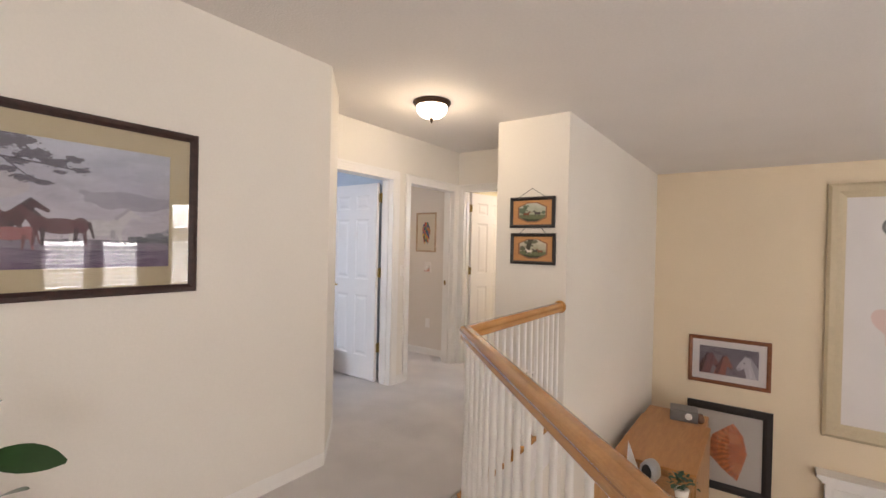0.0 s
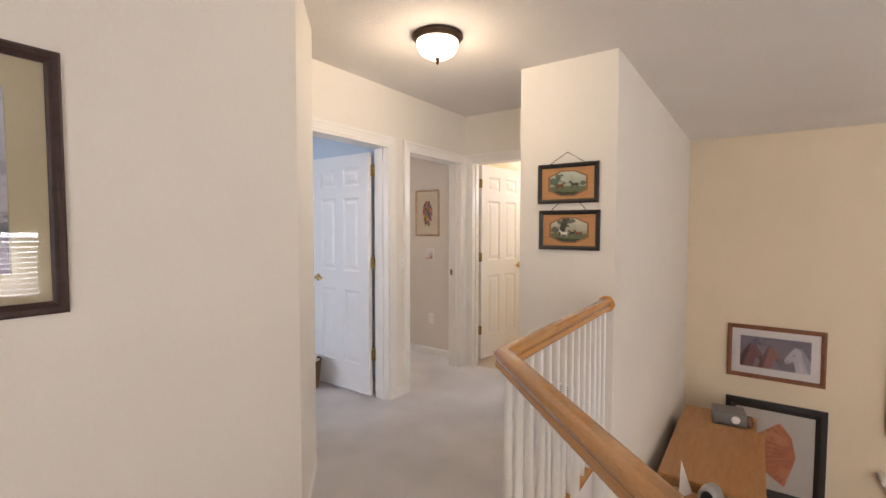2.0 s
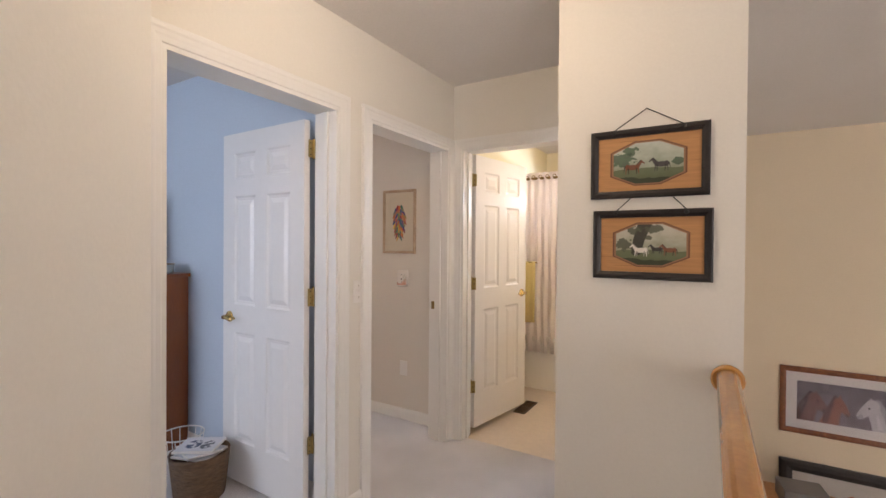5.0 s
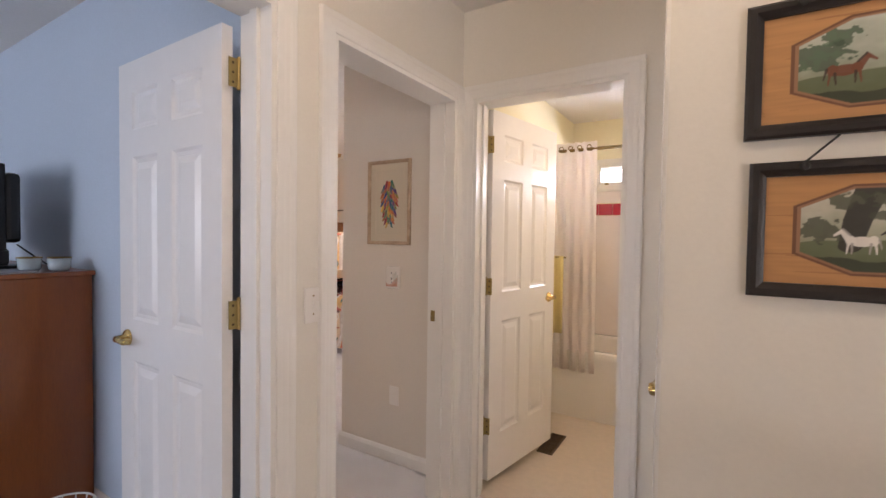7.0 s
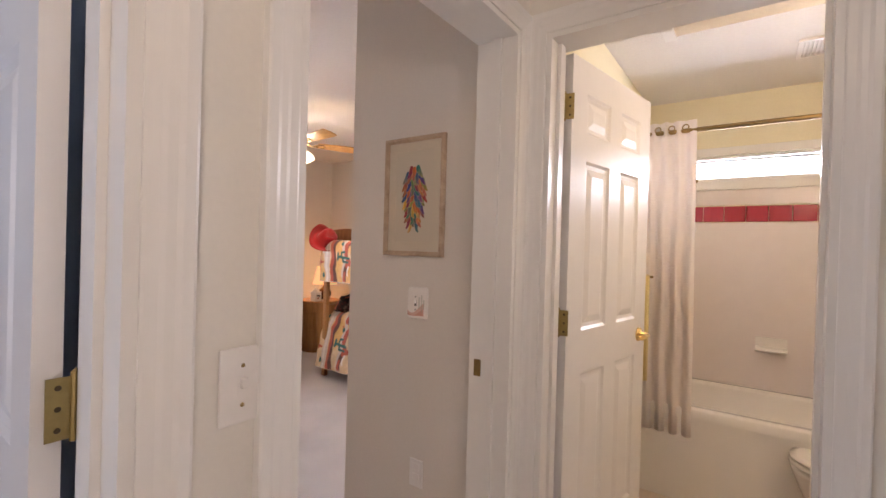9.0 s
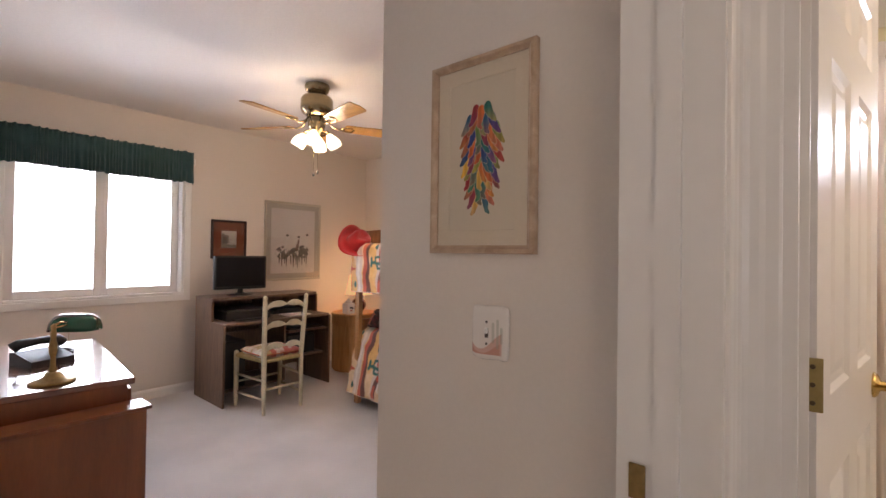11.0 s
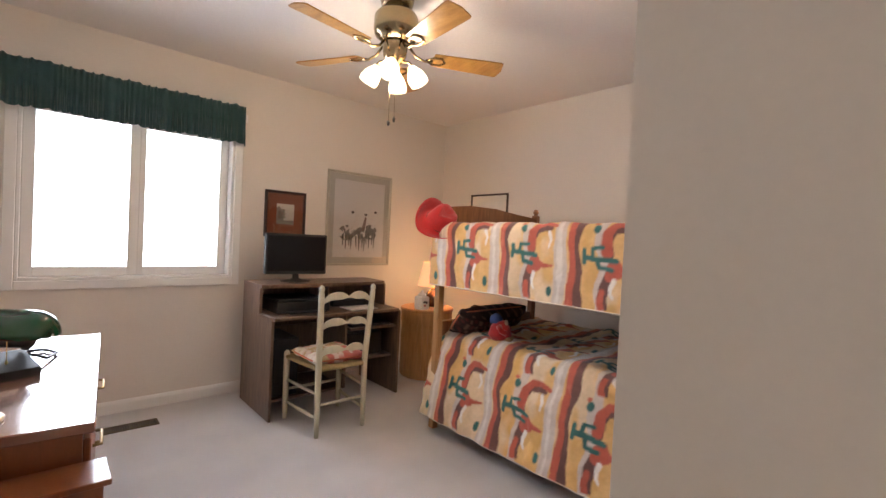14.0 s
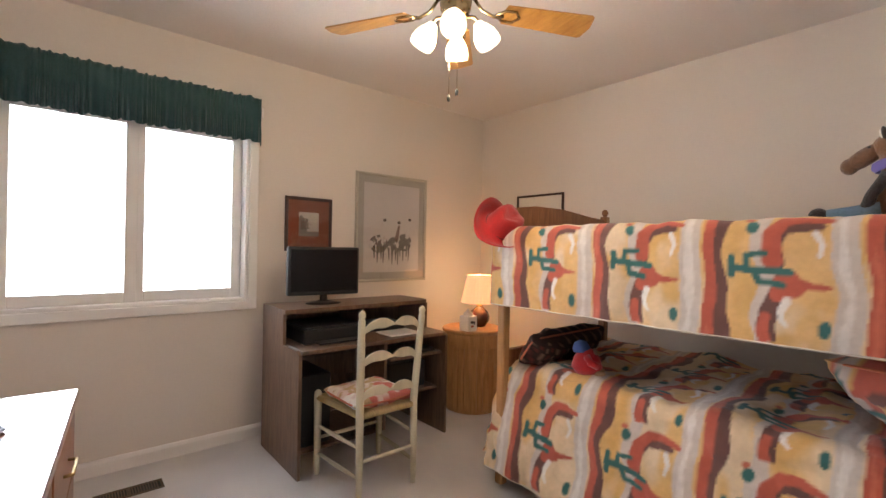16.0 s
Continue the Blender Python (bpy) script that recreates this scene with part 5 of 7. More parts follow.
bunk = thing("bunk_bed", "brown wooden bunk bed, both bunks made up with printed spreads", "bed", (-5.56, 5.98, 0))
X0, Y0 = -5.56, 5.98


def rel(b):
    return (b[0] - X0, b[1] - X0, b[2] - Y0, b[3] - Y0, b[4], b[5])


LEN, WID = 2.02, 1.07
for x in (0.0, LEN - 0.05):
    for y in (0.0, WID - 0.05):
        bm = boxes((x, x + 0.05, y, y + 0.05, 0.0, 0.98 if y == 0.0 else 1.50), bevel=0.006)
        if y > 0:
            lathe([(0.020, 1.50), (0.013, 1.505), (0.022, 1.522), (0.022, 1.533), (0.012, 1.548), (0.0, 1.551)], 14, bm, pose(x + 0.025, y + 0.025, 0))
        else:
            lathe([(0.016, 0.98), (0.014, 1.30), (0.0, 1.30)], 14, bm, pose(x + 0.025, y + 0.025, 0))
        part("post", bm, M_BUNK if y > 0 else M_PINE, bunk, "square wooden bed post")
for x in (0.008, LEN - 0.042):
    for z in (0.34, 0.62, 1.10):
        part("end_rail", boxes((x, x + 0.03, 0.05, WID - 0.05, z, z + 0.10), bevel=0.004), M_BUNK, bunk)
    crest = [(0.05, 1.28), (WID - 0.05, 1.28), (WID - 0.05, 1.475), (WID * 0.75, 1.49), (WID * 0.5, 1.515), (WID * 0.25, 1.515), (0.05, 1.49)]
    part("head_board", extrude_poly(crest, x, x + 0.03, axis="x"), M_BUNK, bunk, "shaped wooden end board")
for z in (0.10, 0.96):
    part("side_rail", boxes((0.05, LEN - 0.05, 0.004, 0.03, z, z + 0.12), bevel=0.004), M_BUNK, bunk)
    part("side_rail", boxes((0.05, LEN - 0.05, WID - 0.03, WID - 0.004, z, z + 0.12), bevel=0.004), M_BUNK, bunk)
part("slat_base", boxes(*[(0.06 + k * 0.15, 0.13 + k * 0.15, 0.03, WID - 0.03, 1.0, 1.018) for k in range(13)]), M_PINE, bunk)
part("slat_base", boxes(*[(0.06 + k * 0.15, 0.13 + k * 0.15, 0.03, WID - 0.03, 0.14, 0.158) for k in range(13)]), M_PINE, bunk)
for z, h, kind in ((0.16, 0.44, "lower"), (1.02, 0.33, "upper")):
    mt = thing("mattress", "grey-covered mattress of the " + kind + " bunk", "mattress", (X0 + 0.06, Y0 + 0.04, z))
    part("cover", boxes((0, 1.90, 0.02, 0.99, 0, h, 0.03), segments=3), M_SHEET, mt)
up = thing("bedspread", "smooth rust, yellow and teal bedspread over the upper bunk", "bedspread", (0, 0, 0))
spread("cloth", "", -5.60, -3.60, 5.955, 7.0, 1.385, 0.965, 0.02, 3.0, up, r=0.045, crease=0.013, tphase=0.015)
dn = thing("bedspread", "rumpled rust, yellow and teal bedspread draped off the lower bunk", "bedspread", (0, 0, 0))
spread("cloth", "", -5.60, -3.60, 6.02, 7.02, 0.655, 0.075, 0.24, 11.0, dn, r=0.09, crease=0.027, tphase=0.45, sphase=0.06)


pillow("pillow", "plump desert-print pillow lying at the head of the lower bunk", look((-3.86, 6.20, 0.775), (-3.45, 6.75, 1.75)) @ pose(0, 0, 0, 0, 0, 8), 0.68, 0.48, 0.20, lambda x, y: desert(x * 0.9 + 0.5 * y + 0.12, y * 0.9 + 0.2), seed=2.0)
pillow("pillow", "dark teal pillow tucked at the head of the lower bunk", pose(-3.76, 6.08, 0.80, 6, -16, 10), 0.54, 0.44, 0.14, None, M_TEALC, 5.0)
pillow("pillow", "plump desert-print pillow leaning at the head of the upper bunk", look((-3.80, 6.25, 1.585), (-4.55, 5.55, 1.95)) @ pose(0, 0, 0, 0, 0, 24), 0.50, 0.40, 0.17, lambda x, y: desert(y * 0.9 + 0.2, x + 0.1), seed=7.0)
pillow("pillow", "dark teal pillow lying flat on the upper bunk", pose(-3.62, 6.42, 1.445, 0, -5, 5), 0.44, 0.56, 0.13, None, M_TEALC, 9.0)

def blob(bm, c, r, m=None, n=16):
    prof = [(math.sin(math.pi * i / 10), -math.cos(math.pi * i / 10)) for i in range(11)]
    return lathe([(a if 0 < i < 10 else 0.0, b) for i, (a, b) in enumerate(prof)], n, bm, (m or pose(*c)) @ Matrix.Diagonal((*r, 1)))


# Patterned bolster, red toy, hat, toy horse
def zigzag(x, y):
    c = np.ones(x.shape + (3,)) * np.array((0.035, 0.018, 0.016))
    k = np.mod(y + 0.035 * np.abs(np.mod(x / 0.07, 2) - 1), 0.085)
    c[k < 0.014] = (0.20, 0.12, 0.09)
    c[(k > 0.04) & (k < 0.052)] = (0.12, 0.03, 0.025)
    return c


pillow("bolster", "dark brown zigzag-patterned bolster at the foot of the lower bunk", pose(-5.40, 6.375, 0.735, 0, -55, 0), 0.17, 0.70, 0.15, zigzag, printed("zigzag_weave", 0.9, 0.4, 120), 3.0, "bolster")
M_RED = grain("red_felt", (0.42, 0.012, 0.016), 0.85, scale=90, vary=0.15, bump=0.15, sheen=0.3)
toy = thing("red_toy_figure", "small red stuffed toy with a blue cap on the lower bunk", "toy", (-5.13, 6.17, 0.655), 30)
part("body", lathe([(0.0, 0.0), (0.055, 0.005), (0.075, 0.035), (0.06, 0.085), (0.035, 0.12), (0.0, 0.13)], 20), M_RED, toy, "", True)
part("cap", lathe([(0.04, 0.11), (0.042, 0.13), (0.03, 0.155), (0.0, 0.17)], 16, None, pose(-0.01, 0, 0, 0, -8, 0)), grain("blue_felt", (0.05, 0.08, 0.22), 0.9), toy, "blue cap", True)
for x, y in ((0.06, 0.03), (0.06, -0.03)):
    part("foot", lathe([(0.0, 0.0), (0.025, 0.004), (0.03, 0.015), (0.02, 0.028), (0.0, 0.032)], 14, None, pose(x, y, 0)), grain("tan_felt", (0.45, 0.30, 0.18), 0.9), toy, "tan foot", True)
for y in (0.05, -0.05):
    part("arm", tube([(0.0, y, 0.095), (0.02, y * 1.5, 0.07), (0.05, y * 1.2, 0.055)], [0.018, 0.017, 0.019], 10), M_RED, toy, "stubby red arm", True)
part("face", blob(bmesh.new(), 0, (0.014, 0.028, 0.024), pose(0.036, 0, 0.105)), grain("pale_felt", (0.50, 0.36, 0.28), 0.9), toy, "pale felt face", True)
hat = thing("cowboy_hat", "bright red felt cowboy hat hung on the upper bunk end", "hat")
bm = bmesh.new()
rings = []
for r, z, curl in ((0.0, 0.118, 0), (0.045, 0.112, 0), (0.072, 0.118, 0), (0.086, 0.095, 0), (0.094, 0.03, 0), (0.100, 0.006, 0), (0.125, 0.0, 0.1), (0.150, 0.002, 0.5), (0.172, 0.008, 1.0)):
    ring = []
    for k in range(36):
        a = 2 * math.pi * k / 36
        up_ = curl * 0.062 * abs(math.sin(a)) ** 1.6 - curl * 0.016 * abs(math.cos(a))
        dent = -0.03 * max(0, 1 - abs(math.sin(a)) * 1.2) if 0 < r < 0.08 else 0
        ring.append(bm.verts.new((r * 1.12 * math.cos(a), r * 0.92 * math.sin(a), z + up_ + dent * 0.6 - (0.03 if r == 0 else 0))))
        if r == 0:
            break
    rings.append(ring)
for a, b in zip(rings, rings[1:]):
    for k in range(36):
        q = [a[k % len(a)], b[k], b[(k + 1) % 36], a[(k + 1) % len(a)]]
        q = [x for i, x in enumerate(q) if x not in q[:i]]
        bm.faces.new(q)
ho = part("felt", bm, M_RED, hat, "", True)
so = ho.modifiers.new("thick", "SOLIDIFY")
so.thickness = 0.004
part("band", tube([(0.104 * math.cos(a), 0.088 * math.sin(a), 0.018) for a in np.linspace(0, 2 * math.pi, 30)], 0.004, 6), M_DARK, hat, "dark red hat band", True)
hat.matrix_world = Matrix.Translation((-5.57, 5.985, 1.375)) @ Vector((0.74, 0.02, 0.52)).to_track_quat("Z", "Y").to_matrix().to_4x4() @ pose(0, 0, 0, 0, 0, 15) @ Matrix.Diagonal((1.0, 1.0, 1.12, 1))

M_FUR = grain("brown_plush", (0.17, 0.085, 0.04), 0.95, scale=150, vary=0.25, bump=0.6, sheen=0.4)
M_FURD = grain("dark_plush", (0.02, 0.012, 0.01), 0.95, scale=150, vary=0.25, bump=0.6, sheen=0.3)
M_DENIM = grain("blue_denim", (0.13, 0.20, 0.27), 0.9, scale=150, vary=0.15, bump=0.3)
pony = thing("toy_horse", "brown plush toy horse in blue trousers sitting on the upper bunk", "toy", (-4.085, 6.36, 1.385), -4)


bm = bmesh.new()
blob(bm, (0, 0, 0.095), (0.050, 0.055, 0.095))
blob(bm, 0, (0.038, 0.042, 0.070), pose(0.004, 0, 0.205, 0, -8, 0))
part("body", bm, M_FUR, pony, "", True)
bm = bmesh.new()
blob(bm, 0, (0.031, 0.033, 0.070), pose(-0.072, 0, 0.232, 0, 54, 0))
blob(bm, 0, (0.027, 0.029, 0.030), pose(-0.112, 0, 0.204))
blob(bm, 0, (0.042, 0.042, 0.044), pose(-0.012, 0, 0.262))
part("head", bm, M_FUR, pony, "brown plush head", True)
for y in (-0.027, 0.027):
    bm = bmesh.new()
    blob(bm, 0, (0.010, 0.014, 0.028), pose(-0.016, y, 0.302, 0, -12, 0))
    ear = part("ear", bm, M_FURD, pony, "dark plush ear", True)
    bm = bmesh.new()
    blob(bm, 0, (0.006, 0.008, 0.020), pose(-0.024, y, 0.302, 0, -12, 0))
    part("ear_lining", bm, M_WHITEP, ear, "pale ear lining", True)
    bm = bmesh.new()
    blob(bm, 0, (0.005, 0.004, 0.005), pose(-0.055, y * 1.15, 0.262))
    part("eye", bm, M_BLACK, pony, "small black eye", True)
bm = bmesh.new()
blob(bm, 0, (0.034, 0.028, 0.036), pose(0.012, 0, 0.288, 0, 20, 0))
blob(bm, 0, (0.048, 0.046, 0.052), pose(0.068, 0, 0.238))
blob(bm, 0, (0.036, 0.050, 0.110), pose(0.052, 0, 0.150, 0, 6, 0))
part("mane", bm, M_FURD, pony, "dark plush mane", True)
bm = lathe([(0.050, -0.014), (0.058, 0.0), (0.050, 0.014)], 18, None, pose(-0.004, 0, 0.200, 0, -18, 0) @ Matrix.Diagonal((0.92, 0.92, 1.2, 1)))
part("scarf", bm, grain("violet_scarf", (0.14, 0.12, 0.36), 0.9), pony, "violet scarf", True)
for y in (-0.045, 0.045):
    part("leg", tube([(-0.02, y, 0.035), (-0.10, y * 1.2, 0.028), (-0.16, y * 1.3, 0.024)], [0.032, 0.026, 0.022], 12), M_DENIM, pony, "leg in blue trousers", True)
    bm = bmesh.new()
    blob(bm, 0, (0.030, 0.026, 0.027), pose(-0.185, y * 1.35, 0.026))
    part("hoof", bm, M_FURD, pony, "black plush hoof", True)
    part("arm", tube([(0, y * 1.3, 0.16), (-0.04, y * 1.5, 0.09), (-0.055, y * 1.2, 0.045)], [0.020, 0.017, 0.020], 10), M_FURD, pony, "dark plush arm", True)

sm = thing("smoke_detector", "round white smoke detector on the bedroom ceiling", "smoke detector", (-4.145, 4.32, 2.5))
part("base", lathe([(0.0, 0.0), (0.068, 0.0), (0.068, -0.012), (0.0, -0.012)], 28), M_WHITEP, sm, "", True)
part("cover", lathe([(0.060, -0.012), (0.060, -0.026), (0.048, -0.038), (0.018, -0.040), (0.0, -0.040)], 28), M_WHITEP, sm, "domed white cover", True)

# ---- desk, hutch, chair ----
desk = thing("computer_desk", "dark walnut-look computer desk with a raised hutch, cluttered with dark equipment", "desk", (-6.788, 5.15, 0))
desk.scale = (0.8, 1, 0.965)
for y0, y1 in ((0.0, 0.018), (1.035, 1.053)):
    pts = [(0.0, 0.0), (0.71, 0.0), (0.71, 0.695), (0.66, 0.715), (0.42, 0.715), (0.42, 0.90), (0.0, 0.90)]
    part("side_panel", extrude_poly([(a, b) for a, b in pts], y0, y1, axis="y"), M_DESK, desk, "walnut-look side panel")
part("top", boxes((0.01, 0.715, 0.018, 1.035, 0.695, 0.717, 0.003)), M_DESK, desk)
bm = extrude_poly([(0.0, 0.0), (0.0, 1.053), (0.40, 1.053), (0.44, 1.03), (0.455, 0.98), (0.455, 0.0)], 0.90, 0.925)
part("hutch_top", bm, M_DESK, desk, "hutch top with a rounded corner")
part("back_panel", boxes((0.0, 0.012, 0.018, 1.035, 0.12, 0.90)), M_DESK, desk)
part("hutch_divider", boxes((0.012, 0.42, 0.52, 0.538, 0.717, 0.90)), M_DESK, desk)
part("keyboard_shelf", boxes((0.20, 0.66, 0.62, 1.035, 0.56, 0.578, 0.002)), M_DESK, desk)
part("lower_divider", boxes((0.012, 0.60, 0.60, 0.618, 0.10, 0.695)), M_DESK, desk)
part("lower_shelf", boxes((0.012, 0.60, 0.018, 0.60, 0.10, 0.118), (0.012, 0.60, 0.618, 1.035, 0.30, 0.318)), M_DESK, desk)
part("foot_bar", boxes((0.10, 0.118, 0.018, 0.60, 0.40, 0.56)), M_DESK, desk)


def gadget(name, label, cat, b, mat, at=None, bevel=0.008):
    x0, x1, y0, y1, z0, z1 = b
    root = thing(name, label, cat, (x0, y0, z0))
    part("case", boxes((0, x1 - x0, 0, y1 - y0, 0, z1 - z0, bevel), segments=2), mat, root)
    return root


pr = gadget("printer", "low black printer on the computer desk below the hutch", "printer", (-6.74, -6.36, 5.24, 5.64, 0.692, 0.775), M_BLACK)
part("lid", boxes((0.02, 0.36, 0.02, 0.38, 0.083, 0.095, 0.004)), M_BLACK, pr)
part("tray", boxes((0.36, 0.46, 0.06, 0.34, 0.008, 0.016, 0.002)), M_BLACK, pr, "thin black paper tray")
gadget("set_top_box", "flat black box on the computer desk", "electronics", (-6.74, -6.50, 5.74, 6.04, 0.692, 0.74), M_BLACK)
gadget("paper_stack", "small stack of white papers on the computer desk", "paper", (-6.46, -6.28, 5.78, 6.02, 0.692, 0.70), M_WHITEP, bevel=0.001)
gadget("keyboard", "black keyboard on the pull-out shelf of the desk", "keyboard", (-6.43, -6.28, 5.79, 6.15, 0.558, 0.58), M_BLACK)
gadget("computer_tower", "black computer tower standing in the desk", "computer", (-6.76, -6.34, 5.22, 5.40, 0.114, 0.52), M_BLACK)
gadget("dark_carton", "dark box on the lower shelf of the desk", "box", (-6.74, -6.36, 5.82, 6.12, 0.307, 0.49), M_BLACK)
tv = thing("monitor", "small black flat monitor on a round foot on the desk hutch", "monitor", (-6.62, 5.475, 0.8926), 84)
part("foot", lathe([(0.0, 0.0), (0.10, 0.0), (0.10, 0.006), (0.05, 0.014), (0.022, 0.024), (0.020, 0.06), (0.0, 0.06)], 28, None, Matrix.Diagonal((1.15, 0.8, 1, 1))), M_BLACK, tv, "glossy round foot", True)
part("casing", boxes((-0.235, 0.235, -0.022, 0.030, 0.055, 0.365, 0.010), segments=2), M_BLACK, tv)
part("screen", boxes((-0.218, 0.218, -0.0235, -0.0222, 0.080, 0.348)), M_SCREEN, tv, "dark glossy screen")
part("cable", tube([(0.03, 0.03, 0.09), (0.04, 0.07, 0.02), (0.05, 0.10, -0.03), (0.05, 0.30, -0.05)], 0.004, 6), M_BLACK, tv, "black cable", True)

chair = thing("ladder_back_chair", "worn cream ladder-back chair with a rush seat at the desk", "chair", (-6.03, 5.47, 0), 0)
# The chair faces the desk, towards -x; its back posts stand at +x
for y in (-0.165, 0.165):
    s = math.copysign(1, y)
    pts = [(0.195, y, 0.0), (0.195, y, 0.20), (0.190, y, 0.45), (0.205, y + s * 0.008, 0.65), (0.225, y + s * 0.018, 0.90), (0.226, y + s * 0.018, 0.915), (0.227, y + s * 0.018, 0.93), (0.228, y + s * 0.018, 0.945), (0.229, y + s * 0.018, 0.956)]
    part("back_post", tube(pts, [0.014, 0.018, 0.020, 0.019, 0.018, 0.013, 0.019, 0.014, 0.003], 12), M_CHAIR, chair, "turned cream back post", True)
for y in (-0.20, 0.20):
    pts = [(-0.205, y, 0.0), (-0.205, y, 0.05), (-0.205, y, 0.07), (-0.205, y, 0.25), (-0.205, y, 0.40), (-0.205, y, 0.455), (-0.205, y, 0.465)]
    part("front_leg", tube(pts, [0.013, 0.016, 0.018, 0.020, 0.021, 0.019, 0.010], 12), M_CHAIR, chair, "turned cream front leg", True)
for z, xo in ((0.50, 0.194), (0.675, 0.207), (0.84, 0.219)):
    n = 26
    lo, hi = [], []
    for k in range(n + 1):
        t = -1 + 2 * k / n
        hi.append((t * 0.168, z + 0.050 + 0.022 * abs(math.sin(t * math.pi)) ** 0.8 - 0.030 * abs(t) ** 4 - 0.010 * (1 - min(abs(t) * 4, 1))))
        lo.append((t * 0.168, z + 0.028 * (1 - abs(t) ** 2.2) + 0.004 * math.cos(t * 9)))
    bm = bmesh.new()
    rows = []
    for (y, a), (_, b) in zip(lo, hi):
        bow = 0.018 * (1 - (y / 0.168) ** 2)
        rows.append([bm.verts.new((xo + bow + dx, y, zz)) for dx, zz in ((-0.005, a), (0.005, a), (0.005, b), (-0.005, b))])
    for a, b in zip(rows, rows[1:]):
        for k in range(4):
            bm.faces.new((a[k], a[(k + 1) % 4], b[(k + 1) % 4], b[k]))
    bm.faces.new(rows[0][::-1])
    bm.faces.new(rows[-1])
    part("ladder_slat", bm, M_CHAIR, chair, "double-arched cream slat")
M_RUSH = grain("rush_seat", (0.40, 0.30, 0.14), 0.8, scale=20, vary=0.25, bump=0.5, stretch=(1, 9, 1))
for pts in ([(0.192, -0.16, 0.425), (-0.205, -0.20, 0.425)], [(0.192, 0.16, 0.425), (-0.205, 0.20, 0.425)], [(-0.205, -0.19, 0.425), (-0.205, 0.19, 0.425)], [(0.192, -0.15, 0.425), (0.192, 0.15, 0.425)]):
    part("seat_rail", tube(pts, 0.016, 10), M_RUSH, chair, "rush-wrapped seat rail", True)
part("seat", extrude_poly([(0.19, -0.15), (0.19, 0.15), (-0.20, 0.19), (-0.20, -0.19)], 0.418, 0.440), M_RUSH, chair, "woven rush seat")
for z in (0.12, 0.27):
    for s in (-1, 1):
        part("stretcher", tube([(0.195, s * 0.165, z), (0, s * 0.184, z), (-0.205, s * 0.20, z)], [0.008, 0.012, 0.008], 8), M_CHAIR, chair, "thin cream stretcher", True)
part("stretcher", tube([(0.195, -0.165, 0.20), (0.195, 0, 0.20), (0.195, 0.165, 0.20)], [0.008, 0.012, 0.008], 8), M_CHAIR, chair, "thin cream stretcher", True)
part("stretcher", tube([(-0.205, -0.20, 0.20), (-0.205, 0, 0.20), (-0.205, 0.20, 0.20)], [0.008, 0.012, 0.008], 8), M_CHAIR, chair, "thin cream stretcher", True)


def cushion_paint(x, y):
    c = np.ones(x.shape + (3,)) * np.array((0.62, 0.50, 0.44))
    n = wobble(x * 9, y * 9, 0.9, 0.4)
    m = wobble(x * 9, y * 9, 1.5, 2.4)
    c[n > 0.25] = (0.72, 0.66, 0.58)
    c[n < -0.30] = (0.50, 0.13, 0.10)
    c[m > 0.45] = (0.45, 0.32, 0.16)
    return c


pillow("seat_cushion", "thin cushion, faded pink and cream print, on the chair", pose(-6.03, 5.47, 0.468), 0.36, 0.37, 0.075, cushion_paint, seed=4.0, category="cushion")

# ---- nightstand and lamp ----
ns = thing("round_nightstand", "round pine barrel-shaped nightstand with a rimmed top", "nightstand", (-6.50, 6.72, 0), 0)
N = 30
for k in range(N):
    a0_, a1_ = 2 * math.pi * (k + 0.04) / N, 2 * math.pi * (k + 0.96) / N
    q = []
    for a, r in ((a0_, 0.235), (a1_, 0.235), (a1_, 0.215), (a0_, 0.215)):
        q.append((r * math.cos(a), r * math.sin(a)))
    part("stave", extrude_poly(q, 0.02, 0.56), M_PINE, ns, "vertical pine stave")
part("core", lathe([(0.0, 0.0), (0.222, 0.0), (0.222, 0.60), (0.0, 0.60)], 40), M_PINE, ns)
part("rim", lathe([(0.222, 0.50), (0.238, 0.50), (0.240, 0.505), (0.240, 0.61), (0.236, 0.618), (0.222, 0.618)], 40), M_PINE, ns, "plain pine rim band", True)
part("top", lathe([(0.0, 0.60), (0.238, 0.60), (0.248, 0.612), (0.248, 0.624), (0.240, 0.632), (0.0, 0.632)], 40), M_PINE, ns)
lm = thing("table_lamp", "lit table lamp with dark round base and pleated cream shade", "lamp", (-6.50, 6.79, 0.632))
part("base", lathe([(0.0, 0.0), (0.05, 0.0), (0.055, 0.01), (0.082, 0.05), (0.085, 0.08), (0.07, 0.12), (0.04, 0.15), (0.022, 0.165), (0.0, 0.165)], 28), grain("dark_red_glaze", (0.05, 0.015, 0.012), 0.15), lm, "dark glazed round base", True)
part("neck", lathe([(0.022, 0.16), (0.03, 0.168), (0.018, 0.18), (0.010, 0.20), (0.010, 0.24), (0.0, 0.24)], 16), M_BRASS, lm, "brass neck", True)
bm = bmesh.new()
rows = []
for z, r in ((0.195, 0.150), (0.42, 0.100)):
    rows.append([bm.verts.new(((r + 0.003 * (k % 2)) * math.cos(2 * math.pi * k / 64), (r + 0.003 * (k % 2)) * math.sin(2 * math.pi * k / 64), z)) for k in range(64)])
for k in range(64):
    bm.faces.new((rows[0][k], rows[0][(k + 1) % 64], rows[1][(k + 1) % 64], rows[1][k]))
m_sh = lit("pleated_shade_lit", (1.0, 0.60, 0.28), 0.75)
sh = part("shade", bm, m_sh, lm, "glowing cream pleated shade")
sh.visible_shadow = False
jar = thing("photo_jar", "small white jar with a dark print on the nightstand", "jar", (-6.40, 6.57, 0.632))
part("body", boxes((-0.05, 0.05, -0.05, 0.05, 0, 0.12, 0.012), segments=2), M_WHITEP, jar)
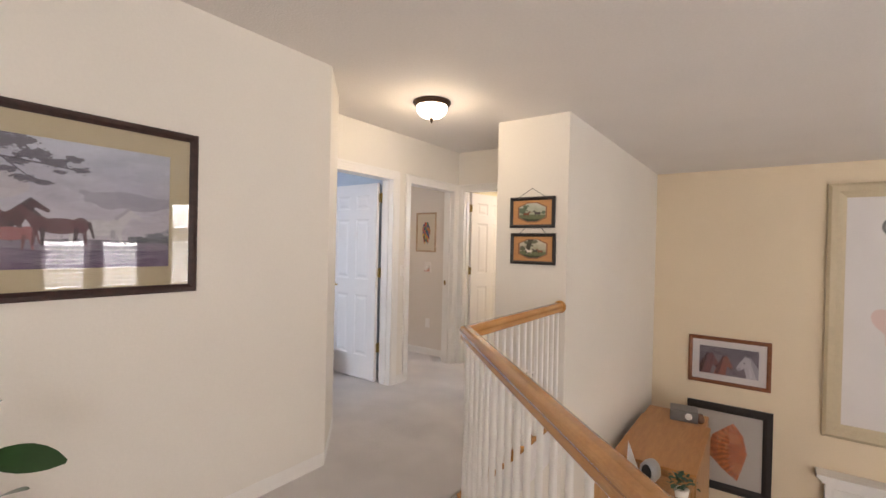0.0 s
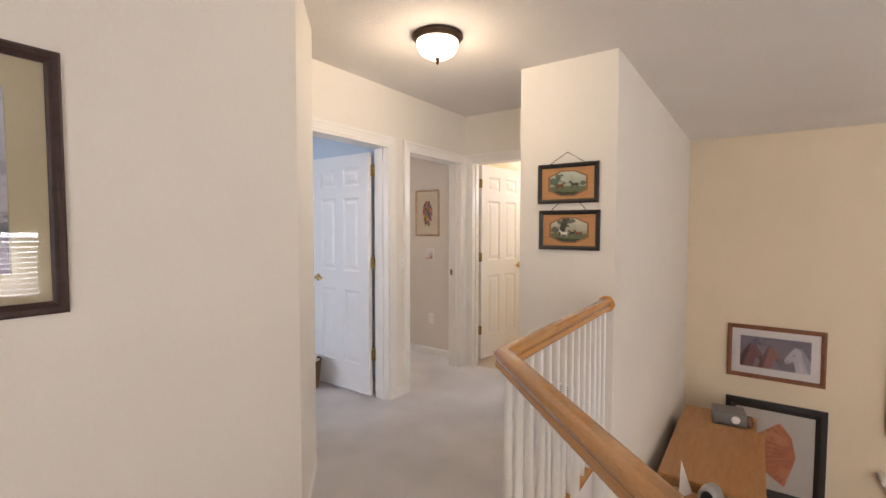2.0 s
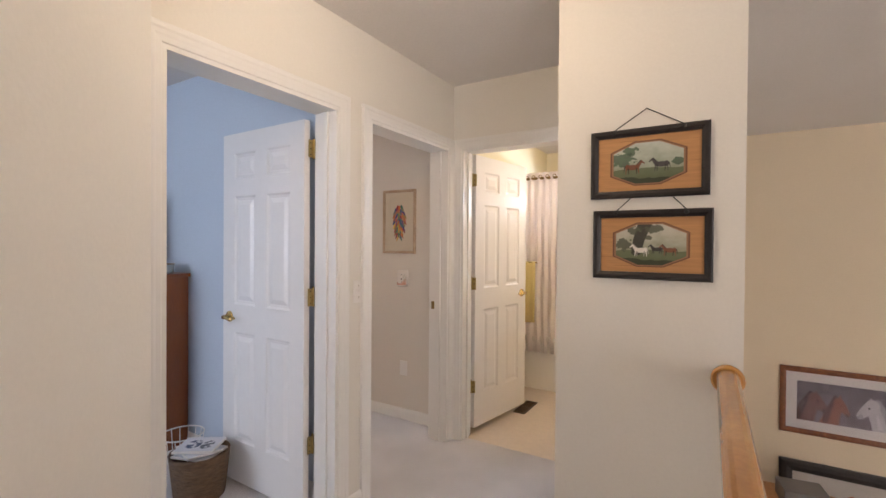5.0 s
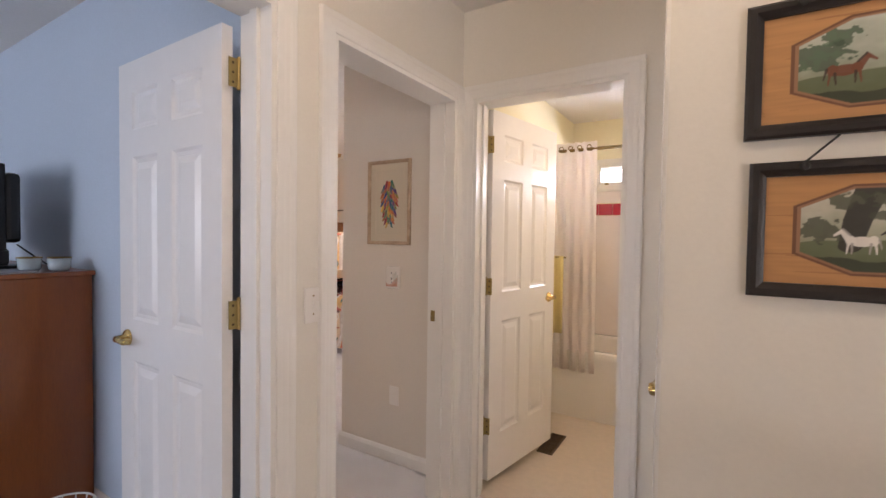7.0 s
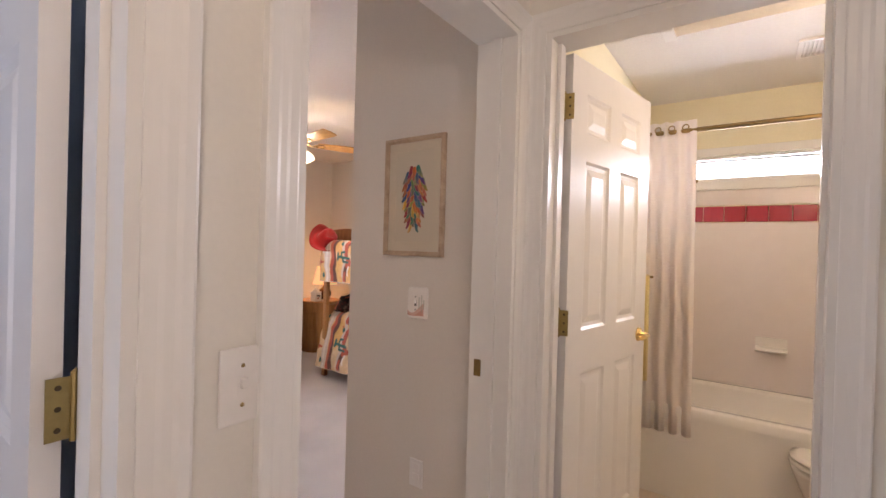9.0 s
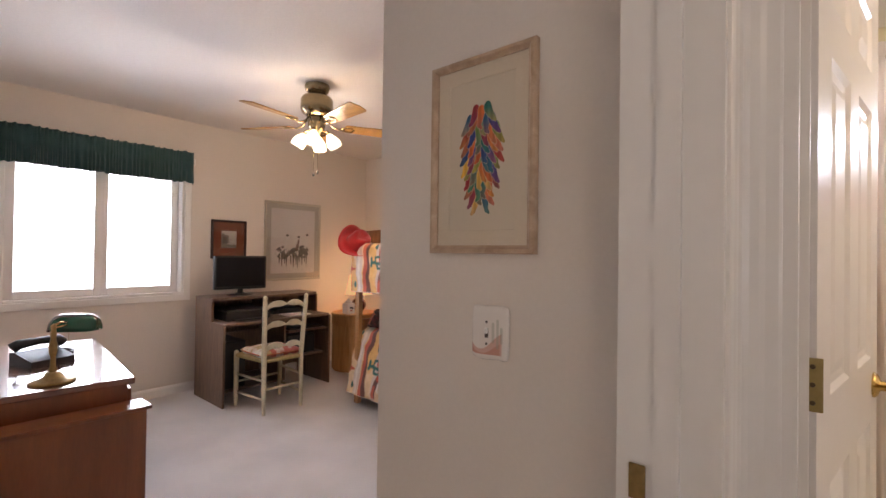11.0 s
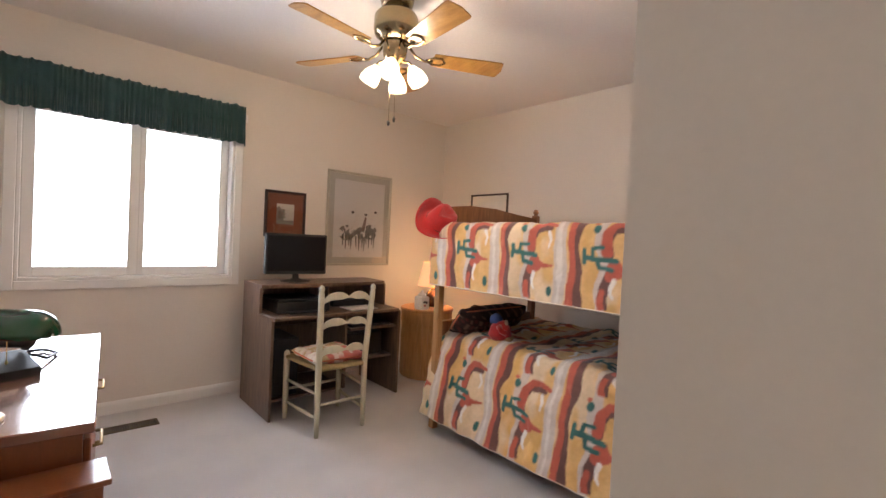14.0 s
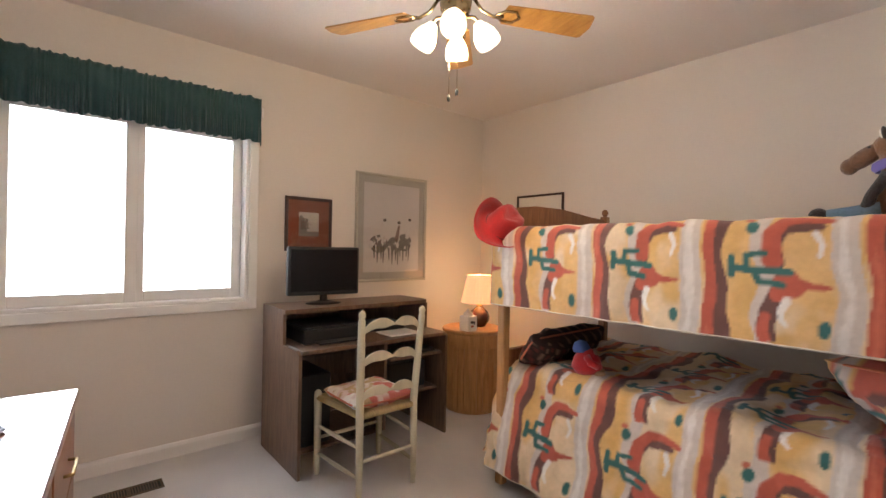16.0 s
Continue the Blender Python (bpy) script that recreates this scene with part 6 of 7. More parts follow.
part("lid", lathe([(0.0, 0.12), (0.038, 0.12), (0.036, 0.14), (0.012, 0.15), (0.014, 0.165), (0.0, 0.172)], 18), M_WHITEP, jar, "white knobbed lid", True)


def jar_print(u, v):
    c = np.ones(u.shape + (3,)) * np.array((0.72, 0.70, 0.68))
    dab(c, oval(u, v, 0.4, 0.62, 0.22, 0.12), (0.03, 0.03, 0.05))
    dab(c, oval(u, v, 0.7, 0.55, 0.12, 0.16), (0.03, 0.03, 0.05))
    dab(c, oval(u, v, 0.45, 0.28, 0.2, 0.10), (0.35, 0.08, 0.06))
    return c


canvas("printed_label", 0.08, 0.09, 24, 24, jar_print, M_PRINT, pose(0.0508, -0.04, 0.015, 0, 0, 90), jar, "printed label")

# ---- pictures in the bedroom ----
def art_sepia(u, v):
    c = ground(u, v, (0.42, 0.38, 0.32), (0.62, 0.58, 0.50))
    dab(c, (v < 0.75 - 0.9 * u + 0.25 * np.sin(u * 9)) | (v < 0.2), (0.14, 0.12, 0.10), 0.8)
    leafy(c, u, v, [(0.3, 0.5, 0.25, 0.25)], (0.10, 0.09, 0.07), 6)
    return c


def art_riders(u, v):
    c = np.ones(u.shape + (3,)) * np.array((0.62, 0.58, 0.57))
    c += (0.02 * wobble(u, v, 2.5))[..., None]
    for x, y, s in ((0.26, 0.20, 0.16), (0.52, 0.18, 0.11), (0.72, 0.22, 0.14)):
        dab(c, oval(u, v, x, y + 0.12, s, 0.10) & (wobble(u, v, 14) > -0.35), (0.05, 0.045, 0.05), 0.85)
        for dx in (-0.08, -0.02, 0.05, 0.09):
            dab(c, stroke(u, v, [(x + dx, y + 0.08), (x + dx * 0.9, y - 0.06 + 0.03 * math.sin(dx * 50))], 0.018, 0.008), (0.06, 0.05, 0.05), 0.85)
        dab(c, stroke(u, v, [(x + 0.06, y + 0.2), (x + 0.10, y + 0.34)], 0.035, 0.02), (0.62, 0.60, 0.60) if x != 0.52 else (0.15, 0.08, 0.07), 0.9)
        dab(c, oval(u, v, x + 0.10, y + 0.39, 0.03, 0.018), (0.05, 0.03, 0.03), 0.95)
    return c


def art_sketch(u, v):
    c = np.ones(u.shape + (3,)) * np.array((0.66, 0.62, 0.56))
    dab(c, (v < 0.4) & (v > 0.1) & (wobble(u, v, 5) > -0.1), (0.25, 0.20, 0.16), 0.6)
    return c


M_SILVERF = grain("champagne_frame", (0.50, 0.46, 0.38), 0.35, 0.6, scale=40, vary=0.06)
picture("sepia_print", "dark brown framed sepia print in a wide rust-brown mat", pose(-6.948, 5.335, 1.225, 0, 0, 90), 0.345, 0.380, 0.022, 0.02, M_BROWNW, (0.22, 0.065, 0.03), (0.078, 0.085), art_sepia, 50, 60, "dark frame")
picture("riders_print", "champagne-framed print of riders on pale grey", pose(-6.948, 5.875, 0.99, 0, 0, 90), 0.685, 0.855, 0.022, 0.02, M_SILVERF, (0.42, 0.39, 0.35), 0.055, art_riders, 160, 200, "thin champagne frame")
picture("sketch_print", "thin dark framed sketch in a pale mat behind the bunk", pose(-6.50, 7.248, 1.33), 0.48, 0.405, 0.018, 0.018, M_BROWNW, (0.68, 0.63, 0.56), 0.06, art_sketch, 60, 50, "thin dark frame", glazed=False)


PEP = [(0.46, 0.10, 0.030), (0.02, 0.14, 0.11), (0.03, 0.045, 0.20), (0.72, 0.40, 0.05), (0.14, 0.24, 0.05), (0.62, 0.14, 0.03), (0.30, 0.02, 0.03), (0.02, 0.09, 0.18)]


def art_peppers(u, v):
    c = np.ones(u.shape + (3,)) * np.array((0.58, 0.505, 0.39))
    r = random.Random(11)
    u, v = 0.5 + (u - 0.5) / 1.2, 0.56 + (v - 0.53) * 1.14
    rows = [(0.86, 3), (0.79, 5), (0.72, 6), (0.65, 6), (0.58, 6), (0.51, 6), (0.44, 5), (0.38, 5), (0.32, 4), (0.26, 3), (0.21, 2)]
    rows = rows[::-1]
    for j, (y, n) in enumerate(rows):
        half = 0.055 + 0.036 * n
        for k in range(n):
            f = (k + 0.5) / n * 2 - 1
            x = 0.5 + f * half * 0.75 + r.uniform(-0.015, 0.015)
            y0 = y + r.uniform(-0.012, 0.012)
            ln = r.uniform(0.10, 0.13)
            sx = f * 0.07 + r.uniform(-0.03, 0.03)
            pts = [(x, y0), (x + sx * 0.5, y0 - ln * 0.45), (x + sx, y0 - ln * 0.8), (x + sx + math.copysign(0.03, f), y0 - ln)]
            col = np.array(PEP[r.randrange(len(PEP))])
            tip = np.array(PEP[r.randrange(len(PEP))])
            m = stroke(u, v, pts, 0.046, 0.013)
            o = stroke(u, v, pts, 0.051, 0.018)
            dab(c, o & ~m, (0.60, 0.52, 0.36), 0.45)
            t = np.clip((y0 - v) / ln, 0, 1)[..., None]
            mix = col * (1 - t) + (0.65 * col + 0.35 * tip) * t
            c[m] = (mix * (1 + 0.18 * np.sin((u - x) * 90))[..., None])[m]
    return c


M_PALEW = wood("pale_limed_wood", (0.40, 0.27, 0.17), (0.55, 0.40, 0.27), 0.45, (6, 6, 6), 4, 0.1)
picture("pepper_print", "pale wood framed print of a string of colourful chilli peppers", pose(-3.288, 4.428, 1.308), 0.319, 0.503, 0.021, 0.022, M_PALEW, (0.60, 0.52, 0.40), 0.040, art_peppers, 230, 360, "pale limed wood frame", False)

sw = thing("painted_switch_plate", "white ceramic switch plate with a faded desert painting", "light switch")


def plate_bulge(x, z):
    u, v = x / 0.108 * 2 - 1, z / 0.135 * 2 - 1
    return -0.0005 - 0.0095 * np.clip((1 - np.abs(u) ** 6) * (1 - np.abs(v) ** 6), 0, 1) ** 0.35


def plate_paint(u, v):
    c = np.ones(u.shape + (3,)) * np.array((0.80, 0.74, 0.68))
    dab(c, (v < 0.36 - 0.16 * np.sin(u * 4.5 + 0.4)) & (v > 0.10) & (u < 0.85), (0.60, 0.30, 0.22), 0.75)
    dab(c, (v < 0.24 - 0.12 * np.sin(u * 4.5 + 0.2)) & (v > 0.10) & (u < 0.8), (0.52, 0.22, 0.15), 0.6)
    for x, a, b in ((0.74, 0.25, 0.72), (0.62, 0.35, 0.66), (0.84, 0.35, 0.58)):
        dab(c, stroke(u, v, [(x, a), (x, b)], 0.035), (0.36, 0.36, 0.28), 0.5)
    for y in (0.30, 0.70):
        dab(c, oval(u, v, 0.44, y, 0.032, 0.026), (0.03, 0.02, 0.02), 1)
    dab(c, (np.abs(u - 0.44) < 0.05) & (np.abs(v - 0.5) < 0.09), (0.10, 0.08, 0.07), 1)
    return c


canvas("plate", 0.108, 0.135, 60, 74, plate_paint, printed("glazed_plate", 0.2, coat=0.5), pose(0, 0, 0), sw, bulge=plate_bulge)
for v in sw.children[0].data.vertices:
    a, b = v.co.x / 0.108 * 2 - 1, v.co.z / 0.135 * 2 - 1
    v.co.x, v.co.z = (a * (1 - 0.07 * b ** 8) + 1) * 0.054, (b * (1 - 0.06 * a ** 8) + 0.02 * math.sin(a * 3) + 1) * 0.0675
part("plate_body", boxes((0.006, 0.102, -0.0015, 0.0, 0.006, 0.128, 0.001)), M_WHITEP, sw)
part("toggle", boxes((0.043, 0.052, -0.017, -0.006, 0.066, 0.080, 0.002)), M_WHITEP, sw, "small white toggle")
sw.matrix_world = pose(-3.150, 4.4285, 1.045)
ol = thing("wall_outlet", "white duplex outlet low on the bedroom wall", "outlet", (-3.115, 4.4285, 0.345))
part("plate", boxes((0, 0.07, -0.005, 0, 0, 0.115, 0.002)), M_WHITEP, ol)
for z in (0.028, 0.070):
    part("socket", boxes((0.018, 0.052, -0.0065, -0.005, z, z + 0.028, 0.001)), M_WHITEP, ol, "white socket face")


def register(name, label, at, w, d, rz, slots):
    root = thing(name, label, "vent", at, rz)
    part("frame", boxes((0, w, 0, 0.012, 0, 0.006), (0, w, d - 0.012, d, 0, 0.006), (0, 0.012, 0.012, d - 0.012, 0, 0.006), (w - 0.012, w, 0.012, d - 0.012, 0, 0.006), (w / 2 - 0.006, w / 2 + 0.006, 0.012, d - 0.012, 0, 0.006)), grain("brown_register", (0.13, 0.085, 0.05), 0.5, 0.4), root)
    # Flat dark sheet on the floor stands for the shade down the slots
    part("well", boxes((0.012, w - 0.012, 0.012, d - 0.012, -0.0, 0.0015)), M_DARK, root, "dark sheet for the shaded slots")
    for k in range(slots):
        x = 0.016 + (w - 0.032) * k / slots
        part("louvre", boxes((x, x + 0.004, 0.012, d - 0.012, 0.001, 0.005)), grain_reg, root)
    return root


grain_reg = grain("brown_louvre", (0.15, 0.10, 0.06), 0.5, 0.4)
register("floor_register", "brown slotted floor register below the bedroom window", (-6.59, 4.31, 0.0), 0.29, 0.10, 90, 22)
register("floor_register", "dark slotted floor register beside the bathroom door", (-2.30, 5.03, 0.0), 0.31, 0.10, 90, 22)

# ---- valance ----
val = thing("window_valance", "dark green gathered cloth valance over the bedroom window", "valance", (-6.945, 3.78, 1.995))
n, W = 760, 1.385
rows = []
bm = bmesh.new()
prof = [(0.012, 0.0), (0.010, 0.02), (0.016, 0.045), (0.055, 0.10), (0.075, 0.14), (0.080, 0.16), (0.098, 0.21), (0.092, 0.235), (0.102, 0.25)]
lev = [(-0.078, 1.1), (-0.03, 1.0), (0.02, 0.85), (0.058, 0.5), (0.072, 0.15), (0.095, 0.30), (0.125, 0.35), (0.155, 0.30), (0.168, 0.12), (0.182, 0.6), (0.200, 0.9)]
for k in range(n + 1):
    y = W * k / n
    ret = min(y, W - y)
    out = 0.095 * min(1, (ret / 0.03)) if ret < 0.03 else 0.095
    ph = y * 225 + 2.6 * math.sin(y * 17) + 1.8 * math.sin(y * 41)
    row = []
    for z, amp in lev:
        row.append(bm.verts.new((out + amp * 0.0105 * math.sin(ph) + 0.004 * math.sin(y * 30 + z * 40), y, z + (0.0045 * math.sin(ph * 0.5 + 1) + 0.004 * math.sin(y * 29 + 2 * math.sin(y * 11))) * amp)))
    rows.append(row)
for a, b in zip(rows, rows[1:]):
    for i in range(len(lev) - 1):
        bm.faces.new((a[i], b[i], b[i + 1], a[i + 1]))
vo = part("cloth", bm, M_GREENC, val, "", True)
vo.modifiers.new("thick", "SOLIDIFY").thickness = 0.002
part("rod", boxes((0.0, 0.070, 0.004, W - 0.004, 0.090, 0.150)), M_WHITEP, val, "flat white curtain rod")

# ---- cherry desk with banker's lamp ----
cd = thing("cherry_desk", "cherry-red desk with a glossy top and drawers, by the bedroom door", "desk", (-5.983, 3.47, 0), -5.0)
part("top", boxes((0, 1.17, 0, 0.765, 0.722, 0.75, 0.003)), grain("glossy_cherry_top", (0.24, 0.10, 0.06), 0.16, scale=8, vary=0.06, bump=0.0, coat=1.0, stretch=(12, 1, 1)), cd, "glossy desk top")
part("carcase", boxes((0.01, 1.16, 0.01, 0.74, 0.0, 0.722, 0.002)), M_CHERRY, cd)
for k in range(3):
    for x in (0.02, 0.60):
        d_ = part("drawer_front", boxes((x, x + 0.545, 0.74, 0.757, 0.05 + k * 0.22, 0.26 + k * 0.22, 0.003)), M_CHERRY, cd)
        hb = tube([(x + 0.21, 0.757, 0.155 + k * 0.22), (x + 0.215, 0.778, 0.155 + k * 0.22), (x + 0.33, 0.778, 0.155 + k * 0.22), (x + 0.335, 0.757, 0.155 + k * 0.22)], 0.005, 8)
        part("pull", hb, M_DBRASS, d_, "brass drawer pull", True)
lc = thing("low_cabinet", "low cherry-red cabinet end beside the desk", "cabinet", (-4.745, 3.44, 0))
part("body", boxes((0, 0.12, 0, 0.70, 0.0, 0.64, 0.002)), M_CHERRY, lc)
part("top", boxes((-0.0, 0.135, -0.005, 0.715, 0.64, 0.655, 0.002)), M_CHERRY, lc)

bl = thing("bankers_lamp", "banker's lamp with a dark green glass shade and brass stem", "lamp", (-4.90, 3.878, 0.75), -130)
bl.scale = (0.86, 0.86, 0.86)
part("base", lathe([(0.0, 0.0), (0.088, 0.0), (0.090, 0.008), (0.078, 0.014), (0.055, 0.020), (0.035, 0.034), (0.028, 0.05), (0.0, 0.052)], 32), M_DBRASS, bl, "round dull brass foot", True)
part("stem", lathe([(0.012, 0.05), (0.020, 0.06), (0.012, 0.075), (0.010, 0.12), (0.017, 0.15), (0.017, 0.18), (0.010, 0.21), (0.014, 0.235), (0.010, 0.25), (0.012, 0.275), (0.0, 0.285)], 16), M_DBRASS, bl, "turned dull brass stem", True)
part("arm", tube([(0, 0, 0.272), (0.0, -0.05, 0.282), (0.0, -0.10, 0.275)], 0.005, 8), M_BRASS, bl, "brass arm", True)
part("arm", tube([(0, 0, 0.262), (0.0, -0.10, 0.262), (0.0, -0.20, 0.258)], 0.004, 8), M_BRASS, bl, "brass arm", True)
bm = bmesh.new()
rows = []
for i in range(17):
    x = -0.115 + 0.23 * i / 16
    e = max(0.02, 1 - abs(x / 0.115) ** 5) ** 0.5
    rows.append([bm.verts.new((x, -0.165 + 0.075 * e * math.cos(a), 0.225 + 0.085 * e * math.sin(a))) for a in np.linspace(0.0, math.pi, 13)])
for a, b in zip(rows, rows[1:]):
    for i in range(12):
        bm.faces.new((a[i], a[i + 1], b[i + 1], b[i]))
so_ = part("shade", bm, grain("green_glass", (0.005, 0.075, 0.035), 0.08, scale=6, vary=0.1, bump=0, coat=0.4), bl, "glossy dark green glass shade", True)
so_.modifiers.new("thick", "SOLIDIFY").thickness = 0.004
part("pull_chain", tube([(0.03, -0.165, 0.24), (0.03, -0.165, 0.14)], 0.0012, 5), M_BRASS, bl, "thin pull chain")
part("chain_bead", lathe([(0.0, -0.008), (0.005, 0.0), (0.0, 0.01)], 8, None, pose(0.03, -0.165, 0.135)), M_DBRASS, bl, "small bead")
ph = thing("telephone", "black desk telephone with its handset on the desk", "telephone", (-5.42, 3.88, 0.75), 20)
part("base", extrude_poly([(0, 0), (0.17, 0), (0.17, 0.03), (0.03, 0.065), (0, 0.06)], -0.09, 0.09, axis="y"), M_BLACK, ph)
part("handset", tube([(0.04, -0.10, 0.085), (0.05, -0.08, 0.10), (0.06, 0.0, 0.108), (0.05, 0.08, 0.10), (0.04, 0.10, 0.085)], [0.026, 0.024, 0.016, 0.024, 0.026], 12), M_BLACK, ph, "black handset", True)
part("cord", tube([(0.05, 0.10, 0.05), (0.0, 0.17, 0.012), (-0.08, 0.23, 0.008), (-0.16, 0.22, 0.008), (-0.18, 0.17, 0.008), (-0.10, 0.14, 0.008)], 0.006, 8), M_BLACK, ph, "black cord", True)

# ---- ceiling fan ----
fan = thing("ceiling_fan", "brass ceiling fan with five oak blades and four lit shades", "ceiling fan", (-5.23, 5.345, 0))
M_NICKEL = grain("antique_brass", (0.34, 0.27, 0.16), 0.22, 1.0, scale=20, vary=0.1, bump=0.0)
part("canopy", lathe([(0.0, 2.5), (0.085, 2.5), (0.088, 2.485), (0.080, 2.455), (0.062, 2.44), (0.0, 2.438)], 36), M_NICKEL, fan, "brass canopy", True)
part("motor_housing", lathe([(0.05, 2.445), (0.055, 2.43), (0.098, 2.415), (0.112, 2.395), (0.114, 2.33), (0.106, 2.30), (0.085, 2.285), (0.07, 2.27), (0.0, 2.268)], 40), M_NICKEL, fan, "brass motor housing", True)
part("switch_housing", lathe([(0.0, 2.27), (0.062, 2.27), (0.066, 2.255), (0.060, 2.20), (0.048, 2.175), (0.030, 2.16), (0.024, 2.135), (0.010, 2.12), (0.0, 2.115)], 32), M_NICKEL, fan, "brass switch housing", True)
M_BLADE = wood("oak_fan_blade", (0.34, 0.16, 0.035), (0.52, 0.28, 0.075), 0.3, (2, 12, 12), 3, 0.4)
for k in range(5):
    ang = 63.5 + 72 * k
    mk = pose(0, 0, 0, 0, 0, ang)
    bm = extrude_poly([(0.205, -0.050), (0.565, -0.066), (0.577, -0.06), (0.590, 0.0), (0.577, 0.06), (0.565, 0.066), (0.205, 0.050), (0.195, 0.0)], -0.003, 0.003)
    tilt = mk @ pose(0, 0, 2.212, -12, 0, 0)
    for v in bm.verts:
        v.co = tilt @ v.co
    bl_ = part("blade", bm, M_BLADE, fan, "varnished oak blade")
    bm = bmesh.new()
    tube([mk @ Vector(p) for p in ((0.07, 0, 2.262), (0.11, 0, 2.215), (0.16, 0, 2.196), (0.20, 0, 2.204))], 0.007, 8, bm)
    for s in (-1, 1):
        tube([tilt @ Vector(p) for p in ((0.165, 0, -0.010), (0.20, s * 0.028, -0.008), (0.245, s * 0.030, -0.007), (0.268, 0, -0.007))], 0.0055, 8, bm)
    part("blade_iron", bm, M_NICKEL, fan, "scrolled brass blade iron", True)
M_TULIP = lit("tulip_glass_lit", (1.0, 0.82, 0.56), 4)
for k in range(4):
    ang = 45 + 90 * k
    mk = pose(0, 0, 0, 0, 0, ang)
    part("light_arm", tube([mk @ Vector(p) for p in ((0.03, 0, 2.175), (0.075, 0, 2.17), (0.095, 0, 2.145))], 0.007, 8), M_NICKEL, fan, "brass light arm", True)
    g = part("shade", lathe([(0.018, 0.0), (0.023, -0.012), (0.034, -0.028), (0.045, -0.052), (0.049, -0.078), (0.046, -0.098), (0.042, -0.093), (0.0, -0.088)], 24, None, mk @ pose(0.088, 0, 2.146, 0, -30, 0)), M_TULIP, fan, "glowing tulip glass shade", True)
    g.visible_shadow = False
for (x, y), z1 in (((-0.107, 0.012), 1.859), ((0.028, 0.014), 1.87)):
    part("pull_chain", tube([(x * 0.35, y * 0.35, 2.15), (x * 0.35, y * 0.35, z1 + 0.02)], 0.0014, 5), M_NICKEL, fan, "thin pull chain")
    part("chain_fob", lathe([(0.0, 0.02), (0.004, 0.018), (0.008, 0.006), (0.006, -0.006), (0.0, -0.010)], 10, None, pose(x * 0.35, y * 0.35, z1)), M_DARK, fan, "small dark fob", True)
bulb("bulb_fan", (-5.23, 5.345, 2.03), 27, (1.0, 0.79, 0.53), 0.09)

# ---- bathroom ----
# Smooth surround with a course of red tiles
tw = boxes((-2.598, -1.06, 6.412, 6.4195, 0.50, 1.560, 0.002), (-2.598, -1.06, 6.412, 6.4195, 1.674, 1.775, 0.002))
tiles = finish("tub_surround", tw, M_TILEW, kind="structure")
M_TR = M_TILER
red = None
for k in range(13):
    if red is None:
        red = finish("red_tile", boxes((0, 0.1155, -0.0085, 0, 0, 0.10, 0.0015)), M_TR, tiles, "glossy dark red wall tile")
        red.location = (-2.597, 6.4195, 1.566)
    else:
        o = red.copy()
        scene.collection.objects.link(o)
        o.location = (-2.597 + k * 0.1185, 6.4195, 1.566)
tub = thing("bathtub", "white built-in bathtub with a rounded rim", "bathtub", (-2.597, 5.70, 0))
part("apron", boxes((0, 1.535, 0.006, 0.035, 0.0, 0.49, 0.004), segments=2), M_PORC, tub)
bm = bmesh.new()
L_, W_ = 1.535, 0.705


def rr(x0, x1, y0, y1, r, z, n=5):
    pts = []
    for cx, cy, s in ((x1 - r, y1 - r, 0), (x0 + r, y1 - r, 90), (x0 + r, y0 + r, 180), (x1 - r, y0 + r, 270)):
        for k in range(n + 1):
            a = radians(s + 90 * k / n)
            pts.append((cx + r * math.cos(a), cy + r * math.sin(a), z))
    return pts


levels = [rr(0, L_, 0.0, W_, 0.02, 0.46), rr(0, L_, 0.0, W_, 0.02, 0.505), rr(0.01, L_ - 0.01, 0.01, W_ - 0.01, 0.02, 0.515), rr(0.075, L_ - 0.075, 0.07, W_ - 0.06, 0.12, 0.515), rr(0.09, L_ - 0.09, 0.085, W_ - 0.075, 0.12, 0.495), rr(0.16, L_ - 0.14, 0.14, W_ - 0.12, 0.14, 0.10)]
rings = [[bm.verts.new(p) for p in lv_] for lv_ in levels]
for a, b in zip(rings, rings[1:]):
    for k in range(len(a)):
        bm.faces.new((a[k], a[(k + 1) % len(a)], b[(k + 1) % len(b)], b[k]))
bm.faces.new(rings[-1])
part("basin", bm, M_PORC, tub, "", True, recalc=True)
sd = thing("soap_dish", "white ceramic soap dish fixed to the tiled wall", "soap dish", (-1.935, 6.412, 0.755))
part("tray", extrude_poly([(0, 0.0), (0, 0.085), (-0.012, 0.085), (-0.018, 0.03), (-0.055, 0.022), (-0.058, 0.010), (-0.045, 0.0)], 0, 0.16, axis="x"), M_PORC, sd)

rod = thing("curtain_rod", "thin brushed metal shower curtain rod", "curtain rod", (-2.6, 5.70, 2.02))
part("bar", tube([(0.002, 0, 0), (1.543, 0, 0)], 0.0125, 14), M_DBRASS, rod, "", True)
for x, rz in ((0.002, 90), (1.543, -90)):
    part("flange", lathe([(0.0, 0.0), (0.03, 0.0), (0.028, 0.012), (0.014, 0.016)], 20, None, pose(x, 0, 0, 0, rz, 0)), M_DBRASS, rod, "round wall flange", True)
cur = thing("shower_curtain", "pale pleated shower curtain with grommets, drawn to one side", "shower curtain", (-2.56, 5.66, 0))
n, W = 150, 0.34
rows = []
bm = bmesh.new()
uv = []
for k in range(n + 1):
    t = k / n
    row = []
    for j in range(15):
        z = 0.36 + (2.075 - 0.36) * j / 14
        amp = 0.015 * (1 - 0.25 * j / 14)
        ph_ = t * 2 * math.pi * 5.0
        row.append(bm.verts.new((t * W * (1.0 + 0.04 * (1 - j / 14)), 0.035 + amp * math.sin(ph_ + 0.3 * math.sin(j * 0.4)) + 0.006 * math.sin(t * 40 + j), z)))
    rows.append(row)
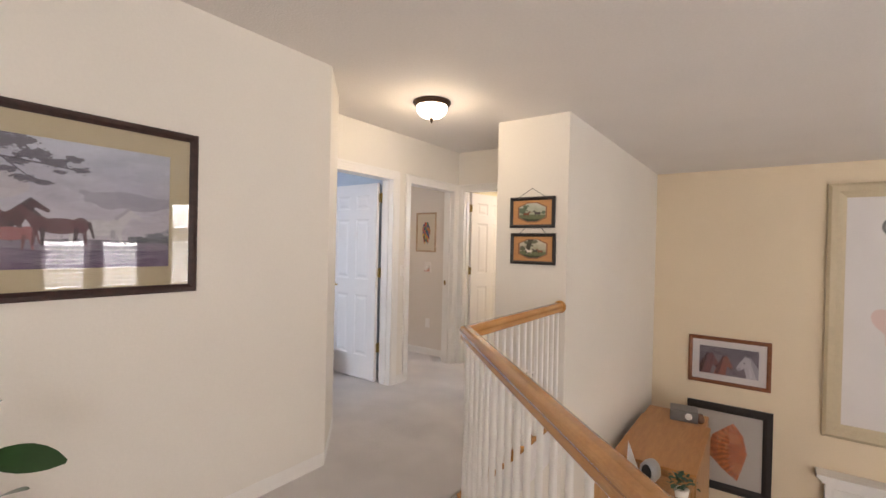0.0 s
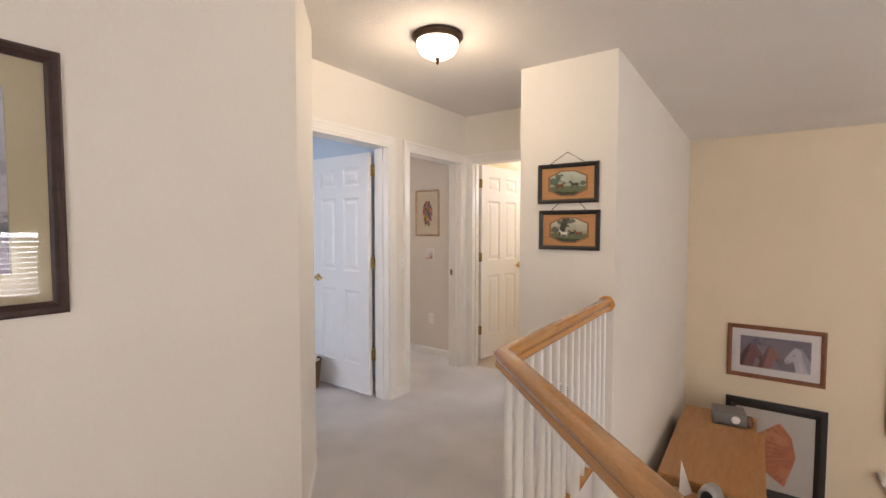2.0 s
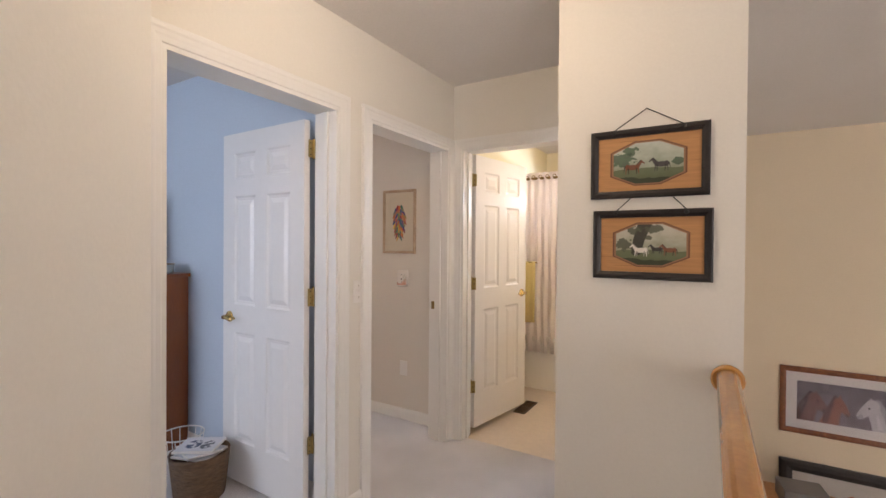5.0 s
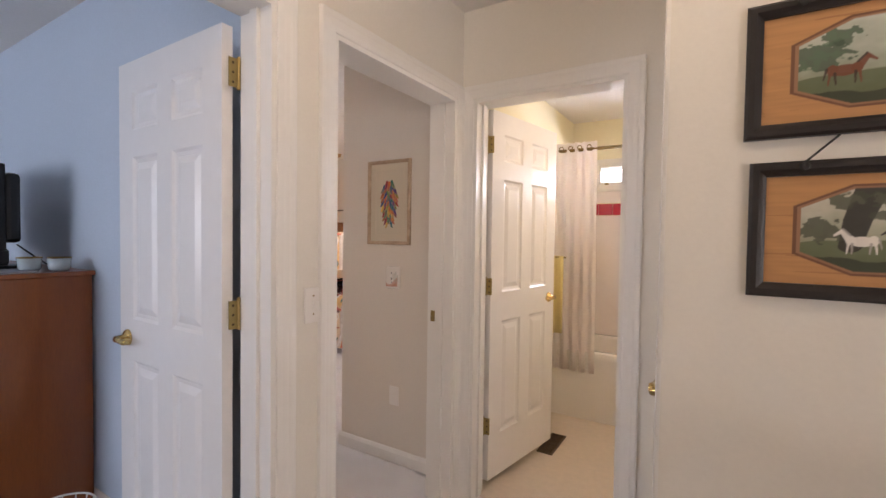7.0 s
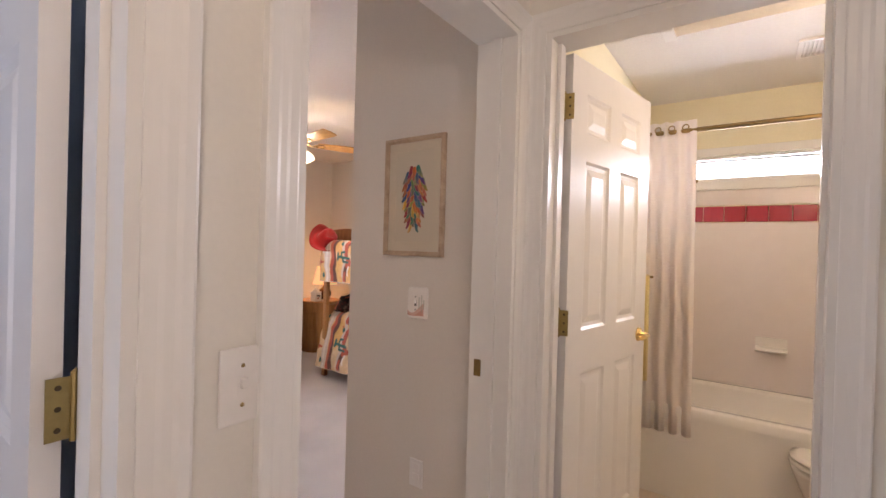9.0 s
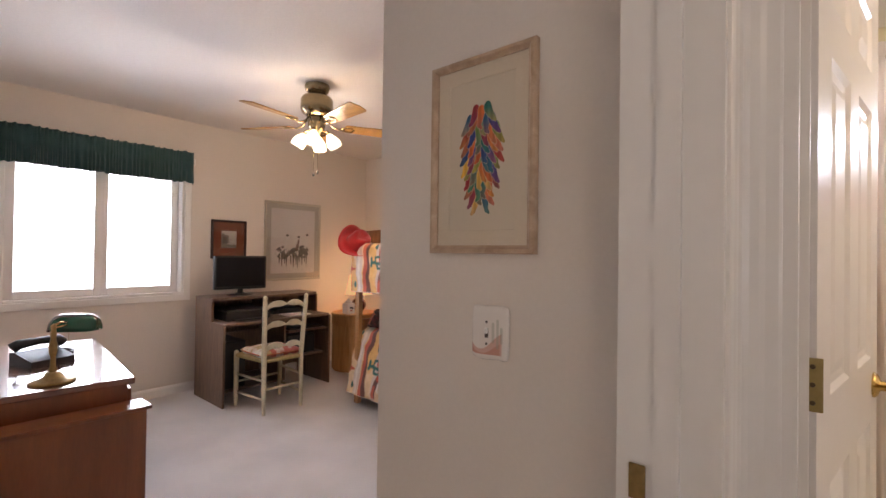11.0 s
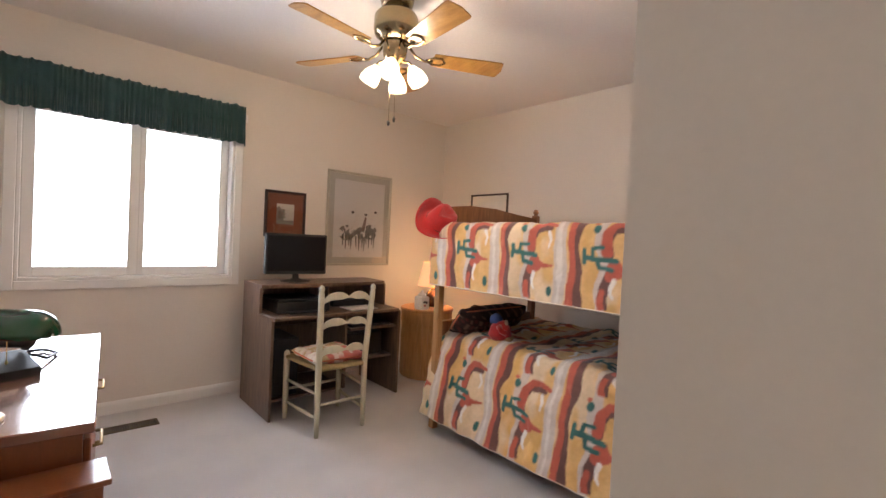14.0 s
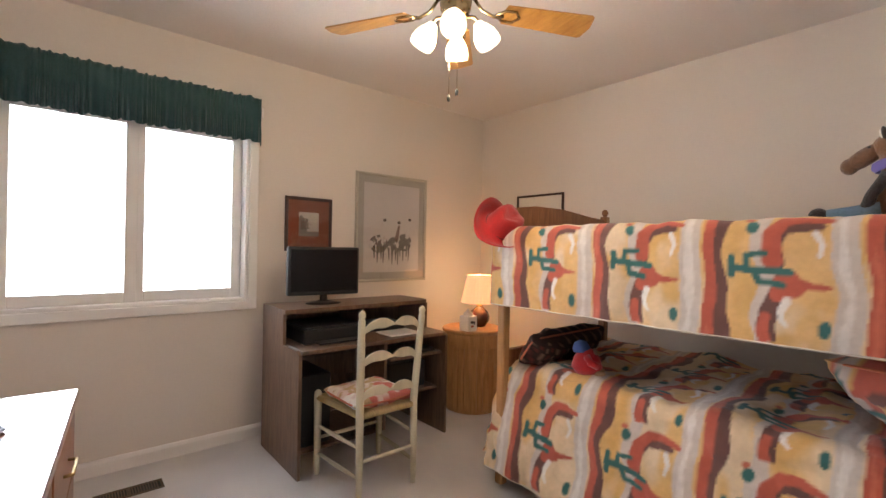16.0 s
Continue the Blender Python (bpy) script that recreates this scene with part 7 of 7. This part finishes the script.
for a, b in zip(rows, rows[1:]):
    for i in range(14):
        bm.faces.new((a[i], b[i], b[i + 1], a[i + 1]))
cl = part("cloth", bm, M_CURT, cur, "", True)
cl.modifiers.new("thick", "SOLIDIFY").thickness = 0.0015
for k in range(5):
    t = (k + 0.25) / 5
    bm = lathe([(0.012, -0.002), (0.018, -0.002), (0.018, 0.002), (0.012, 0.002)], 18, None, pose(t * W, 0.035 + 0.026 - 0.058, 2.03, 90, 0, 0))
    part("grommet", bm, M_DBRASS, cur, "dull metal grommet", True)
wc = thing("toilet", "white toilet with its lid down", "toilet", (-1.53, 5.63, 0), 90)


def ellipse(rx, ry, z, cy=0.0, n=28, squash=0.0):
    return [(rx * math.cos(2 * math.pi * k / n), cy + ry * math.sin(2 * math.pi * k / n), z) for k in range(n)]


def loft(levels, bm=None, cap=True):
    bm = bm or bmesh.new()
    rings = [[bm.verts.new(p) for p in lv_] for lv_ in levels]
    for a, b in zip(rings, rings[1:]):
        for k in range(len(a)):
            bm.faces.new((a[k], a[(k + 1) % len(a)], b[(k + 1) % len(b)], b[k]))
    if cap:
        bm.faces.new(rings[0][::-1])
        bm.faces.new(rings[-1])
    return bm


part("bowl", loft([ellipse(0.11, 0.20, 0.0, -0.05), ellipse(0.10, 0.19, 0.10, -0.05), ellipse(0.13, 0.20, 0.22, 0.0), ellipse(0.18, 0.235, 0.36, 0.02), ellipse(0.185, 0.24, 0.385, 0.02)]), M_PORC, wc, "", True)
part("seat", loft([ellipse(0.185, 0.24, 0.39, 0.02), ellipse(0.19, 0.245, 0.395, 0.02), ellipse(0.19, 0.245, 0.405, 0.02), ellipse(0.183, 0.238, 0.41, 0.02)]), M_PORC, wc, "white seat", True)
part("lid", loft([ellipse(0.183, 0.238, 0.414, 0.02), ellipse(0.189, 0.244, 0.419, 0.02), ellipse(0.187, 0.242, 0.430, 0.02), ellipse(0.16, 0.21, 0.438, 0.02)]), M_PORC, wc, "white closed lid", True)
part("tank", boxes((-0.22, 0.22, -0.46, -0.26, 0.38, 0.74, 0.02), segments=3), M_PORC, wc)
part("tank_lid", boxes((-0.23, 0.23, -0.47, -0.25, 0.742, 0.775, 0.01), segments=2), M_PORC, wc)
tr = thing("hanging_towel", "yellow towel on a short brass arm behind the bathroom door", "towel", (-2.585, 5.55, 0.62), -72)
tr.scale = (1, 0.60, 1)
part("rail", tube([(-0.02, -0.03, 0.60), (0.03, -0.01, 0.60), (0.062, 0.02, 0.60), (0.062, 0.31, 0.60)], 0.007, 8), M_DBRASS, tr, "towel rail", True)
bm = bmesh.new()
rows = []
for k in range(13):
    y = 0.02 + 0.26 * k / 12
    w_ = 0.006 * math.sin(k * 1.3)
    rows.append([bm.verts.new((x + w_, y, z)) for x, z in ((0.082, 0.05), (0.080, 0.3), (0.074, 0.595), (0.06, 0.612), (0.046, 0.595), (0.040, 0.3))])
for a, b in zip(rows, rows[1:]):
    for i in range(5):
        bm.faces.new((a[i], b[i], b[i + 1], a[i + 1]))
to = part("cloth", bm, grain("yellow_terry", (0.80, 0.64, 0.26), 0.95, scale=200, vary=0.12, bump=0.6, sheen=0.4), tr, "soft yellow towel", True)
to.modifiers.new("thick", "SOLIDIFY").thickness = 0.006
bv = thing("ceiling_vent", "small white louvred ceiling vent in the bathroom", "vent", (-1.80, 5.70, 2.40))
part("frame", boxes((0, 0.24, 0, 0.02, -0.012, 0), (0, 0.24, 0.22, 0.24, -0.012, 0), (0, 0.02, 0.02, 0.22, -0.012, 0), (0.22, 0.24, 0.02, 0.22, -0.012, 0)), M_WHITEP, bv)
for k in range(12):
    part("louvre", boxes((0.026 + k * 0.0163, 0.034 + k * 0.0163, 0.02, 0.22, -0.010, -0.001)), M_WHITEP, bv)
cx = thing("shampoo_bottle", "small dark bottle on the tiled window ledge", "bottle", (-2.30, 6.43, 1.832))
part("body", lathe([(0.0, 0.0), (0.02, 0.0), (0.022, 0.02), (0.010, 0.028), (0.0, 0.03)], 14), M_DBRASS, cx, "", True)

# ---- pale blue room ----
dr = thing("dresser", "tall plain cherry-red dresser with a television on top", "dresser", (-5.24, 2.842, 0))
part("carcase", boxes((0, 1.19, 0.012, 0.43, 0.05, 1.15, 0.003)), M_DRESSER, dr)
part("top", boxes((-0.01, 1.20, 0.0, 0.44, 1.15, 1.172, 0.003)), M_DRESSER, dr)
part("plinth", boxes((0.01, 1.18, 0.03, 0.43, 0.0, 0.05)), M_DRESSER, dr)
for k in range(5):
    d_ = part("drawer_front", boxes((0.02, 1.17, -0.006, 0.012, 0.07 + k * 0.215, 0.275 + k * 0.215, 0.003)), M_PINE, dr, "paler drawer front")
    for x in (0.3, 0.9):
        part("knob", lathe([(0.0, 0.03), (0.014, 0.026), (0.016, 0.018), (0.007, 0.010), (0.008, 0.0)], 14, None, pose(x, -0.006, 0.17 + k * 0.215, 90, 0, 0)), M_DBRASS, d_, "round knob", True)
tvb = thing("television", "black flat television on a stand, seen edge-on, on the dresser", "television", (-4.63, 2.92, 1.172), 10)
part("case", boxes((-0.44, 0.30, 0.0, 0.07, 0.09, 0.51, 0.01), segments=2), M_BLACK, tvb)
part("back_shell", boxes((-0.34, 0.29, 0.07, 0.135, 0.13, 0.47, 0.02), segments=2), M_BLACK, tvb, "bulging black back shell")
part("screen", boxes((-0.42, 0.28, -0.002, -0.0004, 0.13, 0.49)), M_SCREEN, tvb, "dark screen")
part("trim_strip", boxes((-0.42, 0.28, -0.004, -0.0025, 0.105, 0.112)), M_WHITEP, tvb, "thin silver strip")
part("neck", boxes((-0.10, 0.28, 0.02, 0.09, 0.02, 0.10, 0.01)), M_BLACK, tvb)
part("foot", boxes((-0.28, 0.32, -0.07, 0.15, 0.0, 0.022, 0.008), segments=2), M_BLACK, tvb)
part("cable", tube([(0.25, 0.13, 0.12), (0.34, 0.16, 0.06), (0.44, 0.18, 0.012)], 0.004, 6), M_BLACK, tvb, "thin black cable", True)
M_MILKY = grain("pale_pressed_glass", (0.45, 0.52, 0.55), 0.12, scale=30, vary=0.1, bump=0.1, coat=0.5)
for x, y in ((-4.20, 3.08), (-4.13, 3.17)):
    gl = thing("glass_bowl", "small round pale glass bowl with a dark rim on the dresser", "bowl", (x, y, 1.1735), group="glass bowls on the dresser")
    part("body", lathe([(0.0, 0.0), (0.034, 0.0), (0.042, 0.012), (0.046, 0.06), (0.043, 0.06), (0.039, 0.014), (0.0, 0.005)], 24), M_MILKY, gl, "", True)
    part("rim", lathe([(0.042, 0.060), (0.048, 0.060), (0.048, 0.065), (0.042, 0.065)], 24), M_DBRASS, gl, "dark rim", True)
rc = thing("remote_control", "black and silver remote control on the dresser", "remote control", (-4.30, 2.87, 1.181), -30)
part("case", boxes((-0.08, 0.08, -0.022, 0.022, 0.0, 0.018, 0.006), segments=2), M_BLACK, rc)
part("keypad", boxes((-0.06, 0.05, -0.014, 0.014, 0.018, 0.0195)), M_WHITEP, rc, "pale key field")
gadget("magazine", "grey magazine lying on the dresser", "magazine", (-4.40, -4.08, 2.86, 3.08, 1.172, 1.180), grain("grey_paper", (0.30, 0.30, 0.33), 0.5, scale=20, vary=0.3), bevel=0.001)
bk = thing("wicker_basket", "round brown wicker basket full of magazines beside the open door", "basket", (-3.375, 2.965, 0))
bm = lathe([(0.0, 0.004), (0.118, 0.0), (0.125, 0.01), (0.148, 0.235), (0.152, 0.245), (0.146, 0.25), (0.138, 0.235), (0.115, 0.02), (0.0, 0.02)], 36)
for v in bm.verts:
    a = math.atan2(v.co.y, v.co.x)
    k = 1 + 0.012 * math.cos(a * 18)
    v.co.x *= k
    v.co.y *= k
part("body", bm, grain("brown_wicker", (0.17, 0.10, 0.055), 0.8, scale=24, vary=0.4, bump=0.9, bump_scale=40, stretch=(1, 1, 3)), bk, "", True)
def art_cover(u, v):
    c = np.ones(u.shape + (3,)) * np.array((0.68, 0.68, 0.72))
    dab(c, oval(u, v, 0.35, 0.5, 0.2, 0.3) & (wobble(u, v, 8) > -0.2), (0.05, 0.07, 0.14))
    dab(c, oval(u, v, 0.72, 0.45, 0.16, 0.3) & (wobble(u, v, 9, 2) > -0.1), (0.08, 0.09, 0.12))
    return c


for k, (z, tx, rz) in enumerate(((0.225, 6, 20), (0.245, -3, -14), (0.262, 4, 35))):
    mg = thing("magazine", "magazine with a blue and white cover lying on the full basket", "magazine", (-3.375, 2.965, z + 0.014), rz)
    part("pages", boxes((-0.105, 0.105, -0.09, 0.09, -0.008, 0.004, 0.001)), M_WHITEP, mg)
    canvas("cover", 0.20, 0.17, 40, 34, art_cover, M_PRINT, pose(-0.10, -0.085, 0.0052, -90, 0, 0) @ pose(0, 0, 0), mg, "printed cover")
wb = thing("wire_basket", "white wire basket edge beside the open door", "basket", (-3.62, 3.0, 0))
bm = bmesh.new()
for z, r in ((0.27, 0.115), (0.14, 0.10)):
    tube([(r * math.cos(a), r * math.sin(a), z) for a in np.linspace(0, 2 * math.pi, 25)], 0.004, 6, bm)
for k in range(16):
    a = 2 * math.pi * k / 16
    tube([(0.085 * math.cos(a), 0.085 * math.sin(a), 0.0), (0.115 * math.cos(a), 0.115 * math.sin(a), 0.27)], 0.0025, 5, bm)
part("wire", bm, M_WHITEP, wb, "", True)
